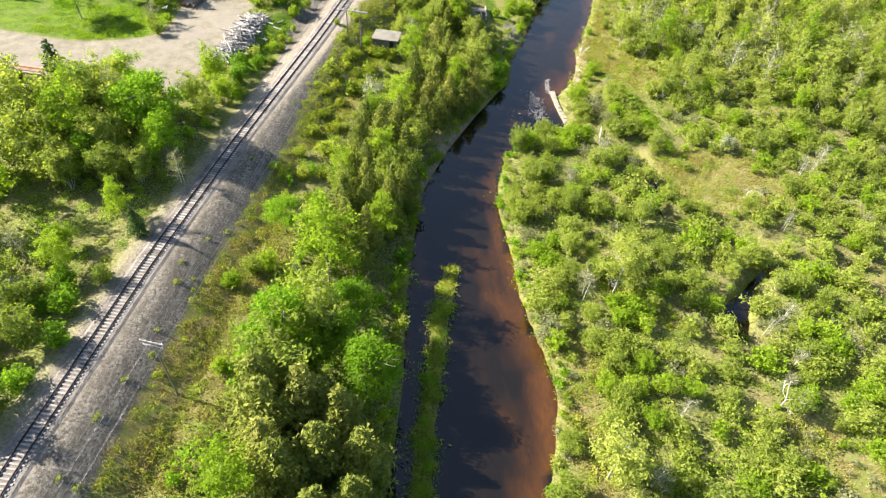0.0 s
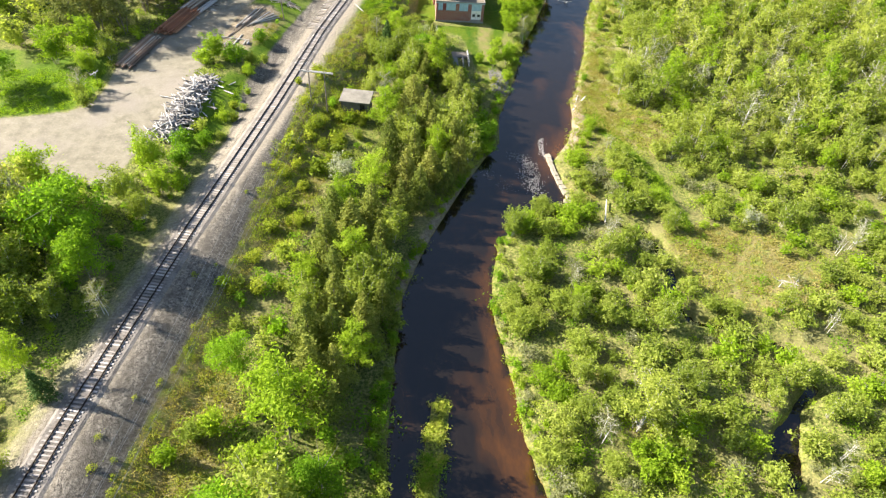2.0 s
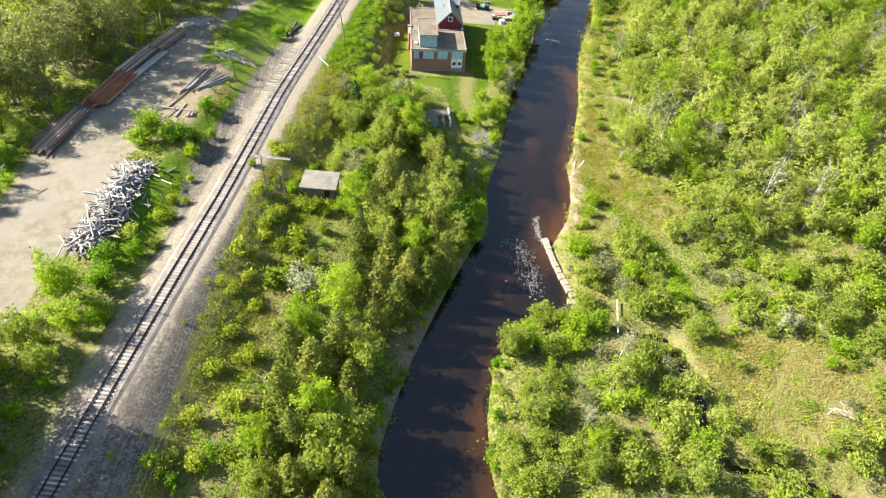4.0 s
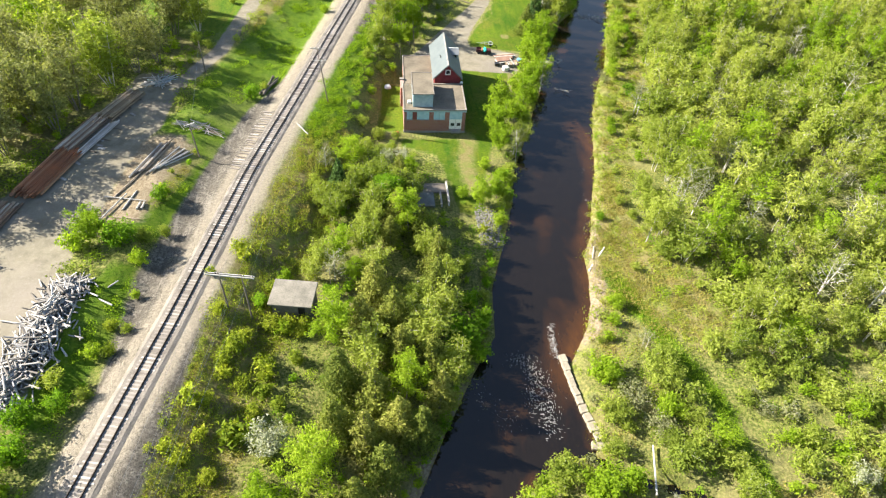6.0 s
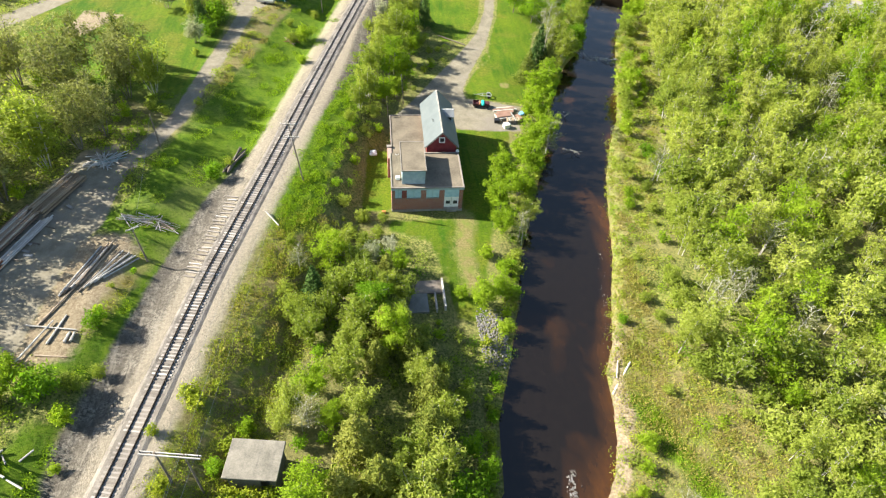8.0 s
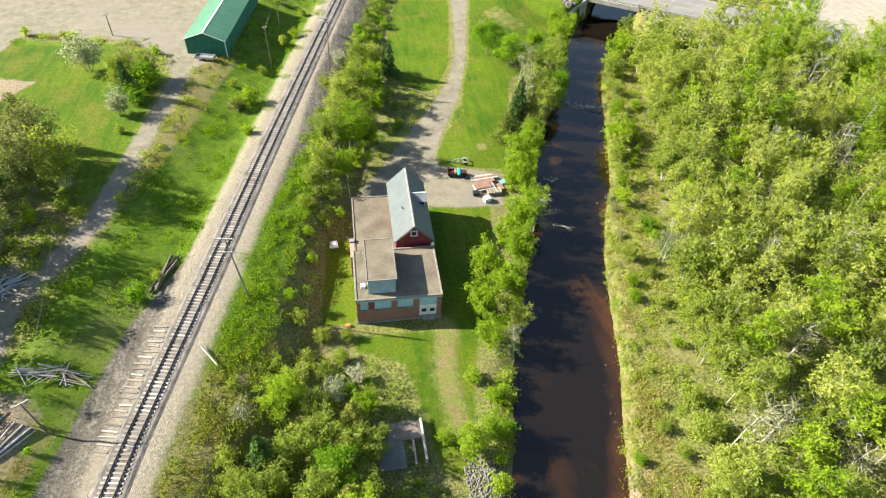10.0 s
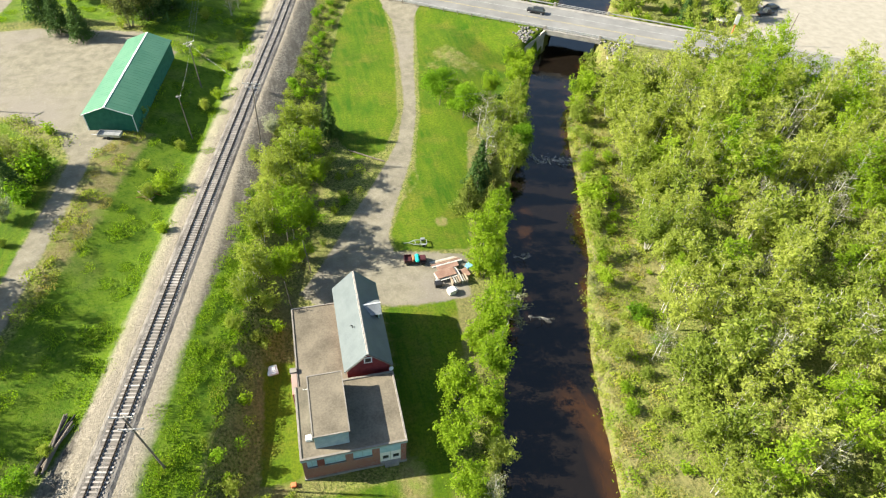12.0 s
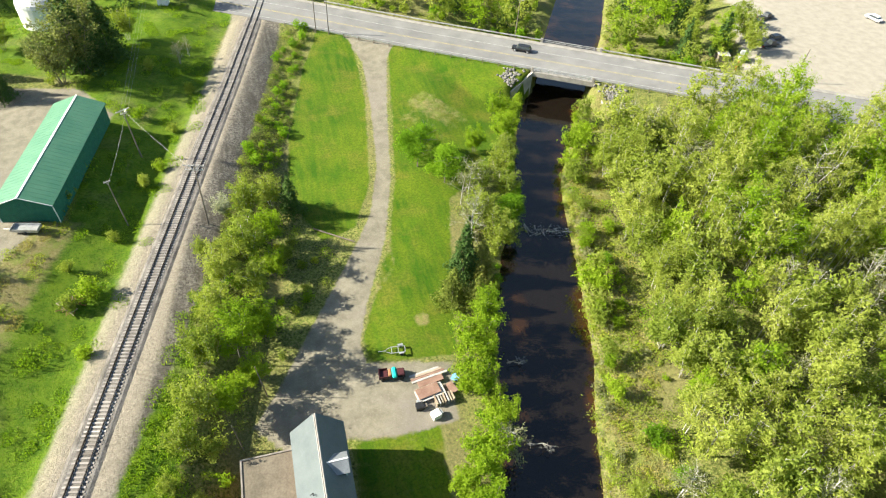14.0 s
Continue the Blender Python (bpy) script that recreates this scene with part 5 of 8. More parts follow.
for sgn in (-1, 1):
    bm = bmesh.new()
    e, zr = (BX0 - 0.35, BX1 + 0.35)[sgn > 0], RIDGE
    ze = EAVE - 0.3
    pts = [(BM, BY0 - 0.4, zr), (e, BY0 - 0.4, ze), (e, BY1 + 0.4, ze), (BM, BY1 + 0.4, zr)]
    slab(bm, pts if sgn < 0 else pts[::-1], 0.12)
    rf = part("roof_slope", bm, METAL_ROOF, works, "grey standing-seam metal roof")
    for i in range(26):
        yy = BY0 - 0.3 + i * (BY1 - BY0 + 0.6) / 25
        bm = bmesh.new()
        tube(bm, (BM, yy, zr + 0.01), (e, yy, ze + 0.01), 0.022, 0.022, 4)
        part("seam", bm, METAL_ROOF, rf)
part("ridge_cap", boxes((BM - 0.16, BY0 - 0.42, RIDGE - 0.05, BM + 0.16, BY1 + 0.42, RIDGE + 0.04), bevel=0.03), surface("ridge_tan", (0.40, 0.33, 0.28), (0.5, 0.43, 0.37), 1, 8), works)
for y0, h in ((BY0 - 0.44, 0.0),):
    for sgn in (-1, 1):
        bm = bmesh.new()
        e = BM + sgn * ((BX1 - BX0) / 2 + 0.38)
        tube(bm, (BM, y0, RIDGE - 0.1), (e, y0, EAVE - 0.4), 0.06, 0.06, 4)
        part("barge_board", bm, TAR_EDGE, works, "pale weathered barge board")
DORMER_TIN = surface("dormer_tin", (0.16, 0.175, 0.185), (0.26, 0.275, 0.285), 0.6, 6.0, 0.45, 0.2, 0.05, 0.01, 0.4)
dm = part("dormer", boxes((BM + 0.9, 18.2, 9.0, BX1 - 0.15, 20.3, 10.3)), BLUE_SHEET, works, "small gabled dormer on the roof slope")
DZ, DE, DM = 11.15, 10.2, 19.25
for ye in (17.9, 20.6):
    bm = bmesh.new()
    slab(bm, [(BM + 0.45, DM, DZ), (BX1 + 0.15, DM, DZ), (BX1 + 0.15, ye, DE), (BM + 1.36, ye, DE)][::1 if ye > DM else -1], 0.09)
    bmesh.ops.recalc_face_normals(bm, faces=bm.faces[:])
    part("dormer_roof", bm, DORMER_TIN, dm, "pale grey sheet-metal dormer roof")
bm = bmesh.new()
slab(bm, [(BX1 - 0.15, 18.2, 10.3), (BX1 - 0.15, 20.3, 10.3), (BX1 - 0.15, DM, DZ - 0.12)], 0.12)
bmesh.ops.recalc_face_normals(bm, faces=bm.faces[:])
part("gable", bm, BLUE_SHEET, dm)
part("dormer_ridge", boxes((BM + 0.4, DM - 0.07, DZ - 0.04, BX1 + 0.18, DM + 0.07, DZ + 0.04)), WHITE, dm)
# flat near-black sheet on the solid wall, painted shade for an unlit inside
part("opening", boxes((BM + 1.5, 18.17, 9.2, BX1 - 0.35, 18.2, 10.1)), DARK, dm)
bm = bmesh.new()
tube(bm, (8.4, 16.2, 9.5), (8.4, 16.2, 10.9), 0.06, 0.06)
tube(bm, (8.4, 16.2, 10.9), (8.1, 16.0, 11.05), 0.06, 0.06)
part("vent_pipe", bm, DARK, works)
bm = bmesh.new()
tube(bm, (0, 0, 0), (0, 0, 0.12), 0.34, 0.30, 14)
part("satellite_dish", bm, WHITE, works, m=pose(12.75, 10.6, 7.5, 70, 0, 20))
reel = boxes((-0.35, -0.3, 0, 0.35, 0.3, 0.45), bevel=0.08)
tagged(part("planter_box", reel, surface("orange_paint", (0.45, 0.12, 0.05), (0.6, 0.2, 0.08), 1, 9), None, m=pose(7.6, 185.8, gz(7.6, 185.8))), "small orange box against the wall", "box")
tagged(part("wellhead", boxes((-0.75, -0.75, 0, 0.75, 0.75, 0.4), (-0.5, -0.5, 0.4, 0.5, 0.5, 0.52), bevel=0.05), WHITE, None, m=pose(6.0, 203.0, gz(6.0, 203.0), 0, 0, 8)), "square white concrete well cover in grass", "well cover")

# ---- green metal shed ----
GREEN_ROOF = surface("green_roof", (0.055, 0.170, 0.098), (0.085, 0.21, 0.125), 0.4, 5.0, 0.45, 0.1, 0.05, 0.01, 0.5)
GREEN_WALL = board_material("green_wall", (0.012, 0.10, 0.065), (0.022, 0.14, 0.09), 0.3)
SZ = 10.05
shed = thing("metal_shed", "long green ribbed-metal storage shed with white trim", "shed", pose(-18.45, 256.6, SZ, 0, 0, -10.4))
SW, SL, SE, SR = 4.3, 28.0, 3.45, 5.1
for x in (-SW, SW - 0.15):
    part("side_wall", boxes((x, 0.15, -0.4, x + 0.15, SL - 0.15, SE)), GREEN_WALL, shed)
for y0 in (0.0, SL - 0.15):
    bm = bmesh.new()
    ring = [(-SW, SE), (-SW, -0.4), (SW, -0.4), (SW, SE), (0, SR - 0.08)]
    a, b = [bm.verts.new((x, y0, z)) for x, z in ring], [bm.verts.new((x, y0 + 0.15, z)) for x, z in ring]
    bm.faces.new(a)
    bm.faces.new(b[::-1])
    for i in range(5):
        j = (i + 1) % 5
        bm.faces.new((a[j], a[i], b[i], b[j]))
    bmesh.ops.recalc_face_normals(bm, faces=bm.faces[:])
    part("end_wall", bm, GREEN_WALL, shed)
for sgn in (-1, 1):
    n = 31
    for i in range(n):
        ya, yb = -0.35 + i * (SL + 0.7) / n, -0.35 + (i + 1) * (SL + 0.7) / n
        bm = bmesh.new()
        e, ze = sgn * (SW + 0.2), SE - 0.08
        pts = [(0, ya + 0.05, SR), (e, ya + 0.05, ze), (e, yb, ze), (0, yb, SR)]
        slab(bm, pts if sgn < 0 else pts[::-1], 0.06)
        tube(bm, (0, ya + 0.04, SR), (e, ya + 0.04, ze), 0.05, 0.05, 4)
        part("roof_panel", bm, GREEN_ROOF, shed)
    part("eave_trim", boxes((sgn * (SW + 0.2) - 0.05, -0.36, SE - 0.24, sgn * (SW + 0.2) + 0.05, SL + 0.36, SE - 0.1)), GREEN_WALL, shed)
part("ridge_cap", boxes((-0.16, -0.4, SR - 0.04, 0.16, SL + 0.4, SR + 0.07), bevel=0.03), WHITE, shed, "white ridge cap")
for x in (-SW - 0.03, SW - 0.12):
    part("corner_trim", boxes((x, -0.04, -0.3, x + 0.15, -0.002, SE)), WHITE, shed)
for sgn in (-1, 1):
    bm = bmesh.new()
    tube(bm, (0, -0.37, SR), (sgn * (SW + 0.22), -0.37, SE - 0.08), 0.06, 0.06, 4)
    part("rake_trim", bm, WHITE, shed)

# ---- poles and wires ----
def pole(x, y, top, arms=(), name="utility_pole", label="weathered wooden utility pole beside the line", bare=False, turn=0.0, lean=0.0, r=0.14):
    z = gz(x, y)
    h = top - z
    ob = thing(name, label, "pole", pose(x, y, z, 0, lean, turn))
    bm = bmesh.new()
    tube(bm, (0, 0, -0.5), (0, 0, h), r, 0.6 * r, 8)
    part("shaft", bm, POLE, ob)
    for k, (up, half) in enumerate(arms):
        arm = part("crossarm", boxes((-half, -0.2, h - up - 0.07, half, -0.08, h - up + 0.07), bevel=0.01), POLE_GREY, ob, "pale grey crossarm")
        n = max(2, int(half * 2 / 0.6))
        for i in range(n):
            bm = bmesh.new()
            tube(bm, (-half + 0.12 + i * (2 * half - 0.24) / (n - 1), -0.14, h - up + 0.07), (-half + 0.12 + i * (2 * half - 0.24) / (n - 1), -0.14, h - up + 0.24), 0.045, 0.03, 6)
            part("insulator", bm, WHITE, arm)
        for sgn in (-1, 1):
            bm = bmesh.new()
            tube(bm, (0, -0.12, h - up - 0.6), (sgn * half * 0.55, -0.12, h - up - 0.04), 0.025, 0.025, 4)
            part("brace", bm, GALV, ob)
    return ob


LINE_TURN = -13.0
pole(-29.7, 41.8, 17.6, ((0.15, 1.5), (0.9, 1.3)), turn=LINE_TURN, lean=-1)
h_frame = thing("h_frame_pole", "two-legged timber pole with one long grey crossarm", "pole", pose(-16.4, 134.6, 0, 0, 0, -9))
for x in (-1.55, 1.55):
    bm = bmesh.new()
    tube(bm, (x, 0, gz(-16.4 + x, 134.6) - 0.5), (x, 0, 15.5), 0.15, 0.1, 8)
    part("leg", bm, POLE, h_frame)
arm = part("crossarm", boxes((-3.3, -0.22, 15.0, 3.3, -0.1, 15.2), (-3.3, 0.1, 15.0, 3.3, 0.22, 15.2), bevel=0.01), POLE_GREY, h_frame, "long doubled grey crossarm")
for x in (-3.1, -1.9, 1.9, 3.1):
    bm = bmesh.new()
    tube(bm, (x, 0, 15.2), (x, 0, 15.5), 0.07, 0.05, 6)
    part("insulator", bm, GLASS, arm)
pole(-6.4, 188.8, 19.5, ((0.2, 1.3), (2.7, 1.4)), turn=LINE_TURN, lean=-6)
pole(7.2, 253.4, 19.4, ((0.2, 1.6), (1.0, 1.3)), turn=LINE_TURN, lean=2)
pole(-5.3, 256, 16.6, ((0.25, 0.5),), turn=20, lean=-2, r=0.11, label="thin wooden lamp pole in rough grass")
pole(-3.9, 273.9, 17.8, ((0.2, 1.2), (0.8, 0.6)), turn=30, lean=-2)
pole(-31.3, 195.7, 17.0, label="bare wooden pole beside the gravel path")
pole(-28, 169.1, 15.8, ((0.1, 0.9),), turn=30, lean=-2, label="wooden pole with a short crossarm beside the log piles")
pole(-58, 134, 13.9, ((0.1, 0.9),), turn=60, lean=-2, r=0.1, label="low wooden pole with a short crossarm at the yard's edge")
pole(-39.7, 266.5, 15.2, ((0.2, 0.9),), turn=50, label="wooden utility pole in the gravel yard")
pole(140.7, 273.9, 14.6, r=0.15, label="leaning wooden pole beside the car park", lean=2)
pole(82.8, 308.3, 15.8, ((0.2, 1.0),), turn=-30, label="wooden utility pole beyond the road")
pole(34, 318.5, 17.0, ((0.2, 1.1),), turn=-30, label="wooden utility pole at the road junction")
pole(37, 317.8, 16.0, r=0.11, label="slim pole at the road junction")
pole(13.2, 221.5, 9.5, r=0.09, label="thin leaning post under trees", lean=-4)
pole(9.6, 214.2, 8.6, r=0.08, label="thin post behind the flat roof", lean=-3)


def wire(a, b, sag, parent, r=0.013):
    bm = bmesh.new()
    a, b = Vector(a), Vector(b)
    pts = [a.lerp(b, t) - Vector((0, 0, 4 * sag * t * (1 - t))) for t in (i / 10 for i in range(11))]
    ring = [Vector((r * math.cos(q), 0, r * math.sin(q))) for q in (0, 2.09, 4.19)]
    turned = Matrix.Rotation(math.atan2(b.y - a.y, b.x - a.x) - math.pi / 2, 3, "Z")
    loops = [[bm.verts.new(p + turned @ q) for q in ring] for p in pts]
    for u, v in zip(loops, loops[1:]):
        for i in range(3):
            bm.faces.new((u[i], u[(i + 1) % 3], v[(i + 1) % 3], v[i]))
    return part("wire", bm, WIRE, parent)


span = thing("power_lines", "thin pale overhead wires along the railway", "wires")
stations = [(-43.0, -20.0, 16.5), (-29.7, 41.8, 17.55), (-16.4, 134.6, 15.5), (-7.6, 188.6, 19.3), (7.2, 253.4, 19.4), (24.0, 330.0, 18.5)]
for k, off in enumerate((-1.3, -0.5, 0.5, 1.3)):
    for (ax, ay, az), (bx, by, bz) in zip(stations, stations[1:]):
        wide = [1.0 if abs(q - 134.6) > 1 else 2.2 for q in (ay, by)]
        wire((ax + off * wide[0], ay, az), (bx + off * wide[1], by, bz), 1.1, span)
for k, off in enumerate((-0.9, 0.9)):
    wire((-29.7 + off, 41.8, 16.7), (-16.4 + off, 134.6, 14.6), 1.4, span)
    wire((-29.7 + off, 41.8, 16.7), (-43 + off, -20, 15.6), 1.2, span)
for dx in (-0.6, 0.0, 0.6):
    wire((-3.9 + dx, 273.9, 17.6), (-2 + dx, 345, 19.0), 0.9, span)
wire((-3.9, 273.9, 17.0), (7.2, 253.4, 18.4), 0.5, span)
wire((-3.9, 273.9, 17.0), (-5.3, 256, 16.4), 0.5, span)
wire((-28, 169.1, 15.6), (-31.3, 195.7, 16.8), 0.5, span)

# ---- logs and timber ----
def pole_log(r0, r1, length, mats, name="log"):
    bm = bmesh.new()
    tube(bm, (0, -length / 2, 0), (0, length / 2, 0), r0, r1, 7)
    me = bpy.data.meshes.new(name)
    bm.to_mesh(me)
    bm.free()
    me.materials.append(mats)
    return me


def wood_variant(name, stops):
    k = Mat(name)
    info = k.n("ShaderNodeObjectInfo")
    v = k.n("ShaderNodeMapping")
    k.link(k.coord(), v.inputs[0])
    v.inputs["Scale"].default_value = (6, 0.5, 6)
    g = k.noise(2.0, 5.0, 0.6, v.outputs[0])
    c = k.ramp(info.outputs["Random"], stops)
    k.set(k.mix(k.math("MULTIPLY", k.step(g, 0.4, 0.7), 0.55), c, (0.09, 0.07, 0.055)), 0.9)
    k.bump(g, 0.4, 0.02)
    return k.m


RED_LOGS = wood_variant("red_brown_logs", [(0.0, (0.16, 0.055, 0.025)), (0.5, (0.28, 0.11, 0.05)), (1.0, (0.38, 0.21, 0.12))])
MIX_LOGS = wood_variant("mixed_logs", [(0.0, (0.12, 0.08, 0.06)), (0.4, (0.27, 0.17, 0.11)), (0.75, (0.40, 0.33, 0.25)), (1.0, (0.52, 0.48, 0.42))])
TAN_LOGS = wood_variant("tan_logs", [(0.0, (0.16, 0.11, 0.065)), (0.5, (0.30, 0.23, 0.15)), (1.0, (0.44, 0.38, 0.29))])
GREY_LOGS = wood_variant("grey_timber", [(0.0, (0.10, 0.092, 0.085)), (0.35, (0.26, 0.25, 0.235)), (0.75, (0.42, 0.41, 0.39)), (1.0, (0.58, 0.57, 0.545))])


def log_stack(cx, cy, length, count, layers, turn, me, label, seed):
    ob = thing("log_stack", label, "log stack", pose(cx, cy, gz(cx, cy), 0, 0, turn))
    r = random.Random(seed)
    for k in range(3):
        share("bearer", BEARER, ob, pose(0, (k - 1) * length * 0.36, 0.12, 0, 0, 90 + r.uniform(-4, 4)))
    for lay in range(layers):
        n = count - lay * 2
        for i in range(n):
            share("log", me, ob, pose((i - (n - 1) / 2) * 0.31 + r.uniform(-0.03, 0.03), r.uniform(-0.5, 0.5), 0.40 + lay * 0.26 + r.uniform(-0.02, 0.02), r.uniform(-0.6, 0.6), 0, r.uniform(-0.9, 0.9)) @ Matrix.Diagonal((r.uniform(0.8, 1.1),) * 2 + (1,)).to_4x4())
    return ob


BEARER = pole_log(0.12, 0.12, 4.4, POLE, "bearer")
L14 = pole_log(0.16, 0.13, 13.0, MIX_LOGS)
L11 = pole_log(0.16, 0.13, 11.5, MIX_LOGS)
log_stack(-54.9, 148.6, 14.0, 12, 2, -12.5, L14, "long grey-brown poles stacked at the yard's edge", 1)
log_stack(-50.5, 162.6, 12.0, 16, 3, -16.0, pole_log(0.16, 0.13, 12.0, RED_LOGS), "long red-brown poles stacked at the yard's edge", 2)
log_stack(-48.6, 173.9, 11.0, 11, 2, -19.0, L11, "weathered brown and black poles stacked on bearers", 5)
log_stack(-45.6, 172.6, 10.0, 5, 1, -19.0, pole_log(0.15, 0.12, 10.5, GREY_LOGS), "a few pale poles laid beside the stack", 6)
log_stack(-44.4, 182.9, 9.0, 12, 2, -22.0, pole_log(0.15, 0.12, 9.4, TAN_LOGS), "long tan and grey poles stacked on bearers", 3)

TIMBER = [pole_log(0.125, 0.10, n, GREY_LOGS, "timber") for n in (1.7, 2.5, 3.5)]
PLANK = bpy.data.meshes.new("plank")
pb = boxes((-0.14, -1.4, -0.05, 0.14, 1.4, 0.05))
pb.to_mesh(PLANK)
pb.free()
PLANK.materials.append(GREY_LOGS)
heap = thing("timber_heap", "tangled heap of weathered grey timbers and old ties", "timber heap")
rr = random.Random(5)
for i in range(300):
    t = rr.uniform(0, 1)
    across = rr.gauss(0, 0.5)
    cx, cy = -43.0 + 4.6 * t + across * 2.6 + 0.6 * math.sin(5 * t), 118.5 + 20.0 * t - across * 0.6
    crest = 2.1 * max(0.0, 1 - abs(across) / 1.25) * (0.55 + 0.45 * math.sin(math.pi * min(1, t * 1.1)))
    z = gz(cx, cy) + 0.15 + crest * rr.uniform(0.35, 1.0)
    me = PLANK if rr.random() < 0.08 else TIMBER[rr.randrange(3)]
    share("timber", me, heap, pose(cx, cy, z, rr.gauss(0, 13), rr.gauss(0, 30), rr.gauss(35, 50)))
deep_co, deep_faces, base = [], [], 0
stick = np.array([v.co[:] for v in TIMBER[1].vertices])
stick_faces = [p.vertices[:] for p in TIMBER[1].polygons if len(p.vertices) == 4]
for i in range(420):
    t, across = rr.uniform(0, 1), rr.gauss(0, 0.42)
    cx, cy = -42.6 + 4.6 * t + across * 2.6 + 0.6 * math.sin(5 * t), 119.0 + 20.0 * t - across * 0.6
    crest = 2.1 * max(0.0, 1 - abs(across) / 1.25) * (0.55 + 0.45 * math.sin(math.pi * min(1, t * 1.1)))
    m = np.array(pose(cx, cy, gz(cx, cy) + 0.1 + 0.8 * crest * rr.uniform(0.0, 1.0), rr.gauss(0, 9), 0, rr.gauss(35, 55)) @ Matrix.Diagonal((0.9, rr.uniform(0.5, 1.1), 0.9, 1)))
    deep_co.append(stick @ m[:3, :3].T + m[:3, 3])
    deep_faces.append(np.array(stick_faces) + base)
    base += len(stick)
tagged(share("timber_below", quick_mesh("timber_below", np.concatenate(deep_co), np.concatenate(deep_faces), surface("old_timber", (0.10, 0.095, 0.09), (0.40, 0.385, 0.37), 0.5, 3.0, 0.9)), heap, Matrix()), kind="stuff")
for x, y, turn, n in ((-34.6, 135.5, 60, 2), (-35.8, 130, 20, 1), (-34, 138.5, -40, 0)):
    tagged(share("timber", TIMBER[n], None, pose(x, y, gz(x, y) + 0.13, 0, 0, turn)), "stray grey timber beside the heap", "timber")


def poles_from(name, label, rows, mats, seed):
    """Loose poles: ends on the ground, thickness."""
    ob = thing(name, label, "log pile")
    r = random.Random(seed)
    for ax, ay, bx, by, rad, up in rows:
        bm = bmesh.new()
        tube(bm, (ax, ay, gz(ax, ay) + rad + up), (bx, by, gz(bx, by) + rad + up), rad, 0.75 * rad, 7)
        part("log", bm, mats[r.randrange(len(mats))], ob)
    return ob


rows = []
for i in range(9):
    rows.append((-37.6 + 0.27 * i, 161.6 + 0.25 * i, -34.6 + 0.24 * i, 171.4 + rr.uniform(-1, 0.4), 0.15, 0.28 * (i % 2)))
for i in range(7):
    rows.append((-35.2 + 0.45 * i + rr.uniform(-0.2, 0.2), 162.3 + 0.4 * i, -31.6 + 0.42 * i, 170.2 - 0.15 * i, 0.14, 0.22 * (i % 2)))
rows += [(-38.6, 156.5, -36, 163, 0.15, 0), (-36.5, 153.5, -35.5, 158.2, 0.15, 0.0), (-40, 156.6, -33.5, 155.6, 0.12, 0.15), (-37.4, 151.8, -33.4, 151.4, 0.13, 0), (-39.3, 150.6, -36.8, 157.2, 0.13, 0.2), (-34.4, 153.6, -34.2, 155.3, 0.2, 0), (-33.7, 153.8, -33.6, 155.3, 0.2, 0)]
poles_from("log_pile", "loose pile of grey and brown poles on bare earth", rows, (LOG_TAN, POLE_GREY, POLE_GREY, POLE), 4)
rows = [(-33.6 + rr.uniform(-0.5, 6.5), 177.5 + rr.uniform(-1.2, 1.0), -31 + rr.uniform(-1, 6.5), 176.2 + rr.uniform(-1.2, 1.2), rr.uniform(0.04, 0.09), rr.uniform(0, 0.5)) for i in range(34)]
poles_from("brush_pile", "low pile of pale thin branches on the grass", rows, (POLE_GREY, LOG_TAN, DEADWOOD), 6)
rows = [(-12.6 + rr.uniform(-1, 1.4), 239.6 + rr.uniform(-1.6, 1.6), -11 + rr.uniform(-1.2, 1.2), 239 + rr.uniform(-1.8, 1.8), rr.uniform(0.05, 0.1), rr.uniform(0, 0.6)) for i in range(26)]
poles_from("brush_pile", "reddish heap of cut branches beside a bush", rows, (LOG_BROWN, LOG_TAN, LOG_BROWN), 16)
rows = [(-20 + rr.uniform(-0.6, 0.6), 191 + rr.uniform(-0.5, 1), -17.6 + rr.uniform(-0.8, 0.8), 197.4 + rr.uniform(-1, 1), 0.15, rr.uniform(0, 0.45)) for i in range(11)]
poles_from("tie_pile", "dark old ties dumped beside the track", rows, (POLE, DARK), 7)
rows = [(-42 + rr.uniform(-1, 4.6), 190.5 + rr.uniform(-1.6, 2.2), -41 + rr.uniform(-1, 5), 191.8 + rr.uniform(-1.8, 2.6), rr.uniform(0.06, 0.11), rr.uniform(0, 0.5)) for i in range(40)]
poles_from("pipe_pile", "jumble of grey pipes and poles at the yard's end", rows, (POLE_GREY, GALV, BLUE_SHEET), 8)
poles_from("pole_row", "long reddish poles lying at the yard's edge", [(-90, 111.4 + 0.4 * i, -57 - rr.uniform(0, 5), 107.5 + 0.36 * i, 0.16, 0) for i in range(7)], (LOG_BROWN, LOG_TAN, LOG_TAN), 9)
poles_from("fallen_log", "dark fallen log across the shaded bank", [(23.9, 253.1, 30.4, 248.4, 0.14, 0.1)], (POLE,), 1)
poles_from("fallen_post", "short pale post lying on the bank", [(-11.8, 179.6, -9.6, 176.8, 0.13, 0.3)], (POLE_GREY,), 1)
poles_from("drift_log", "grey drift log at the water's edge", [(39.6, 147.0, 43.4, 151.6, 0.2, 0.05), (40.6, 149.2, 41.6, 152.0, 0.1, 0.3)], (DEADWOOD,), 1)
rows = [(61.0 + 8.4 * t + rr.uniform(-0.6, 0.6), 247.0 - 3.0 * t + rr.uniform(-0.9, 0.9), 61.0 + 8.4 * t + rr.uniform(-1.4, 1.4), 247.0 - 3.0 * t + rr.uniform(-1.6, 1.6), rr.uniform(0.03, 0.07), 1.1 + rr.uniform(0, 0.25)) for t in (i / 33 for i in range(34))]
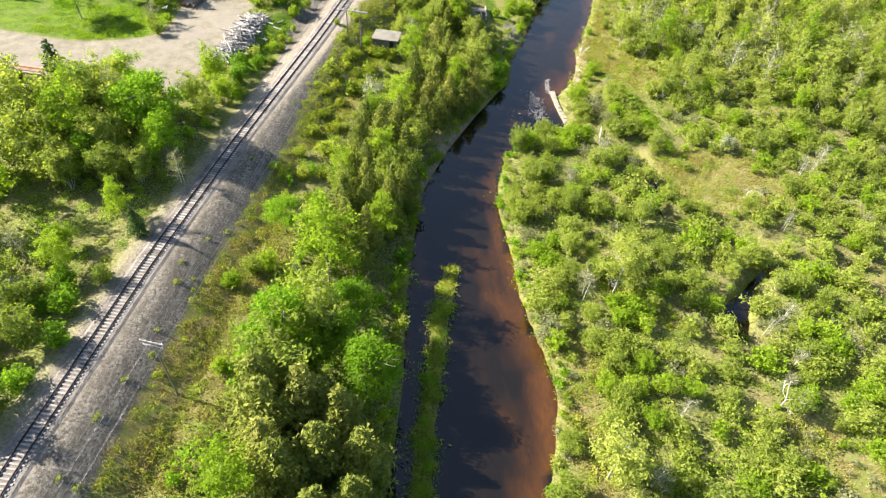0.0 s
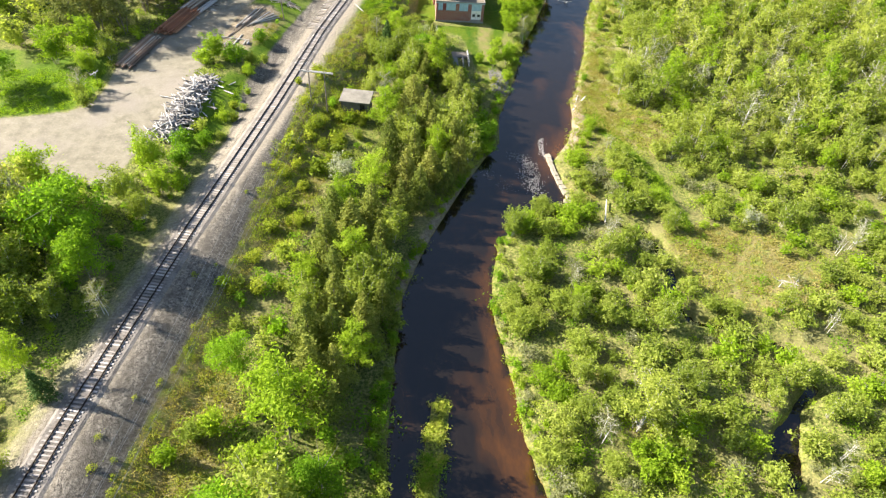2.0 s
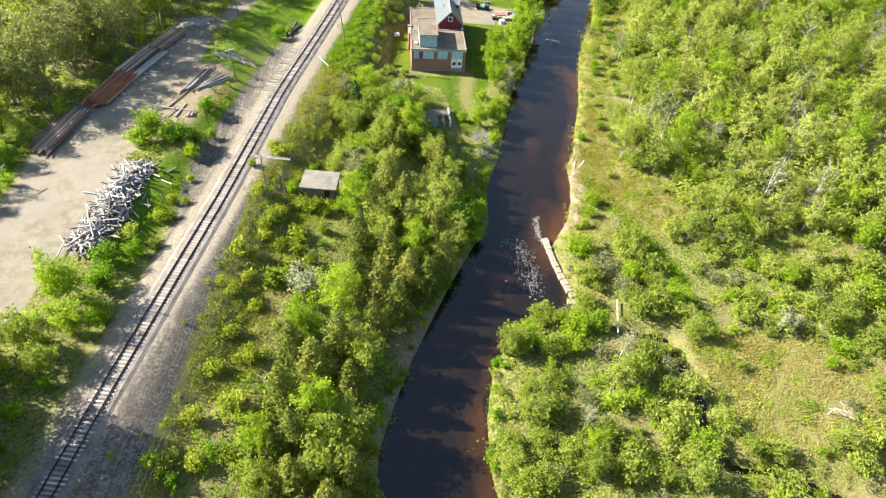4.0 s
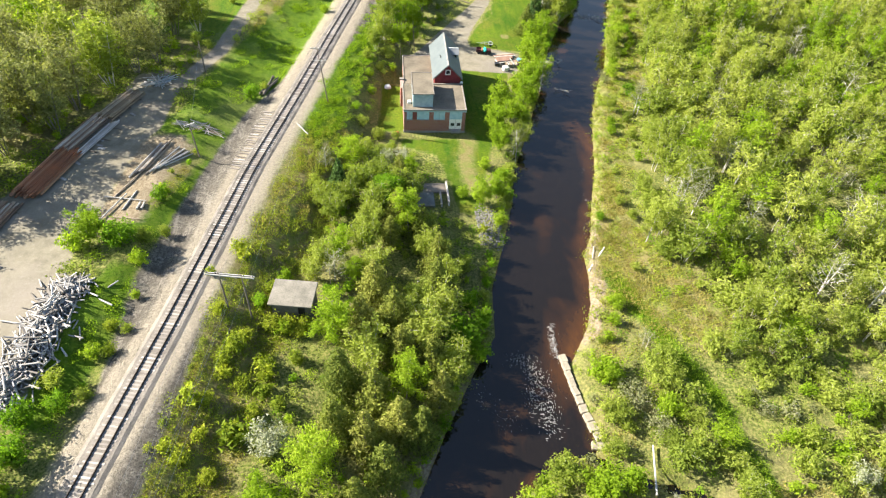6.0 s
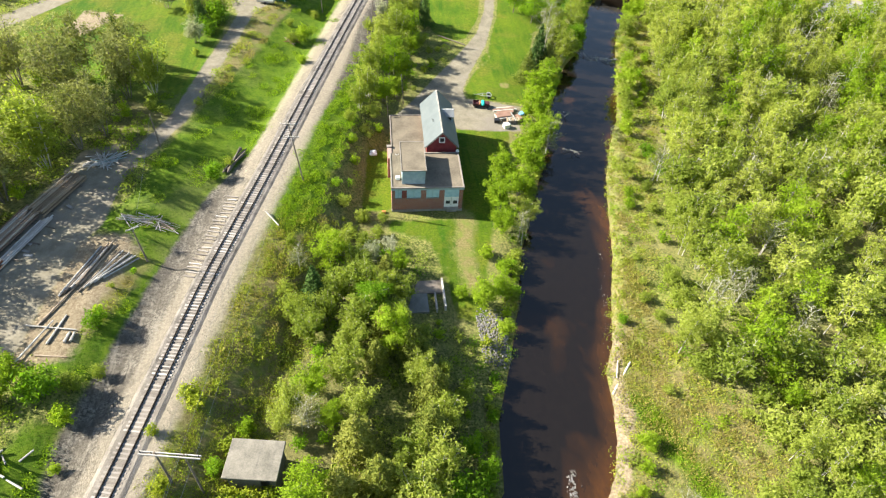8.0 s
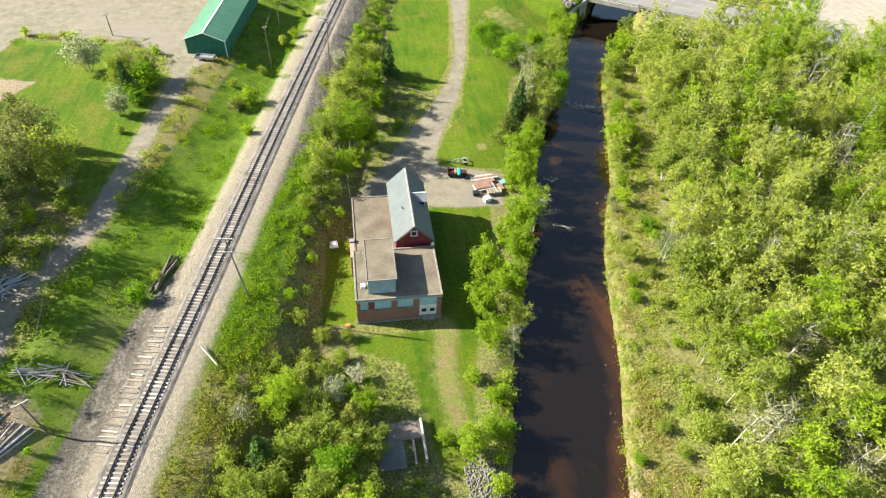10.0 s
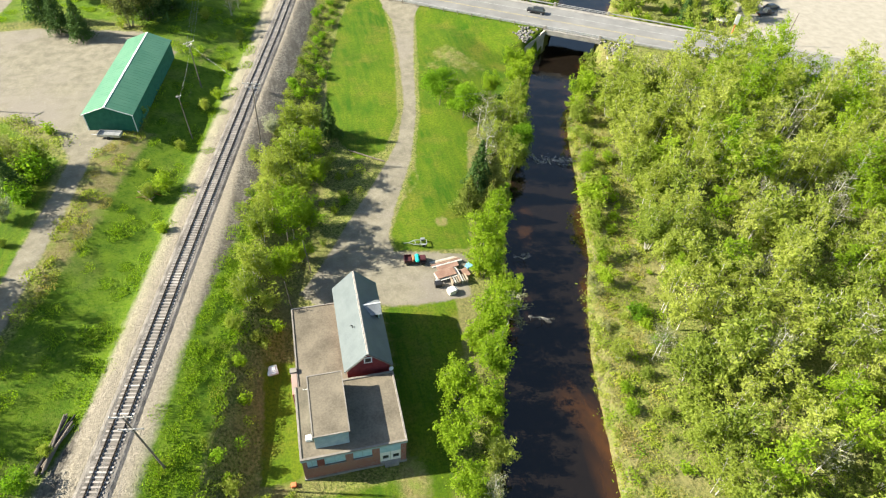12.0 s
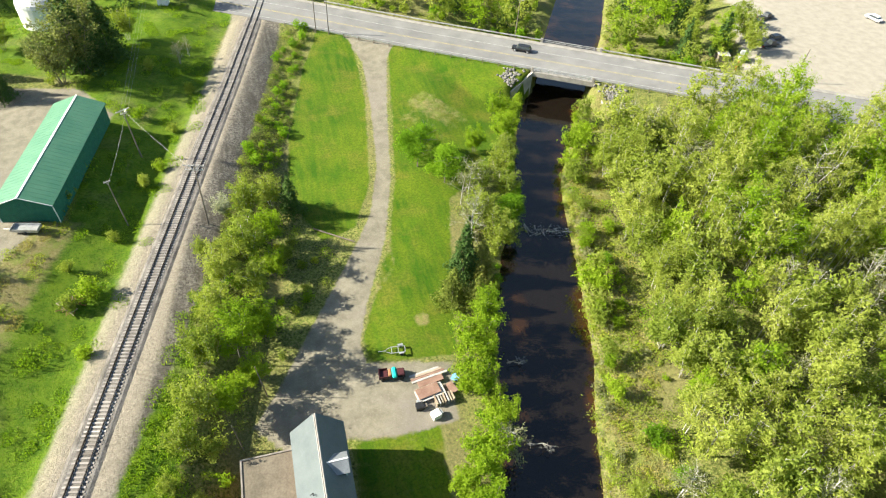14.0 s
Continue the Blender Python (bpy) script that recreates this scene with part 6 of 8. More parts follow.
poles_from("drift_branches", "grey drift branches caught on stones across the river", rows, (DEADWOOD, POLE_GREY), 11)
poles_from("fallen_log", "long pale log fallen across the creek", [(37.6, 107.0, 39.6, 113.9, 0.15, 0.5)], (DEADWOOD,), 1)
for i, (x, y, turn) in enumerate([(-45.2, 172.3, 60), (-44.3, 169.7, 80), (-44.9, 170.6, 70), (-46.9, 165.5, 50), (-47.9, 161.4, 60), (-50.4, 141.6, 100), (-41.6, 180, 50)]):
    tagged(share("offcut", PLANK, None, pose(x, y, gz(x, y) + 0.06, 0, 0, turn) @ Matrix.Diagonal((1.6, 0.45, 1.4, 1))), "short pale board on the gravel", "board", "offcuts in the yard")

# ---- hut, foundation, weir, rocks ----
hut = thing("concrete_hut", "small flat-roofed concrete hut in scrub beside the track", "hut", pose(-9.0, 136.6, 0, 0, 0, -8))
hz = gz(-9, 136.6) - 0.4
# wall tones set darker than concrete elsewhere, to paint in the front's shade
HUT_WALL = surface("hut_wall", (0.075, 0.072, 0.062), (0.15, 0.142, 0.122), 0.6, 7.0, 0.9)
for r in ((-2.75, -2.1, hz, -2.45, 2.1, 8.55), (2.45, -2.1, hz, 2.75, 2.1, 8.55), (-2.45, 1.8, hz, 2.45, 2.1, 8.55), (-2.45, -2.1, hz, 1.0, -1.8, 8.55), (2.0, -2.1, hz, 2.45, -1.8, 8.55)):
    part("wall", boxes(r), HUT_WALL, hut)
part("roof_slab", boxes((-3.15, -2.45, 8.552, 3.15, 2.45, 8.85), bevel=0.05), surface("hut_roof", (0.11, 0.105, 0.088), (0.215, 0.20, 0.168), 0.5, 5.0, 0.9), hut, "weathered concrete roof slab, streaked")
# near-black panel in the door gap, painted shade for the unlit inside
part("doorway", boxes((1.0, -1.95, hz, 2.0, -1.85, 8.1)), DARK, hut)
fnd = thing("old_foundation", "cracked concrete floor and low walls of a vanished shed", "foundation", pose(13.4, 165.2, gz(13.4, 165.2), 0, 0, 1))
part("floor_slab", boxes((-3.0, -3.2, -0.6, 0.4, 0.6, 0.22), bevel=0.03), surface("pale_slab", (0.11, 0.115, 0.11), (0.18, 0.182, 0.17), 0.5, 6.0, 0.85), fnd, "pale grey floor slab")
part("floor_slab", boxes((-3.0, 0.62, -0.6, 2.9, 3.3, 0.18), bevel=0.03), surface("brown_slab", (0.12, 0.105, 0.085), (0.21, 0.18, 0.15), 0.5, 6.0, 0.9), fnd, "stained brown floor slab")
part("low_wall", boxes((2.9, -2.6, -0.6, 3.2, 3.3, 0.65), bevel=0.03), POLE_GREY, fnd)
part("low_wall", boxes((1.5, -3.0, -0.6, 1.8, 0.5, 0.5), bevel=0.03), CONCRETE, fnd)
weir = thing("weir", "line of pale cut stone blocks at the river's edge", "weir")
rr = random.Random(12)
for i in range(10):
    t = i / 9
    x, y = 31.0 + 2.0 * t - 0.9 * math.sin(math.pi * t) * 0.4, 129.2 - 12.8 * t
    w, l, h = rr.uniform(0.45, 0.65), rr.uniform(0.62, 0.78), rr.uniform(0.35, 0.55)
    part("stone_block", boxes((-w, -l, -1.0, w, l, h - 0.1), bevel=0.09), STONE, weir, m=pose(x, y, 0.1, rr.uniform(-5, 5), rr.uniform(-4, 4), 9 + rr.uniform(-5, 5)))
part("stone_block", boxes((-1.25, -0.6, -0.9, 1.25, 0.6, 0.3), bevel=0.08), STONE, weir, m=pose(33.0, 114.9, 0.1, 3, -4, -12))


def rock_mesh(seed):
    r = np.random.default_rng(seed)
    bm = bmesh.new()
    bmesh.ops.create_icosphere(bm, subdivisions=1, radius=1.0)
    for v in bm.verts:
        v.co = Vector(v.co) * float(r.uniform(0.65, 1.15))
        v.co.z *= 0.65
    me = bpy.data.meshes.new("rock")
    bm.to_mesh(me)
    bm.free()
    return me


ROCK_GREY = surface("rock_grey", (0.085, 0.082, 0.078), (0.20, 0.193, 0.18), 0.8, 8.0, 0.9)
rocks = [rock_mesh(i) for i in range(5)]


def rock_field(name, label, n, place, size, mat):
    cos, fs, base = [], [], 0
    r = np.random.default_rng(len(label))
    tri = [(np.array([v.co[:] for v in m.vertices]), np.array([p.vertices[:] for p in m.polygons])) for m in rocks]
    for i in range(n):
        x, y = place(r)
        co, f = tri[i % 5]
        a = r.uniform(0, 6.28)
        rot = np.array(((math.cos(a), -math.sin(a), 0), (math.sin(a), math.cos(a), 0), (0, 0, 1)))
        cos.append((co * size * r.uniform(0.5, 1.5, 3)) @ rot.T + np.array((x, y, max(gz(x, y), -0.25) + 0.03)))
        fs.append(f + base)
        base += len(co)
    me = quick_mesh(name, np.concatenate(cos), np.concatenate(fs), mat)
    return tagged(new(name, me), label, "rocks", kind="stuff")


rock_field("rock_bank", "grey quarried rocks dumped on the river bank", 620, lambda r: (23.6 + (r.uniform() - 0.5) * 4.6, 157.4 + (r.uniform() - 0.5) * 9.0 + r.normal() * 0.6), 0.19, ROCK_GREY)
rock_field("riprap", "grey broken rock below the bridge's wing walls", 200, lambda r: tuple(road_point(float(r.choice((-4.0, 19.5)) + r.normal() * 1.6), float(-10.0 + r.normal() * 1.3)))[:2], 0.42, ROCK_GREY)
rock_field("bank_stones", "small pale stones along the water's edge", 180, lambda r: (lambda y: (float(right_x(y)) + r.normal() * 0.5 - 0.1, y))(r.uniform(118, 250)), 0.13, ROCK_GREY)

# broken water at the riffles
FOAM = surface("foam", (0.22, 0.225, 0.23), (0.46, 0.465, 0.47), 3.0, 20.0, 0.5)


def foam(name, n, place, size, seed):
    r = np.random.default_rng(seed)
    cos, fs = [], []
    for i in range(n):
        x, y, a = place(r)
        k = 6
        ang = np.sort(r.uniform(0, 6.28, k))
        rad = size * r.uniform(0.3, 1.0) * r.uniform(0.5, 1.0, k)
        p = np.stack((rad * np.cos(ang) * 0.22, rad * np.sin(ang) * 2.2), -1)
        q = np.stack((p[:, 0] * math.cos(a) - p[:, 1] * math.sin(a) + x, p[:, 0] * math.sin(a) + p[:, 1] * math.cos(a) + y, np.full(k, -0.1) + 0.03 * r.uniform(0, 1, k)), -1)
        cos.append(np.concatenate((q, [[x, y, -0.02]])))
        j = np.arange(k)
        fs.append(np.stack((j, (j + 1) % k, np.full(k, k)), -1) + i * (k + 1))
    me = quick_mesh(name, np.concatenate(cos), np.concatenate(fs), FOAM)
    return tagged(new(name, me), "white broken water over shallow stones", "foam", kind="stuff")


RIFFLE = [(30.6, 136.0), (30.0, 132.5), (30.3, 129.2)], [(23.2, 130.4), (25.0, 128.8), (26.6, 126.6), (25.8, 124.2), (25.2, 122.4), (26.2, 120.4), (26.9, 117.0)], [(16.8, 124.8), (19.2, 121.6), (21.4, 118.4)], [(26.4, 127.6), (27.4, 124.0), (27.8, 120.5)], [(45.5, 176), (44.4, 168), (40.5, 150)], [(60.8, 246.9), (64.0, 246.2), (69.4, 243.9)]


def along(line, spread, heading, jitter):
    """A random place near a polyline, and the way that the broken water streams there."""
    pts = np.array(line)
    cut = np.concatenate(([0.0], np.cumsum(np.hypot(*np.diff(pts, axis=0).T))))

    def place(r):
        # bunched into crests
        d = cut[-1] * ((math.floor(r.uniform() * 14) + 0.5 + 0.25 * r.normal()) / 14)
        return float(np.interp(d, cut, pts[:, 0])) + r.normal() * spread, float(np.interp(d, cut, pts[:, 1])) + r.normal() * spread, heading + r.normal() * jitter
    return place


for k, (line, n, wide, size, heading) in enumerate(zip(RIFFLE, (230, 520, 90, 160, 110, 230), (0.34, 0.85, 0.9, 0.7, 0.5, 0.8), (0.15, 0.13, 0.10, 0.11, 0.08, 0.13), (0.3, 0.5, 0.9, 0.3, -0.3, 0.6))):
    foam("white_water", n, along(line, wide, heading, 0.45), size, k + 1)

# ---- vehicles ----
TYRE = surface("tyre", (0.02, 0.02, 0.02), (0.04, 0.04, 0.04), 2, 9, 0.8)


def car(x, y, turn, paint, label, length=4.6, cab=(0.22, 0.80), name="car", high=1.5, bed=False):
    ob = thing(name, label, "car", pose(x, y, gz(x, y) if abs(road_us(x, y)[1]) > 8 else float(road_z(road_us(x, y)[0])) + 0.04, 0, 0, turn))
    w, l = 0.9, length / 2
    bm = boxes((-w, -l, 0.35, w, l, 0.92), bevel=0.12)
    part("body", bm, paint, ob)
    a, b = -l + length * cab[0], -l + length * cab[1]
    bm = bmesh.new()
    lo = [bm.verts.new(p) for p in ((-w + 0.05, a, 0.9), (w - 0.05, a, 0.9), (w - 0.05, b, 0.9), (-w + 0.05, b, 0.9))]
    hi = [bm.verts.new(p) for p in ((-w + 0.2, a + 0.35, high - 0.06), (w - 0.2, a + 0.35, high - 0.06), (w - 0.2, b - 0.55, high - 0.06), (-w + 0.2, b - 0.55, high - 0.06))]
    for i in range(4):
        bm.faces.new((lo[i], lo[(i + 1) % 4], hi[(i + 1) % 4], hi[i]))
    bm.faces.new(hi)
    cabin = part("cabin_glass", bm, GLASS, ob)
    part("roof", boxes((-w + 0.2, a + 0.36, high - 0.06, w - 0.2, b - 0.56, high), bevel=0.025), paint, cabin)
    if bed:
        part("load_bed", boxes((-w + 0.1, -l + 0.1, 0.9, w - 0.1, a - 0.05, 0.94)), DARK, ob)
    for sx in (-1, 1):
        for yy in (-l + 0.85, l - 0.85):
            bm = bmesh.new()
            tube(bm, (sx * (w - 0.16), yy, 0.33), (sx * (w + 0.02), yy, 0.33), 0.33, 0.33, 12)
            wheel = part("wheel", bm, TYRE, ob)
            bm = bmesh.new()
            tube(bm, (sx * (w + 0.02), yy, 0.33), (sx * (w + 0.04), yy, 0.33), 0.2, 0.18, 10)
            part("rim", bm, GALV, wheel)
        part("headlight", boxes((sx * 0.68 - 0.16, l - 0.04, 0.6, sx * 0.68 + 0.16, l + 0.012, 0.76)), WHITE, ob)
        part("tail_light", boxes((sx * 0.7 - 0.12, -l - 0.012, 0.62, sx * 0.7 + 0.12, -l + 0.04, 0.8)), surface("red_lamp", (0.3, 0.01, 0.01), (0.4, 0.02, 0.02), 1, 4, 0.3), ob)
    return ob


def paint(name, c, metal=0.2):
    return surface(name, c, tuple(min(1, v * 1.15) for v in c), 1.0, 3.0, 0.28, metal, 0.02, 0.003, 0.6)


BLACK, NAVY, TEAL, WHITE_CAR, SLATE = paint("car_black", (0.02, 0.02, 0.022)), paint("car_navy", (0.025, 0.03, 0.05)), paint("car_grey_blue", (0.12, 0.17, 0.20)), paint("car_white", (0.7, 0.7, 0.7), 0.0), paint("car_slate", (0.04, 0.05, 0.065))
car(81.6, 300.9, 59, BLACK, "black estate car driving along the road", 4.8, (0.04, 0.78))
G = "cars in the gravel car park"
for x, y, turn, m, label, k in ((156.5, 305.6, -78, BLACK, "black pickup truck parked on pale gravel", True), (151.6, 302.9, -80, TEAL, "grey-blue saloon car parked on pale gravel", False), (146, 297.6, -80, NAVY, "dark blue car parked in tree shade", False),
                                (151.2, 294.2, -82, SLATE, "dark grey car parked on pale gravel", False), (147.0, 291.2, -84, BLACK, "black pickup truck parked beside a dark car", True), (188.4, 299.2, 12, WHITE_CAR, "white van parked far across the gravel", False)):
    tagged(car(x, y, turn, m, label, 5.4 if k else 4.6, (0.42, 0.8) if k else (0.12, 0.8), "pickup_truck" if k else "car", 1.75 if k else 1.48, k), group=G)
sign = thing("sign_post", "tall white board on a red-orange post beside the car park", "sign", pose(131.6, 283.2, gz(131.6, 283.2), 0, 0, -20))
part("post", boxes((-0.12, -0.12, 0, 0.12, 0.12, 2.6)), surface("orange_red", (0.5, 0.1, 0.03), (0.6, 0.16, 0.05), 1, 9), sign)
part("board", boxes((-0.55, -0.1, 2.6, 0.55, 0.1, 5.2), bevel=0.04), WHITE, sign)
kiosk = thing("small_shed", "small grey shed with a pale roof under trees", "shed", pose(133, 290.6, gz(133, 290.6), 0, 0, -20))
part("wall", boxes((-1.3, -1.3, 0, 1.3, 1.3, 2.2)), POLE, kiosk)
part("roof", boxes((-1.5, -1.5, 2.2, 1.5, 1.5, 2.35), bevel=0.03), POLE_GREY, kiosk)

# by the barn: trailer, farm truck, lumber
trailer = thing("boat_trailer", "empty galvanised trailer on the lawn", "trailer", pose(31.9, 224.4, gz(31.9, 224.4), 0, 0, 84))
for sx in (-0.55, 0.55):
    part("side_bar", boxes((sx - 0.05, -1.6, 0.45, sx + 0.05, 0.5, 0.57)), GALV, trailer)
    bm = bmesh.new()
    tube(bm, (sx * 1.35 - 0.09, -1.0, 0.3), (sx * 1.35 + 0.09, -1.0, 0.3), 0.3, 0.3, 12)
    part("wheel", bm, TYRE, trailer)
    part("mudguard", boxes((sx * 1.35 - 0.15, -1.4, 0.62, sx * 1.35 + 0.15, -0.6, 0.68)), GALV, trailer)
    bm = bmesh.new()
    tube(bm, (sx, 0.5, 0.51), (0, 1.6, 0.51), 0.05, 0.05, 4)
    part("tongue_bar", bm, GALV, trailer)
for yy in (-1.6, -0.6, 0.4):
    part("cross_bar", boxes((-0.55, yy - 0.05, 0.45, 0.55, yy + 0.05, 0.55)), GALV, trailer)
bm = bmesh.new()
tube(bm, (0, 1.6, 0.51), (0, 2.4, 0.51), 0.06, 0.05, 6)
part("coupling", bm, GALV, trailer)
truck = thing("farm_truck", "old dark red farm truck with a teal tarpaulin", "truck", pose(30.6, 220.4, gz(30.6, 220.4), 0, 0, 84))
MAROON = surface("maroon_paint", (0.035, 0.012, 0.014), (0.075, 0.022, 0.025), 1.5, 9.0, 0.5)
part("chassis", boxes((-0.7, -1.9, 0.4, 0.7, 1.9, 0.62)), DARK, truck)
part("hood", boxes((-0.6, -1.85, 0.62, 0.6, -0.75, 1.1), bevel=0.12), MAROON, truck)
part("load_box", boxes((-0.75, 0.6, 0.62, 0.75, 1.85, 0.75), (-0.75, 0.6, 0.75, -0.68, 1.85, 1.15), (0.68, 0.6, 0.75, 0.75, 1.85, 1.15), (-0.68, 1.78, 0.75, 0.68, 1.85, 1.15)), MAROON, truck)
part("seat", boxes((-0.55, 0.05, 0.62, 0.55, 0.5, 1.15), bevel=0.08), LOG_BROWN, truck)
part("tarpaulin", boxes((-0.95, -0.72, 0.6, 0.85, 0.0, 1.3), bevel=0.22), surface("teal_tarp", (0.0, 0.30, 0.27), (0.02, 0.42, 0.37), 2.0, 9.0, 0.5), truck, "bright teal tarpaulin")
for sx in (-0.72, 0.72):
    for yy in (-1.35, 1.25):
        bm = bmesh.new()
        tube(bm, (sx - 0.11, yy, 0.34), (sx + 0.11, yy, 0.34), 0.34, 0.34, 12)
        part("wheel", bm, TYRE, truck)
RUST = surface("rusty_sheet", (0.15, 0.085, 0.062), (0.25, 0.16, 0.125), 0.9, 8.0, 0.8)
rr = random.Random(31)


def stack_of(name, label, cx, cy, turn, rows, mats):
    ob = thing(name, label, "stack", pose(cx, cy, gz(cx, cy), 0, 0, turn))
    for i, (x0, y0, z0, x1, y1, z1) in enumerate(rows):
        part("board", boxes((x0, y0, z0, x1, y1, z1)), mats[i % len(mats)], ob)
    return ob


stack_of("sheet_stack", "stacked rusty red sheets and pale boards", 36.1, 218.6, 8, [(-2.9, 0.3 + 0.35 * i, 0.0 + 0.04 * i, 2.6 - 0.3 * i, 0.62 + 0.35 * i, 0.35 + 0.05 * (i % 3)) for i in range(4)] + [(-2.2, -0.7, 0, 1.6, 0.2, 0.4)], (POLE_GREY, RUST, LOG_TAN, POLE_GREY, RUST))
stack_of("lumber_stack", "untidy stack of old lumber and metal", 35.4, 216.4, 10, [(rr.uniform(-2.4, -0.6), rr.uniform(-1, 0.8), 0.12 * i, rr.uniform(0.4, 2.0), rr.uniform(0.9, 1.2), 0.12 * i + 0.1) for i in range(7)], (POLE_GREY, LOG_TAN, RUST, POLE))
stack_of("pallet_stack", "wooden pallets leaning in a row", 36.9, 215.1, 6, [(-1.3 + 0.42 * i, -0.75, 0.0, -1.1 + 0.42 * i, 0.75, 0.9 - 0.08 * (i % 3)) for i in range(7)], (LOG_TAN, POLE_GREY, STONE))
stack_of("rust_panel", "flat rusty red panel leaning on lumber", 38.3, 216.6, 20, [(-0.8, -0.9, 0.3, 0.8, 0.9, 0.4), (-0.8, -0.9, 0, -0.7, 0.9, 0.3)], (RUST, POLE))
stack_of("engine_block", "dark machine parts on the gravel", 33.3, 214.6, 0, [(-0.6, -0.5, 0, 0.5, 0.5, 0.7), (-0.3, 0.5, 0, 0.3, 1.0, 0.45), (0.5, -0.3, 0.1, 1.0, 0.2, 0.5)], (DARK, GALV, POLE))
stack_of("water_tank", "white plastic tank on its side", 35.2, 212.9, 15, [(-0.7, -0.55, 0, 0.5, 0.55, 0.9), (0.5, -0.35, 0.1, 0.9, 0.35, 0.7)], (WHITE, GALV))
stack_of("blue_tarp", "small heap of blue sheeting at the lawn's edge", 39.6, 218.3, 30, [(-0.6, -0.4, 0, 0.6, 0.4, 0.3), (-0.2, -0.6, 0, 0.4, 0.5, 0.4)], (surface("blue_sheeting", (0.10, 0.25, 0.45), (0.2, 0.4, 0.6), 2, 9, 0.5),))
bt = thing("utility_trailer", "low grey open-topped trailer before the shed", "trailer", pose(-18.6, 254.4, gz(-18.6, 254.4), 0, 0, -14))
for r in ((-2.0, -0.8, 0.45, 2.0, 0.8, 0.52), (-2.0, -0.8, 0.52, 2.0, -0.74, 0.95), (-2.0, 0.74, 0.52, 2.0, 0.8, 0.95), (-2.0, -0.74, 0.52, -1.94, 0.74, 0.95), (1.94, -0.74, 0.52, 2.0, 0.74, 0.95)):
    part("panel", boxes(r), GALV, bt)
for sy in (-0.9, 0.9):
    bm = bmesh.new()
    tube(bm, (0, sy - 0.09, 0.32), (0, sy + 0.09, 0.32), 0.32, 0.32, 12)
    part("wheel", bm, TYRE, bt)
bm = bmesh.new()
tube(bm, (-2.0, 0, 0.45), (-3.4, 0, 0.4), 0.05, 0.05, 5)
part("tow_bar", bm, GALV, bt)

# white storage tank and a small white cabin beyond the shed
tank = thing("storage_tank", "big white domed storage tank beyond the trees", "tank", pose(-26.2, 329.9, gz(-26.2, 329.9)))
bm = bmesh.new()
tube(bm, (0, 0, -0.3), (0, 0, 5.0), 5.2, 5.2, 32)
part("shell", bm, WHITE, tank)
bm = bmesh.new()
rings = []
for i in range(5):
    q = i / 5 * math.pi / 2
    rings.append([bm.verts.new((5.25 * math.cos(q) * math.cos(a), 5.25 * math.cos(q) * math.sin(a), 5.0 + 2.4 * math.sin(q))) for a in (2 * math.pi * j / 32 for j in range(32))])
tip = bm.verts.new((0, 0, 7.4))
for r, q in zip(rings, rings[1:]):
    for j in range(32):
        bm.faces.new((r[j], r[(j + 1) % 32], q[(j + 1) % 32], q[j]))
for j in range(32):
    bm.faces.new((rings[-1][j], rings[-1][(j + 1) % 32], tip))
part("dome", bm, GALV, tank, "ribbed pale metal dome")
cabin = thing("white_cabin", "small white cabin on the grass", "cabin", pose(-1.0, 335.5, gz(-1.0, 335.5), 0, 0, -12))
part("wall", boxes((-1.2, -1.0, 0, 1.2, 1.0, 2.1)), WHITE, cabin)
part("roof", boxes((-1.4, -1.2, 2.1, 1.4, 1.2, 2.25), bevel=0.03), TAR_EDGE, cabin)

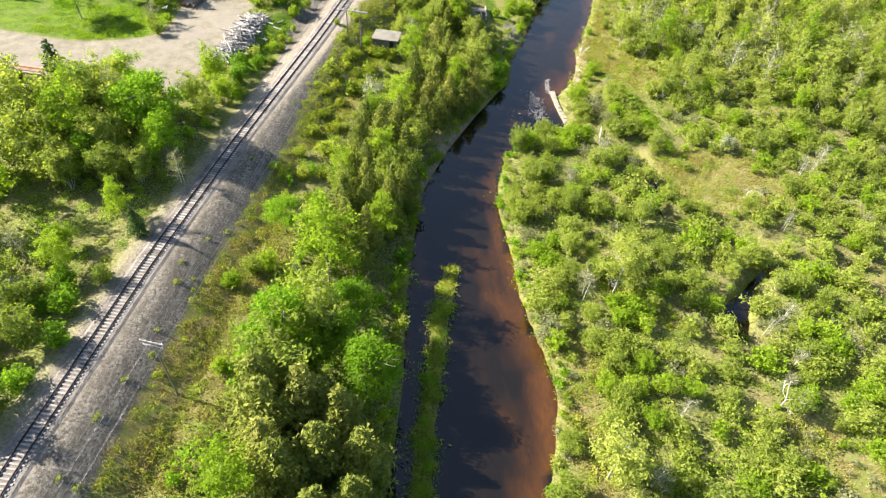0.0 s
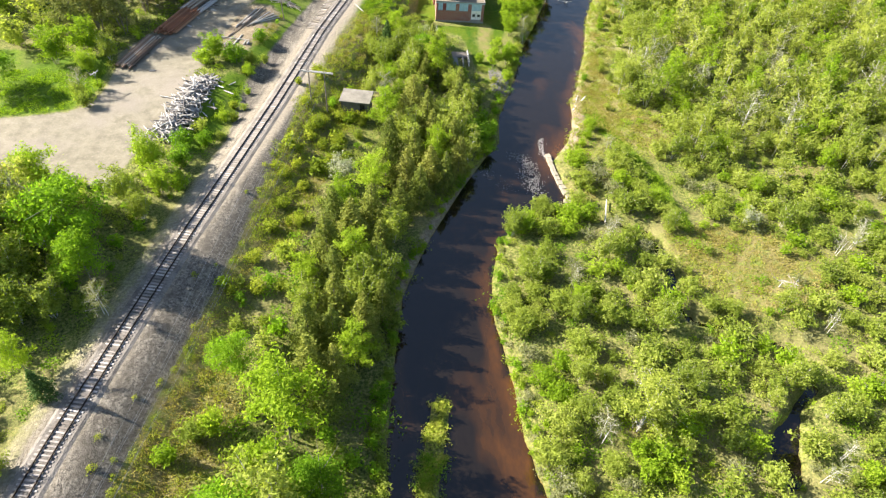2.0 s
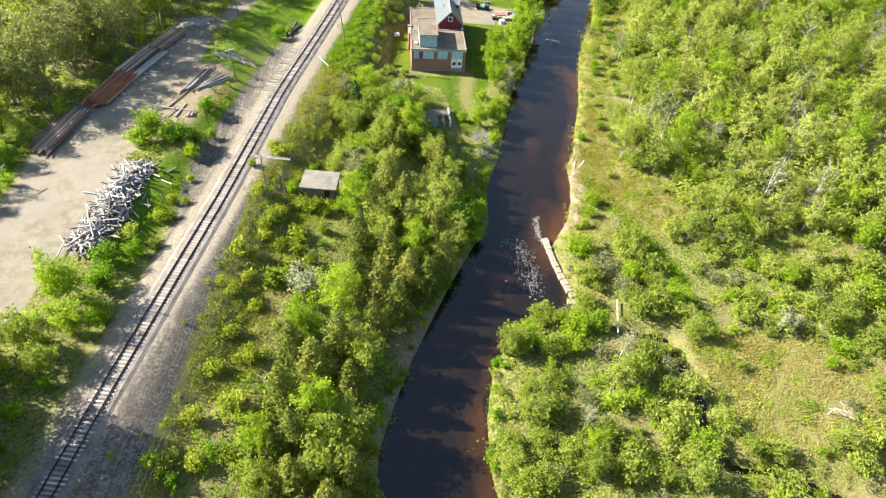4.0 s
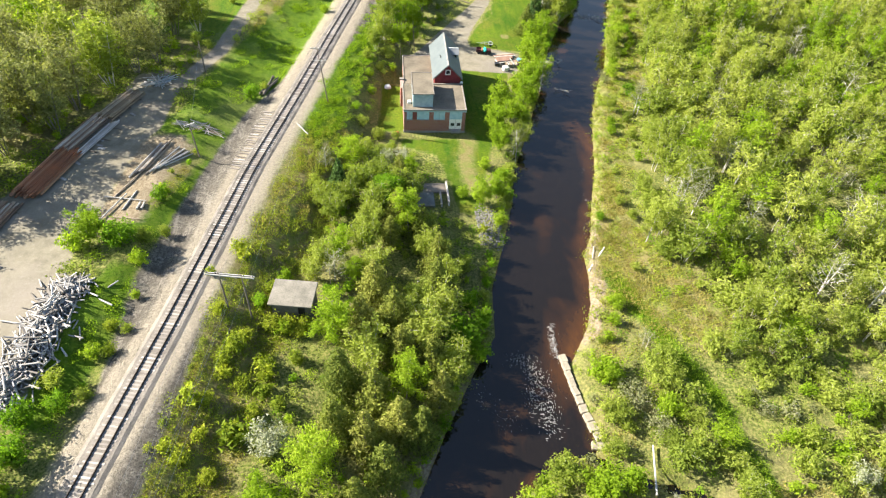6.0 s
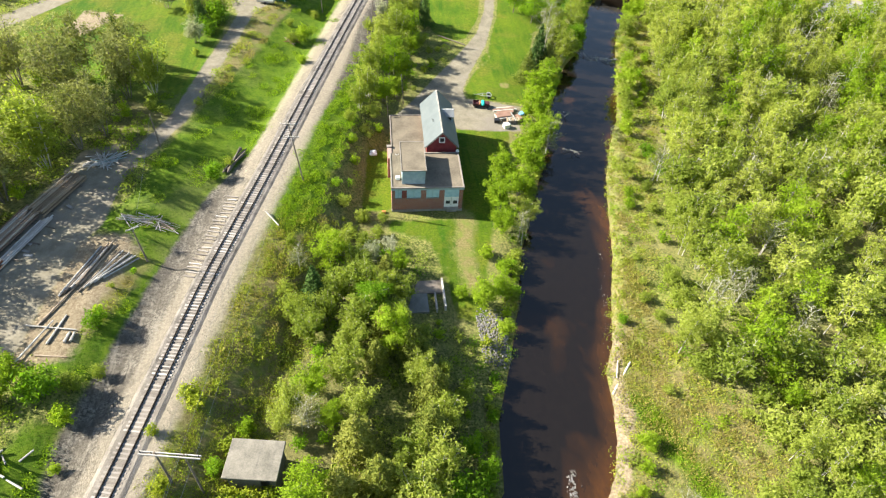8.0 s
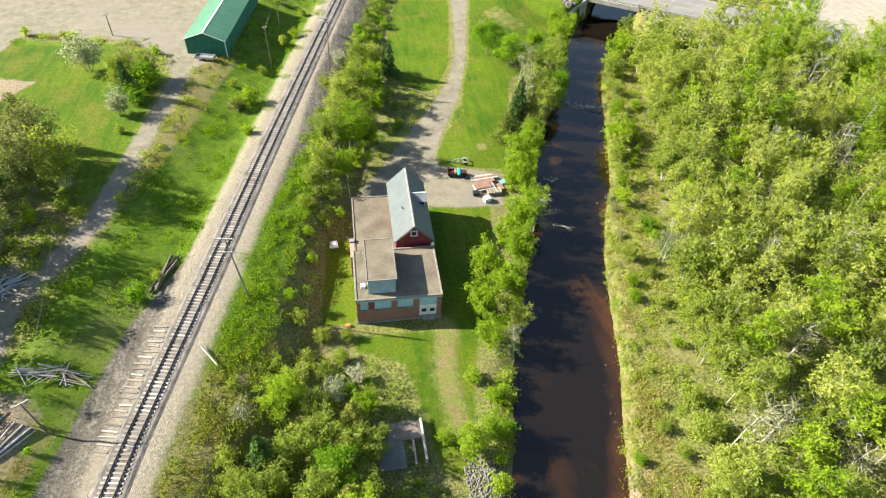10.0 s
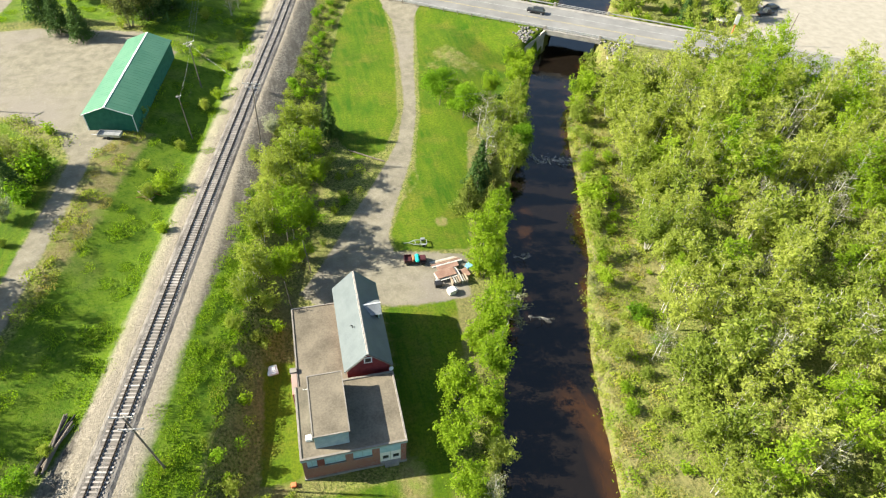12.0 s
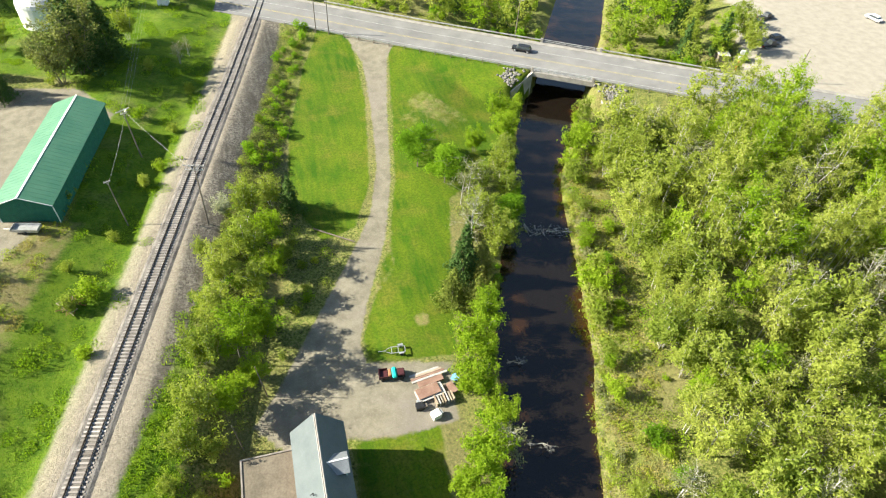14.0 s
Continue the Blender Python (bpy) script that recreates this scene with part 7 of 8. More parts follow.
# left of the river: trees by name and place
for sp, x, y, s, wd in [
    ("juniper", -11.8, 133.3, 1.5, 1.1), ("juniper", -9.6, 133.0, 1.5, 1.1), ("juniper", -7.6, 133.3, 1.3, 1.0), ("juniper", -21.1, 140.8, 0.9, 1.0), ("juniper", -17.5, 145.7, 1.4, 1.2), ("juniper", -18.9, 134.2, 1.2, 1.1), ("juniper", -12.7, 139.9, 1.2, 1.1), ("juniper", -16.4, 129.2, 1.5, 1.2),
    # far bank: willows at the riffle, pale trees to the south, a vivid bush by the north reach
    ("bright_sallow", 36.1, 125.4, 1.15, 0.9), ("bright_sallow", 41.5, 138.4, 0.8, 0.75), ("green_shrub", 44.6, 159.3, 0.55, 0.9), ("grey_sallow", 39, 121, 1.3, 1.0), ("grey_sallow", 41.4, 116.6, 1.1, 1.0), ("sallow", 44.2, 112.2, 0.6, 1.0),
    ("birch", 32.8, 66, 0.75, 1.3), ("birch", 26, 34.5, 0.72, 1.4), ("grey_sallow", 20.8, 57.6, 1.1, 1.0), ("green_shrub", 63.2, 202, 0.9, 1.1), ("green_shrub", 64, 196.2, 0.75, 1.1), ("blossom", 64.8, 107, 0.8, 0.9), ("blossom", 74.4, 160, 1.1, 0.9), ("alder", 42, 72, 0.6, 1.1),
    ("juniper", -12.6, 133.2, 1.0, 1.0), ("bright_shrub", -10.4, 132.4, 0.7, 1.0), ("juniper", -8, 131.9, 1.0, 1.1), ("green_shrub", -13.9, 137, 0.7, 1.0), ("shrub", -4.4, 133, 0.8, 1.0), ("alder", -6.8, 142.4, 0.6, 1.0), ("bright_shrub", -11, 142.2, 0.8, 1.0), ("juniper", -15.2, 131, 1.1, 1.1), ("juniper", -17.4, 126.8, 1.2, 1.1), ("juniper", -14.8, 123.6, 1.2, 1.1), ("juniper", -18.6, 120.6, 1.1, 1.1), ("juniper", -20.4, 113, 1.2, 1.2), ("juniper", -17, 111, 1.1, 1.1), ("juniper", -19.6, 106, 1.2, 1.2), ("juniper", -16.6, 102, 1.1, 1.1), ("juniper", -21, 100, 1.3, 1.2), ("juniper", -22.4, 93, 1.3, 1.2), ("juniper", -18.6, 95, 1.2, 1.1), ("juniper", -21, 87, 1.3, 1.2), ("juniper", -24.4, 86, 1.0, 1.1), ("juniper", -17.5, 88, 1.2, 1.2), ("juniper", -19, 81, 1.1, 1.1), ("juniper", -22.6, 79.5, 1.0, 1.1), ("juniper", -15, 117, 1.0, 1.1), ("juniper", -12, 126.5, 1.2, 1.1), ("juniper", -10, 120.5, 1.1, 1.1), ("juniper", -13, 119, 1.0, 1.0), ("juniper", -8.4, 127.6, 1.1, 1.0),
    # beside the line, south
    ("maple", -46.8, 91.0, 1.25, 1.1), ("maple", -43.5, 86, 0.9, 1.0), ("alder", -58.6, 93, 1.4, 1.0), ("alder", -66.5, 98, 0.8, 1.1), ("alder", -68.4, 89, 1.5, 1.0), ("maple", -60, 97.5, 0.95, 1.0), ("poplar", -57, 86, 0.9, 1.1), ("alder", -63.5, 82, 1.2, 1.1), ("alder", -52.5, 84.5, 1.0, 1.0), ("alder", -56.5, 77.5, 0.9, 1.0), ("alder", -50, 78.5, 0.8, 1.0),
    ("poplar", -53, 100, 0.9, 1.1), ("poplar", -56, 101, 0.75, 1.0), ("alder", -52, 92, 1.1, 1.0), ("alder", -63, 95, 1.1, 1.0), ("birch", -56, 97, 1.0, 1.1), ("alder", -74, 96, 1.2, 1.1), ("alder", -66.5, 84, 1.0, 1.1), ("alder", -70, 79.5, 0.9, 1.1), ("alder", -60, 79, 0.9, 1.1), ("maple", -54, 81, 0.75, 1.0), ("grey_tree", -53.4, 93.5, 0.9, 0.9), ("alder", -46, 79.6, 0.7, 1.0),
    ("grey_tree", -39.6, 79.8, 0.62, 1.0), ("poplar", -45.7, 70.5, 0.62, 0.9), ("spruce", -42, 67, 0.5, 1.1), ("poplar", -49.5, 59, 0.62, 1.2), ("willow", -52, 64, 0.6, 1.1),
    ("blossom", -54.5, 54.5, 0.85, 1.0), ("alder", -49, 46.5, 0.9, 1.0), ("alder", -56, 44, 1.0, 1.0), ("grey_tree", -57, 62, 0.6, 1.0), ("alder", -52, 38, 1.0, 1.0), ("green_shrub", -47, 40, 1.1, 1.0), ("alder", -57.5, 56.5, 0.9, 1.1), ("alder", -52.6, 52, 0.85, 1.1), ("alder", -60.5, 50, 1.0, 1.1), ("maple", -56.4, 49.5, 0.6, 1.1), ("green_shrub", -46.6, 52.4, 1.2, 1.0), ("green_shrub", -45.2, 46.4, 1.1, 1.0), ("green_shrub", -48.6, 56.6, 1.2, 1.0), ("alder", -62.5, 57.5, 0.9, 1.0), ("shrub", -43.6, 57.4, 0.9, 1.0), ("alder", -49.6, 34.5, 0.9, 1.1),
    ("willow", -41.5, 110.5, 0.85, 1.0), ("willow", -39, 105, 0.7, 1.0), ("alder", -43.4, 102, 0.85, 1.0), ("alder", -40, 99, 0.7, 1.0), ("green_shrub", -37.5, 113, 1.2, 1.0), ("bright_shrub", -36.5, 107, 1.1, 1.0),
    ("willow", -38.6, 147.5, 0.62, 1.25), ("bright_shrub", -40.5, 145, 1.1, 1.1), ("green_shrub", -34.5, 146, 1.1, 1.0), ("green_shrub", -31.3, 156.7, 0.9, 1.0), ("bright_shrub", -31.6, 143, 0.9, 1.0), ("shrub", -31.8, 147.5, 0.8, 1.0),
    ("shrub", -29.5, 149.5, 0.6, 1.0), ("bright_shrub", -33.5, 127, 0.7, 1.0), ("shrub", -36.4, 122.5, 0.8, 1.0), ("green_shrub", -35.2, 119.4, 0.9, 1.0), ("green_shrub", -38.2, 117.4, 1.1, 1.1), ("juniper", -32.6, 131.5, 1.0, 1.0), ("juniper", -31.6, 127.5, 1.1, 1.0), ("shrub", -32.8, 121, 0.6, 1.0), ("shrub", -30.4, 131, 0.45, 1.0), ("bright_shrub", -30.8, 137, 0.45, 1.0),
    ("green_shrub", -21.4, 189.5, 1.0, 1.0), ("shrub", -19.5, 193.5, 0.5, 1.0), ("bright_shrub", -9.2, 241, 1.15, 1.1), ("shrub", -11.6, 239, 0.75, 1.1), ("bright_shrub", -9, 230, 0.7, 1.0), ("shrub", -12.5, 246, 0.6, 1.0),
    ("alder", 139.5, 289.5, 1.0, 1.0), ("alder", 142.5, 296, 1.05, 1.0), ("poplar", 137, 297, 0.8, 1.1), ("alder", 145.5, 303, 1.0, 1.0), ("willow", 133.5, 293.5, 0.9, 1.0), ("bright_shrub", 135.5, 286.5, 1.0, 1.0),
    ("shrub", -7, 252.5, 0.6, 1.0), ("shrub", 1.4, 282, 0.6, 1.0), ("bright_shrub", -0.6, 270, 0.7, 1.0), ("shrub", -3, 266, 0.7, 1.0), ("shrub", 4.5, 296, 0.7, 1.0), ("grey_tree", 4.5, 311, 0.45, 1.0),
    # between line and river, south
    ("maple", -21.3, 72.6, 0.72, 1.0), ("poplar", -13.5, 64.5, 0.95, 1.25), ("maple", -20.5, 51, 0.92, 1.05), ("alder", -13.8, 53.5, 1.3, 1.0), ("maple", -8.6, 50, 0.85, 0.9), ("maple", -6.0, 45, 0.9, 1.0), ("maple", -8.8, 57, 0.75, 0.9),
    ("cedar", -21.5, 41.5, 1.05, 1.5), ("cedar", -17.5, 38, 1.05, 1.5), ("cedar", -13.2, 40.5, 1.1, 1.4), ("cedar", -8.5, 39, 1.0, 1.4), ("cedar", -19.6, 33.5, 1.0, 1.4), ("cedar", -14.8, 31, 1.05, 1.5), ("cedar", -10.4, 33.8, 1.05, 1.4),
    ("cedar", -5.4, 34, 1.0, 1.3), ("poplar", -22.5, 28, 0.75, 1.1), ("cedar", -10, 26.5, 1.0, 1.4), ("cedar", -6, 28.5, 0.95, 1.3), ("cedar", -16.5, 25, 1.0, 1.4), ("alder", -17, 45.5, 1.2, 1.1), ("willow", -13.4, 47, 0.9, 1.0),
    ("bright_shrub", -27, 60.5, 0.75, 1.0), ("bright_shrub", -22.6, 64.5, 0.95, 1.0), ("shrub", -24.8, 63.5, 0.8, 1.0), ("bright_shrub", -17.7, 61, 0.8, 1.0), ("bright_shrub", -28.4, 46, 0.6, 1.0),
    # cedars along the river
    ("cedar", -9.6, 68.5, 1.00, 1.2), ("alder", -8.4, 73, 1.10, 1.1), ("cedar", -11.8, 73.5, 1.05, 1.15), ("cedar", -12.4, 78.5, 1.10, 1.1), ("alder", -9, 78.5, 1.16, 1.1), ("poplar", -6, 76, 0.78, 1.1), ("cedar", -5, 81.5, 1.10, 1.1), ("cedar", -9.2, 84, 1.10, 1.15),
    ("alder", -5.6, 87.5, 1.10, 1.1), ("cedar", -9.8, 90, 1.00, 1.1), ("cedar", -2.4, 85.5, 0.95, 1.1), ("alder", -2.8, 91.5, 1.05, 1.0), ("poplar", -6.4, 93.5, 0.82, 1.1), ("cedar", -11.4, 95.5, 1.05, 1.2), ("cedar", -7.8, 99.5, 1.10, 1.2), ("alder", -3, 97.5, 1.05, 1.1),
    ("cedar", -10.8, 102.5, 0.95, 1.2), ("cedar", -4.6, 104, 1.10, 1.2), ("alder", -1, 102, 1.0, 1.0), ("alder", 0, 107.5, 1.05, 1.1), ("poplar", -4.4, 110.5, 0.82, 1.2), ("willow", -9.8, 107, 0.75, 1.1), ("willow", -14.2, 90, 0.7, 1.0), ("alder", -13.4, 84, 0.9, 1.0),
    ("blossom", -10.2, 114.6, 1.0, 1.1), ("cedar", 3.6, 111.5, 1.00, 1.1), ("cedar", 1.2, 115.5, 1.00, 1.1), ("alder", -2.6, 117, 1.05, 1.2), ("cedar", 5.6, 117.5, 1.00, 1.2), ("cedar", 8.4, 116.5, 0.95, 1.1), ("alder", 2.6, 121, 1.10, 1.1), ("poplar", 6.8, 122.5, 0.78, 1.1),
    ("cedar", 11.4, 121.5, 0.95, 1.1), ("cedar", -2, 123.5, 1.00, 1.2), ("alder", 1.6, 127.5, 1.00, 1.2), ("cedar", 6.2, 128, 1.00, 1.2), ("cedar", 10.4, 127, 1.00, 1.1), ("alder", 13.6, 126, 0.89, 1.1), ("poplar", -3.4, 131, 0.74, 1.3), ("cedar", 0.6, 133, 0.90, 1.3),
    ("cedar", 5.4, 134, 1.00, 1.2), ("alder", 9.8, 132, 1.05, 1.2), ("green_shrub", 15.6, 132.5, 1.6, 1.1), ("green_shrub", 18.2, 129.8, 1.0, 1.0), ("cedar", 2.6, 139, 0.95, 1.3), ("alder", 8.8, 137.5, 0.8, 1.0), ("cedar", 12.2, 141, 0.95, 1.3), ("alder", 12.8, 136.2, 0.95, 1.2),
    ("green_shrub", 17.6, 139.5, 1.0, 1.0), ("green_shrub", 19.6, 136.5, 0.9, 1.0), ("poplar", -0.6, 142.5, 0.39, 1.3), ("alder", -5.5, 145, 0.75, 1.0), ("grey_tree", -3.5, 142.5, 0.6, 1.2), ("alder", 1.2, 150, 0.85, 1.1), ("poplar", 8.5, 154.5, 0.78, 1.1),
    ("alder", 11.4, 149.5, 0.8, 1.0), ("cedar", 5.4, 152, 0.70, 1.3), ("alder", 3, 158.5, 0.9, 1.0), ("alder", -2, 160.5, 0.8, 1.0), ("alder", 2, 154.6, 0.8, 1.1), ("cedar", 6.5, 157, 0.8, 1.3), ("alder", -6.2, 160.5, 0.65, 1.1), ("cedar", 10.8, 153.4, 0.85, 1.3), ("cedar", 13, 146.8, 0.9, 1.3), ("alder", 3, 144.6, 0.75, 1.1), ("willow", -2.6, 148, 0.65, 1.1), ("alder", 14.2, 143.4, 0.8, 1.1), ("shrub", -7.6, 164, 0.8, 1.0), ("alder", 0.4, 175, 0.7, 1.0), ("alder", 3.6, 166.4, 0.85, 1.0), ("willow", 9.2, 170.6, 0.55, 1.0), ("spruce", -3.4, 163.5, 0.78, 1.1), ("alder", -4.2, 157, 0.8, 1.0), ("alder", 0.6, 164.5, 0.9, 1.0), ("maple", 5.2, 161, 0.7, 1.0), ("poplar", -1.5, 171, 0.66, 1.2),
    ("alder", 2.8, 170.5, 0.75, 1.0), ("blossom", 5, 173.4, 0.85, 1.0), ("cedar", 7.5, 168, 0.72, 1.3), ("blossom", 8.4, 175.8, 0.6, 1.0), ("alder", 6.6, 164.5, 0.8, 1.0), ("alder", 9.6, 164.5, 0.65, 1.3), ("alder", 8.6, 159, 0.75, 1.0), ("grey_tree", -6, 169, 0.5, 1.2),
    ("shrub", 12.4, 157.5, 0.8, 1.0), ("shrub", 15, 151, 0.9, 1.0), ("shrub", 17.5, 147, 0.9, 1.0), ("shrub", 4, 177.5, 0.9, 1.0), ("shrub", 6.4, 179.5, 0.7, 1.0),
    ("willow", 22.6, 163.5, 0.62, 1.1), ("willow", 26, 165.5, 0.6, 1.0), ("bright_shrub", 25.4, 158.6, 0.9, 1.0), ("bright_shrub", 19.4, 165.5, 0.75, 1.0), ("bright_shrub", 27.4, 171, 0.9, 1.0), ("bright_shrub", 24.8, 174.5, 0.8, 1.0),
    # willows on the bank by the building
    ("willow", 28.6, 180.5, 0.75, 1.05), ("grey_tree", 31.4, 178.8, 0.7, 1.0), ("willow", 29, 186.5, 0.9, 1.0), ("willow", 33.4, 190.5, 0.85, 1.0), ("alder", 34, 183.8, 0.7, 1.0), ("willow", 30.4, 193.5, 0.9, 0.95), ("willow", 37.5, 197.5, 0.9, 1.0),
    ("willow", 39.4, 204.4, 1.0, 1.05), ("grey_tree", 42.6, 205.5, 0.85, 1.15), ("willow", 43.4, 209.5, 0.8, 1.0), ("willow", 41.2, 215.5, 0.9, 1.0), ("willow", 43, 221, 1.05, 1.0), ("poplar", 46, 225.5, 0.75, 1.1), ("willow", 36, 201.5, 0.7, 1.0),
    ("cedar", 43.2, 232, 0.85, 1.3), ("cedar", 46.8, 230.5, 0.75, 1.3), ("spruce", 46.6, 237, 1.0, 1.0), ("cedar", 49.5, 236.5, 0.9, 1.2), ("grey_tree", 50, 243.5, 1.05, 1.15), ("alder", 55, 242.8, 1.05, 1.1), ("alder", 53.4, 248.5, 1.0, 1.0), ("maple", 58.8, 247.5, 0.75, 1.1),
    ("alder", 60.4, 254, 0.9, 1.0), ("maple", 46.2, 266, 0.78, 1.2), ("maple", 50.4, 261, 0.75, 1.2), ("maple", 49, 271, 0.55, 1.2), ("willow", 59.5, 270, 0.7, 1.0), ("willow", 68.5, 281, 0.7, 1.1), ("spruce", 50.4, 246, 0.45, 1.0), ("alder", 55.4, 257, 0.9, 1.1), ("grey_tree", 53, 254.5, 0.95, 1.1), ("alder", 62, 261, 0.95, 1.0), ("willow", 66.6, 272.5, 0.9, 1.0), ("willow", 71, 279.5, 0.6, 1.1),
    ("alder", 64.4, 266, 0.8, 1.0), ("bright_shrub", 75.8, 287, 0.8, 1.0),
    # strip between line and drive
    ("alder", 12.8, 246.5, 1.15, 1.0), ("willow", 16.2, 250.5, 0.85, 1.0), ("spruce", 20.8, 257.8, 0.75, 1.1), ("alder", 13.4, 257, 0.95, 1.0), ("blossom", 9.6, 256, 0.8, 1.0), ("alder", 17.4, 260, 0.85, 1.0), ("alder", 9, 240.5, 0.95, 1.0), ("alder", 13.4, 238.5, 0.9, 1.0),
    ("willow", 16.4, 243.5, 0.7, 1.0), ("poplar", 10.2, 227.5, 0.85, 1.15), ("willow", 13.6, 231.5, 0.75, 1.1), ("alder", 8, 233, 0.9, 1.0), ("alder", 6.4, 226, 0.95, 1.0), ("willow", 9, 220, 0.75, 1.05), ("alder", 5.4, 218.5, 0.9, 1.0), ("willow", 12, 224, 0.65, 1.1),
    ("alder", 3.6, 213.5, 0.75, 1.0), ("shrub", 6.4, 213.5, 0.9, 1.0), ("shrub", 4.6, 207.5, 0.6, 1.0), ("bright_shrub", 2.2, 203, 0.6, 1.0), ("shrub", 1.6, 209, 0.7, 1.0), ("shrub", 9.4, 247.5, 0.9, 1.0), ("shrub", 18.4, 247, 0.9, 1.0), ("shrub", 6, 247, 0.8, 1.0),
    ("shrub", 3.8, 183.5, 0.8, 1.0), ("shrub", 7.4, 183.6, 0.6, 1.0), ("shrub", 0.6, 186, 0.7, 1.0), ("shrub", 1.4, 179.5, 0.9, 1.0), ("shrub", -2.4, 177.4, 0.7, 1.0),
    # shed and yard side
    ("blossom", -41, 251, 1.45, 1.1), ("spruce", -31, 240, 0.7, 1.1), ("green_shrub", -28.6, 243.5, 1.6, 1.0), ("green_shrub", -29.6, 237.6, 1.2, 1.0), ("pine", -33, 248.4, 0.6, 1.1), ("pine", -30.4, 244.6, 0.55, 1.1), ("alder", -33.5, 245, 0.8, 1.0), ("alder", -28.6, 246.5, 0.8, 1.0), ("blossom", -31.6, 234, 1.05, 1.0), ("alder", -36, 213.5, 1.2, 1.0), ("alder", -40, 219, 1.1, 1.0), ("shrub", -30.6, 228, 0.5, 1.0),
    ("spruce", -29, 295, 0.8, 1.2), ("spruce", -34, 299, 0.9, 1.1), ("pine", -19.5, 300, 1.15, 1.3), ("pine", -16.5, 303.5, 1.45, 1.3), ("spruce", -15, 305, 1.25, 1.3), ("spruce", -11, 309, 1.1, 1.3), ("pine", -14, 313, 1.3, 1.2), ("spruce", -17.5, 311, 1.3, 1.3), ("alder", -33, 317, 0.9, 1.1), ("spruce", -39, 306, 1.0, 1.1), ("shrub", -3, 303, 0.8, 1.0), ("alder", -8, 317, 0.9, 1.0), ("grey_tree", 2.6, 307, 0.5, 1.2),
    # wood west of the yard
    ("poplar", -61.4, 216, 1.35, 1.1), ("alder", -49, 208, 1.5, 1.0), ("poplar", -40.5, 212, 1.2, 1.1), ("alder", -48, 190, 1.4, 1.0), ("alder", -41.5, 199.5, 1.1, 1.0), ("grey_tree", -52, 182, 1.4, 1.0), ("alder", -58.6, 198, 1.5, 1.0), ("alder", -44.5, 195.5, 1.1, 1.0),
    ("spruce", -53, 174.5, 1.1, 1.0), ("grey_tree", -57, 176, 1.3, 1.0), ("spruce", -59, 168, 1.2, 1.0), ("poplar", -64, 172, 1.2, 1.0), ("spruce", -63, 163, 1.2, 1.0), ("spruce", -60.5, 157, 1.1, 1.1), ("alder", -66, 158, 1.2, 1.0), ("poplar", -72, 164, 1.2, 1.1), ("spruce", -69, 153, 1.1, 1.0),
    ("alder", -53, 214, 1.4, 1.0), ("spruce", -50, 219, 1.2, 1.0), ("poplar", -66, 205, 1.4, 1.0), ("spruce", -62, 186, 1.3, 1.0), ("alder", -66, 193, 1.4, 1.0), ("alder", -44, 221, 1.1, 1.0), ("spruce", -44, 225, 0.9, 1.0), ("alder", -68, 180, 1.4, 1.0), ("blossom", -64, 181, 1.5, 1.0),
    ("willow", -64.5, 147, 0.95, 1.1), ("willow", -61.8, 139.5, 0.62, 1.1), ("willow", -69.5, 143, 0.9, 1.1), ("grey_tree", -60.6, 132.6, 0.55, 1.2), ("alder", -59.5, 145, 0.7, 1.0), ("maple", -76.8, 133, 0.8, 1.35), ("shrub", -58.5, 128, 0.9, 1.0), ("shrub", -60.5, 131, 0.9, 1.0),
]:
    if -30 < x < -18.5 and y < 56:
        x += 3.0
    south = 1.0 + 0.25 * (x > -40 and y < 68)
    # cedars prevail along the river, junipers stay low
    if sp == "alder" and -15 < x < 14 and 66 < y < 142 and int(7 * x + 3 * y) % 5 < 3:
        sp, s, wd = "cedar", 0.95 * s, 1.1
    if sp == "juniper":
        s *= 0.8
    if x < -36 and 150 < y < 222 and sp in ("alder", "spruce", "grey_tree", "poplar") and int(5 * x + 11 * y) % 5 > 0:
        sp, s = "pine", min(s, 1.25)
    # tall stand south of the yard
    if -76 < x < -41 and 76 < y < 95 and sp != "maple":
        s *= 1.25
    # tall wood west of the yard and the path
    if -70 < x < -34 and 145 < y < 224 and s > 0.95:
        s *= 1.22 if y < 195 else 1.08
    stand(sp, x, y, 1.12 * s * south, wd)

dead_tree(53.2, 45.5, 6.5, 4.0, 3, "bare white dead tree standing in scrub")
dead_tree(33, 66, 5.0, 4.0, 4, "grey leafless tree on the river bank", BARK_PALE)
dead_tree(73, 146, 8.0, 5.0, 5, "bare pale tree at the wood's edge", BARK_PALE)
dead_tree(64.4, 92, 5.5, 5.0, 6, "small bare tree in a dry clearing", POLE_GREY)
dead_tree(48.5, 206, 4.5, 6.0, 8, "grey bare bush that hangs over the river", BARK_PALE)
dead_tree(50, 219, 4.0, 5.0, 9, "grey bare bush that hangs over the river", BARK_PALE)


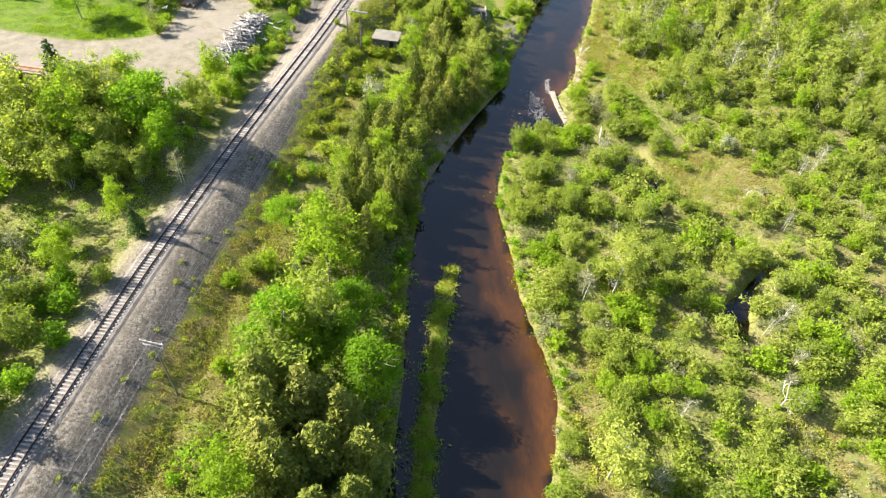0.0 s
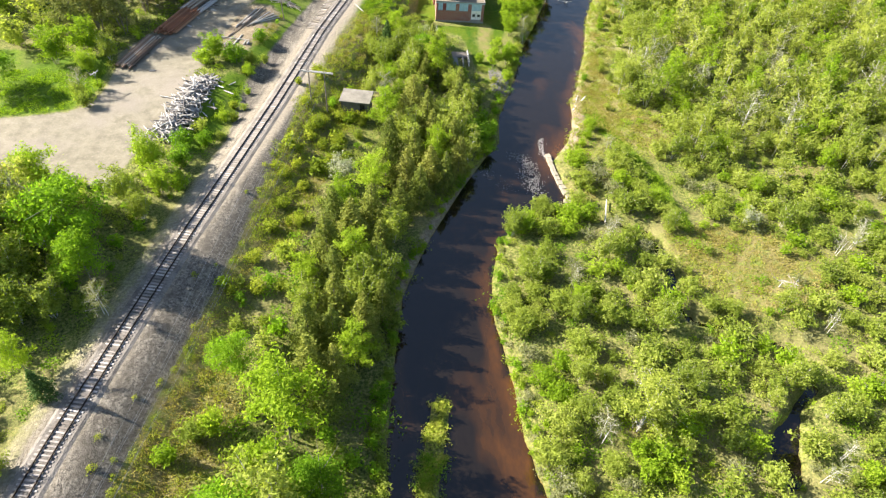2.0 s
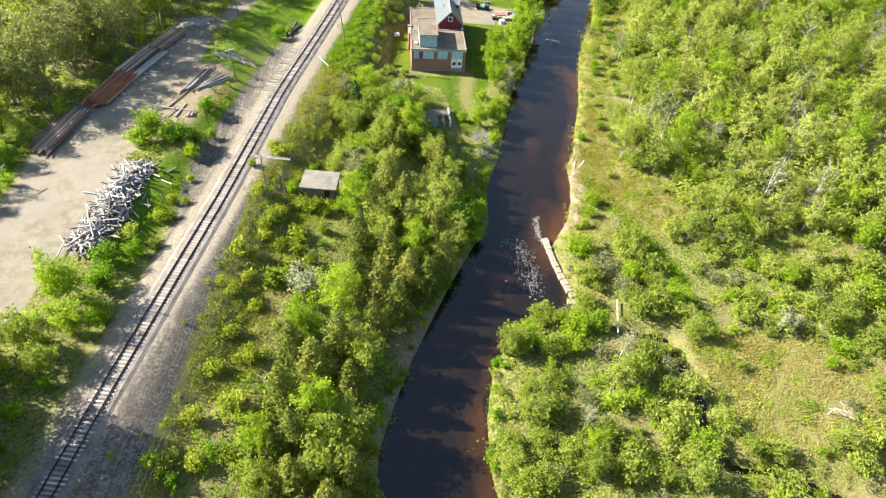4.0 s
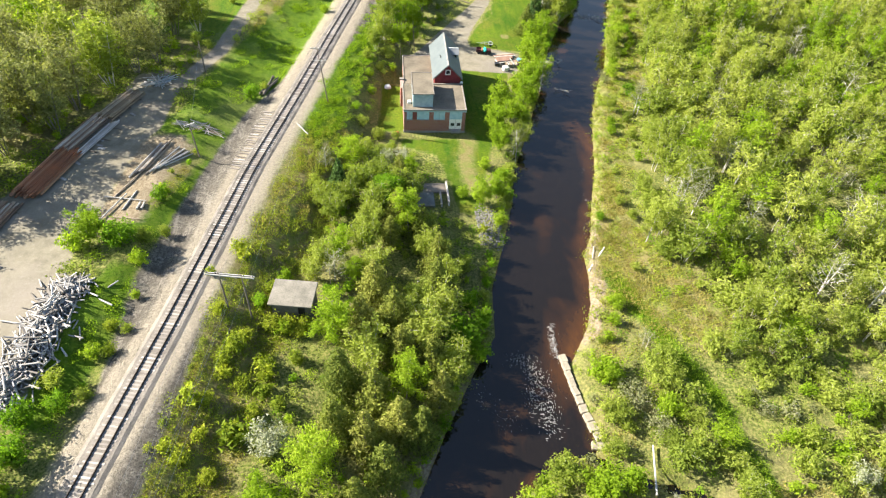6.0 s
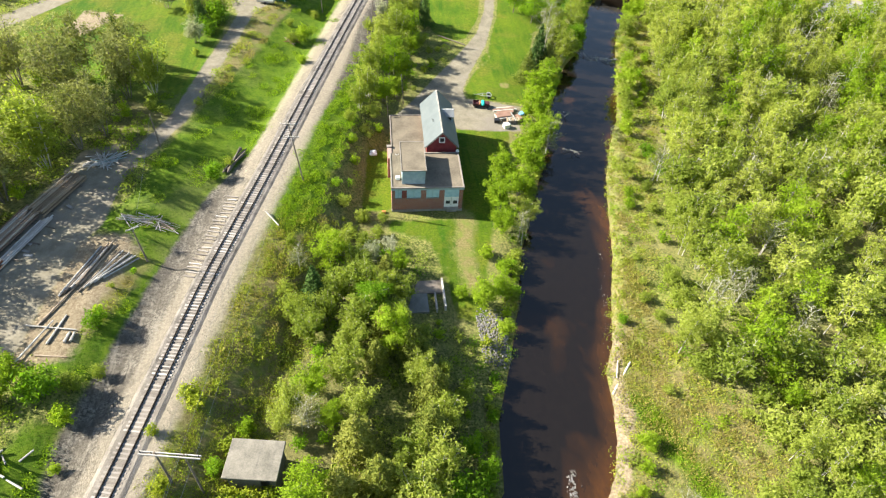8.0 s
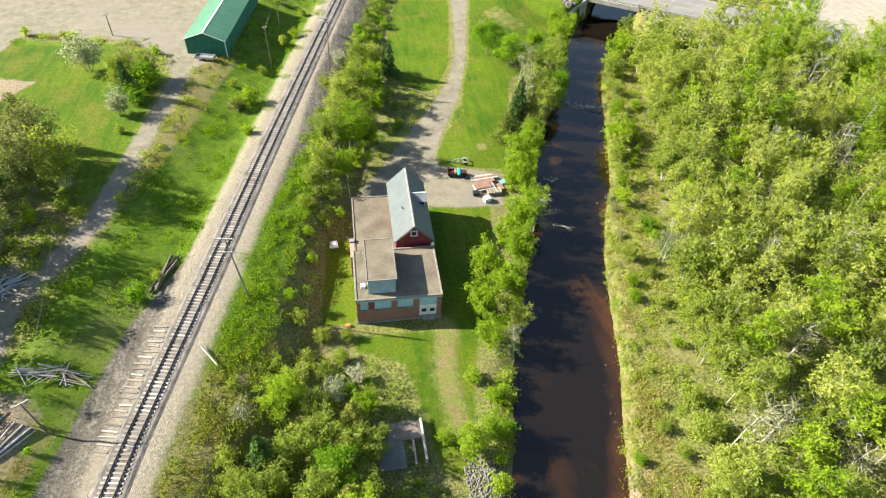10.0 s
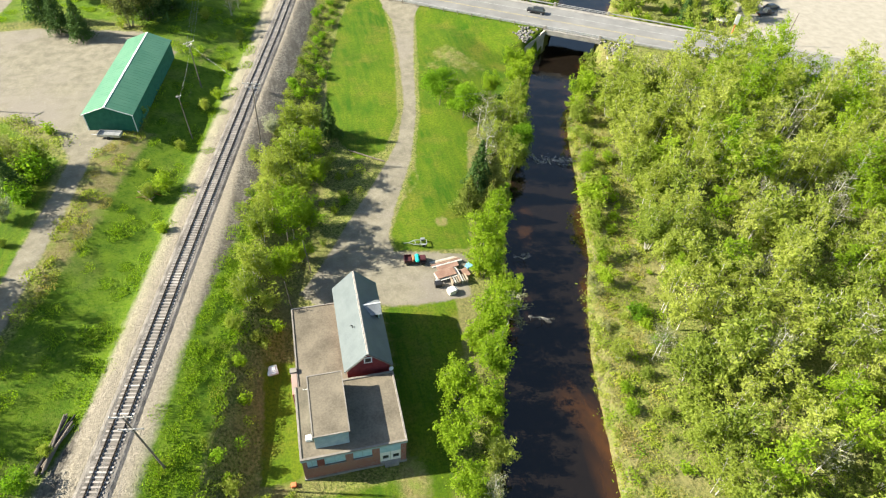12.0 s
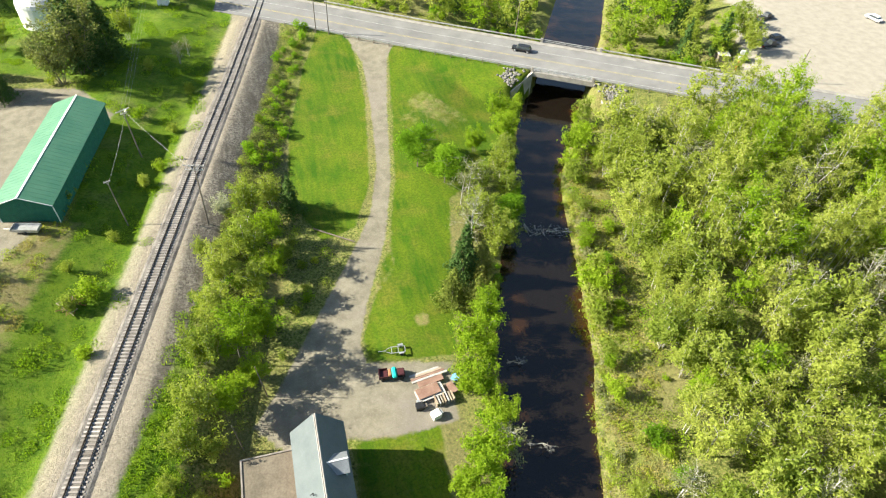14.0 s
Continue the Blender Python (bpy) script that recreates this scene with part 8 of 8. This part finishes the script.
# scrub and weeds fill the rough ground
def rough_left(x, y):
    d = x - rail_x(y)
    a, b = zones(x, y)
    ok = (x < left_x(y) - 0.2) & (np.maximum(a[:, 0], np.maximum(a[:, 1], 0.8 * a[:, 2])) < 0.3) & (b[:, 0] < 0.3) & (b[:, 1] < 0.3)
    ok &= (np.abs(d) > 5.5) & ~((x > 8) & (x < 24) & (y > 184) & (y < 214)) & ~((x > -12.6) & (x < -5.4) & (y > 134) & (y < 139.6))
    u, s = road_us(x, y)
    ok &= (inside(x, y, LOG_PATCH) < 0.8) & (inside(x, y, DRY[-1]) < 0.5) & (line_distance(x, y, LANE) > 4.0)
    ok &= (s < -11) & (inside(x, y, [(9, 160), (18, 160), (18, 170), (9, 170)]) < 0) & (inside(x, y, [(-1, 144), (0, 149.5), (10.5, 148.8), (9, 143.6)]) < 0)
    for poly in LAWNS + [DRIVE_W + DRIVE_E]:
        ok &= inside(x, y, poly) < -1.6
    return ok


rows = []
for x, y in scatter(11000, -110, 80, 8, 300, 1.9, rough_left, 21):
    d = x - float(rail_x(y))
    q = rng.uniform()
    s = rng.uniform(0.35, 0.75)
    if d > 0 and y < 100 and d > 13:
        sp, s = ("green_shrub" if q < 0.5 else "shrub"), rng.uniform(0.6, 1.2)
    elif d > 0 and 95 < y < 150 and d < 15:
        sp = "juniper" if q < 0.75 else "bright_shrub"
        s *= 1.7
    elif d < -14:
        sp, s = ("shrub" if q < 0.6 else "bright_shrub"), rng.uniform(0.5, 1.0)
    else:
        sp = "shrub" if q < 0.5 else ("bright_shrub" if q < 0.7 else ("green_shrub" if q < 0.9 else "juniper"))
    if d < -4 and 55 < y < 77:
        rows.append((("weeds", "bright_weeds", "tussock", "green_weeds")[int(4 * q)], x, y, rng.uniform(0.6, 1.0)))
        if q > 0.12:
            continue
    if 0 < d < 15.5 and y < 78:
        if q < 0.5:
            rows.append(("weeds" if q < 0.25 else "tussock", x, y, rng.uniform(0.35, 0.65)))
        continue
    if 0 < d < 14 and q > (0.8 if y < 95 else 0.30) and y < 182:
        continue
    if rng.uniform() < 0.6:
        sp = {"shrub": "weeds", "green_shrub": "green_weeds", "bright_shrub": "bright_weeds", "juniper": "juniper"}[sp]
        s *= 1.4
    rows.append((sp, x, y, s))
for x, y in scatter(900, -75, -25, 15, 112, 2.6, lambda x, y: (x - rail_x(y) < -7.5) & (x - rail_x(y) > -24) & ((y < 56) | (y > 77)) & (zones(x, y)[0][:, 0] < 0.2), 31):
    q = rng.uniform()
    rows.append(("green_shrub" if q < 0.4 else ("shrub" if q < 0.75 else "bright_shrub"), x, y, rng.uniform(0.45, 0.95)))
for y in np.arange(208, 277, 1.6):
    if rng.uniform() < 0.8:
        rows.append((("alder", "willow", "grey_sallow", "shrub")[int(rng.uniform() * 4)], float(right_x(y)) + rng.uniform(0.0, 3.0), float(y), rng.uniform(0.45, 0.85)))
for x, y in scatter(3000, 30, 175, 285, 420, 2.3, lambda x, y: (road_us(x, y)[1] > 9.5) & (road_us(x, y)[1] < 32) & (road_us(x, y)[0] < 46) & (np.abs(road_us(x, y)[0] - 9 + 0.1 * road_us(x, y)[1]) > 8.5), 45):
    rows.append((("shrub", "green_shrub", "bright_shrub", "weeds")[int(rng.uniform() * 4)], x, y, rng.uniform(0.5, 1.0)))
for y in np.arange(232, 322, 0.9):
    for k in range(3):
        x = float(rail_x(y)) + rng.uniform(7.6, 13.5)
        if all(float(inside(np.array(x), np.array(y), q)) < -0.6 for q in LAWNS):
            rows.append((("dark_weeds", "dark_weeds", "green_weeds", "weeds", "green_shrub")[int(rng.uniform() * 4.3)], x, float(y), rng.uniform(0.5, 0.85)))
for y in np.arange(15, 288, 1.5):
    if 150 < y < 162 or rng.uniform() < 0.15:
        continue
    rows.append((("green_shrub", "shrub", "bright_shrub")[int(rng.uniform() * 2.6)], float(left_x(y)) - rng.uniform(0.2, 2.0), float(y), rng.uniform(0.35, 0.85)))
# tall grass on the slope by the building, and tufts on the ballast's foot
for x, y in scatter(1500, -13, 8, 175, 240, 1.0, lambda x, y: (inside(x, y, LUSH[1]) > -0.5) & (x - rail_x(y) > 5.6), 41):
    if rng.uniform() < 0.08:
        rows.append((("bright_weeds", "weeds", "bright_weeds")[int(rng.uniform() * 2.3)], x, y, rng.uniform(0.35, 0.7)))
for x, y in scatter(420, -45, -10, 25, 135, 1.6, lambda x, y: (x - rail_x(y) > 4.2) & (x - rail_x(y) < 9.5), 42):
    rows.append(("tussock", x, y, rng.uniform(0.3, 0.6)))
thicket("undergrowth", "tangled scrub and weeds between line and river", "undergrowth", rows, 0.21, False)

rows = []
spots = scatter(16000, 10, 175, 8, 300, 2.0, lambda x, y: (x > right_x(y) + 0.2) & (x < 76 + 0.49 * (y - 40)) & (road_us(x, y)[1] < -10) & ((line_distance(x, y, GREEN_TRACK) > 4.0) | (y < 110)) & (line_distance(x, y, CREEK) > np.where(y < 70, 1.9, 0.7)) & (line_distance(x, y, GREEN_TRACK) > 1.4), 22)
sx, sy = np.array(spots).T
opens, uneven = np.max([inside(sx, sy, p) for p in OPEN_R], axis=0), lumps(sx, sy, 8.0, 2.0)
for (x, y), glade, swell in zip(spots, opens, uneven):
    if glade > 0:
        if rng.uniform() < (0.6 if y < 118 else 0.66):
            continue
    q = rng.uniform()
    o = x - float(right_x(y))
    if o > 13 and y > 132 and glade < -3 and swell < 0.3 and q < 0.75:
        continue
    if y < 135 and q > 0.8:
        rows.append(("grey_sallow", x, y, rng.uniform(0.35, 0.75)))
    elif y < 135 and q > 0.66:
        rows.append(("sallow", x, y, rng.uniform(0.35, 0.6)))
    elif q < 0.12 and o > 2.0:
        rows.append(("shrub" if q < 0.06 else "bright_shrub", x, y, rng.uniform(0.3, 0.8)))
    else:
        rows.append((("tussock", "weeds", "bright_weeds", "green_weeds")[int(rng.uniform() * 3.3) if o < 10 else 1 + int(rng.uniform() * 2.4)], x, y, rng.uniform(0.6, 1.15)))
for x, y in scatter(900, 50, 90, 192, 266, 1.5, lambda x, y: (x > right_x(y) + 0.4) & (x < right_x(y) + 11), 46):
    rows.append((("grey_sallow", "tussock", "dark_weeds", "tussock")[int(rng.uniform() * 4)], x, y, rng.uniform(0.3, 0.6)))
for y in np.arange(15, 288, 0.9):
    x = float(right_x(y)) + rng.uniform(-0.2, 1.3)
    q = rng.uniform()
    if 116 < y < 150 and q < 0.7 or float(line_distance(np.array(x), np.array(y), CREEK)) < 1.2:
        continue
    rows.append((("shrub", "green_weeds", "bright_shrub", "green_shrub", "grey_sallow")[int(5 * q)] if y < 112 else ("tussock", "weeds", "tussock", "green_weeds", "bright_weeds")[int(5 * q)], x, float(y), rng.uniform(0.3, 0.65)))
thicket("undergrowth", "low green scrub and grass tussocks on the far bank", "undergrowth", rows, 0.18, False)

def grassy(x, y):
    a, b = zones(x, y)
    clear = (inside(x, y, LOG_PATCH) < 0) & (np.abs(road_us(x, y)[1]) > 9.5)
    return clear & (a[:, 1] < 0.1) & (a[:, 2] > 0.6) & (a[:, 0] < 0.2) & (b[:, 0] < 0.3) & (x > -85) | (a[:, 1] < 0.1) & (b[:, 2] > 0.6) & (x > -60) & (x < right_x(y) + 40) & ((x < left_x(y)) | (x > right_x(y) + 0.8)) & (b[:, 0] < 0.2) & (b[:, 1] < 0.2) & (a[:, 0] < 0.2) & clear


reed_rows = []
for i in range(150):
    t = rng.uniform()
    y = 26 + 45 * t ** 0.9
    x = float(np.interp(y, [26, 42, 52, 62, 71], [1.6, 2.4, 3.6, 4.6, 6.2])) + rng.normal() * 0.8
    reed_rows.append((("tussock", "green_weeds", "weeds")[int(rng.uniform() * 3)] if y < 66 else "tussock", x, y, rng.uniform(0.5, 0.95)))
thicket("reeds", "reeds and weeds on a narrow bar in the river", "reeds", reed_rows, 0.22, False)
rows = []
spots = scatter(14000, -85, 110, 20, 335, 1.6, grassy, 24)
greens = zones(*np.array(spots).T)[0][:, 2]
for (x, y), lush in zip(spots, greens):
    left, q = x < float(rail_x(y)) and y > 140, rng.uniform()
    if left and lush > 0.5 and q < 0.6:
        continue
    kind = ("turf" if q < 0.9 else "tall_turf") if lush > 0.5 else ("dry_turf" if q < 0.7 else ("straw_turf" if q < 0.94 else "tussock"))
    rows.append((kind, x, y, rng.uniform(0.7, 1.15)))
for x, y in scatter(2600, -13, 8, 175, 240, 1.9, lambda x, y: (inside(x, y, LUSH[1]) > -0.6) & (x - rail_x(y) > 5.6), 43):
    rows.append(("tall_turf" if rng.uniform() < 0.86 else "dry_turf", x, y, rng.uniform(0.6, 1.0)))
for x, y in scatter(2600, -25, 3, 96, 182, 1.4, lambda x, y: (x - rail_x(y) > 4.4) & (inside(x, y, DRY[5]) > 0), 44):
    rows.append(("dry_turf", x, y, rng.uniform(0.7, 1.1)))
rows_glade = [("straw_turf" if rng.uniform() < 0.7 else "dry_turf", x, y, rng.uniform(0.6, 1.0)) for x, y in scatter(6000, 20, 80, 26, 175, 1.15, lambda x, y: (np.max([inside(x, y, p) for p in OPEN_R], axis=0) > -1.5) & (x > right_x(y) + 0.3) & (line_distance(x, y, CREEK) > 1.2), 47)]
rows_glade += [("straw_turf" if rng.uniform() < 0.6 else "dry_turf", x, y, rng.uniform(0.6, 1.0)) for x, y in scatter(5000, 36, 92, 128, 266, 1.35, lambda x, y: (x > right_x(y) + 0.5) & (x < right_x(y) + np.interp(y, [128, 160, 190, 225, 262], [14, 6, 9, 10.5, 8])), 49)]
rows_glade += [("straw_turf" if rng.uniform() < 0.8 else "dry_turf", x, y, rng.uniform(0.6, 1.0)) for x, y in scatter(3000, -40, -16, 22, 96, 1.25, lambda x, y: (inside(x, y, DRY[3]) > -1.0) & (x - rail_x(y) > 8.0), 50)]
rows_glade += [("turf", x, y, rng.uniform(0.5, 0.8)) for x, y in scatter(1500, 38, 58, 104, 148, 0.9, lambda x, y: line_distance(x, y, GREEN_TRACK) < 1.5, 48)]
thicket("meadow_grass", "thin straw-coloured grass in a glade", "grass", rows_glade, 0.12, False)
thicket("grass_tussocks", "uneven green and straw-coloured grass tussocks", "grass", rows, 0.24, False)

# far woods that close the view
def far_wood(x, y):
    u, s = road_us(x, y)
    a = (s > 11) & (u < 49 - 0.1 * s) & (np.abs(u - 9 + 0.1 * s) > 10) & (x > 46) & (s < 60)
    return a | ((x < -72) & (y > 145) & (y < 240)) | ((x < -60) & (y < 105)) | ((y > 335) & (x < 8))


rows = [(("alder", "birch", "poplar", "spruce")[int(4 * rng.uniform() ** 1.3)], x, y, rng.uniform(0.8, 1.3)) for x, y in scatter(4200, -125, 175, 15, 420, 4.4, far_wood, 23)]
thicket("woodland", "mixed woods beyond the road and the yard", "woodland", rows, 0.2, False)
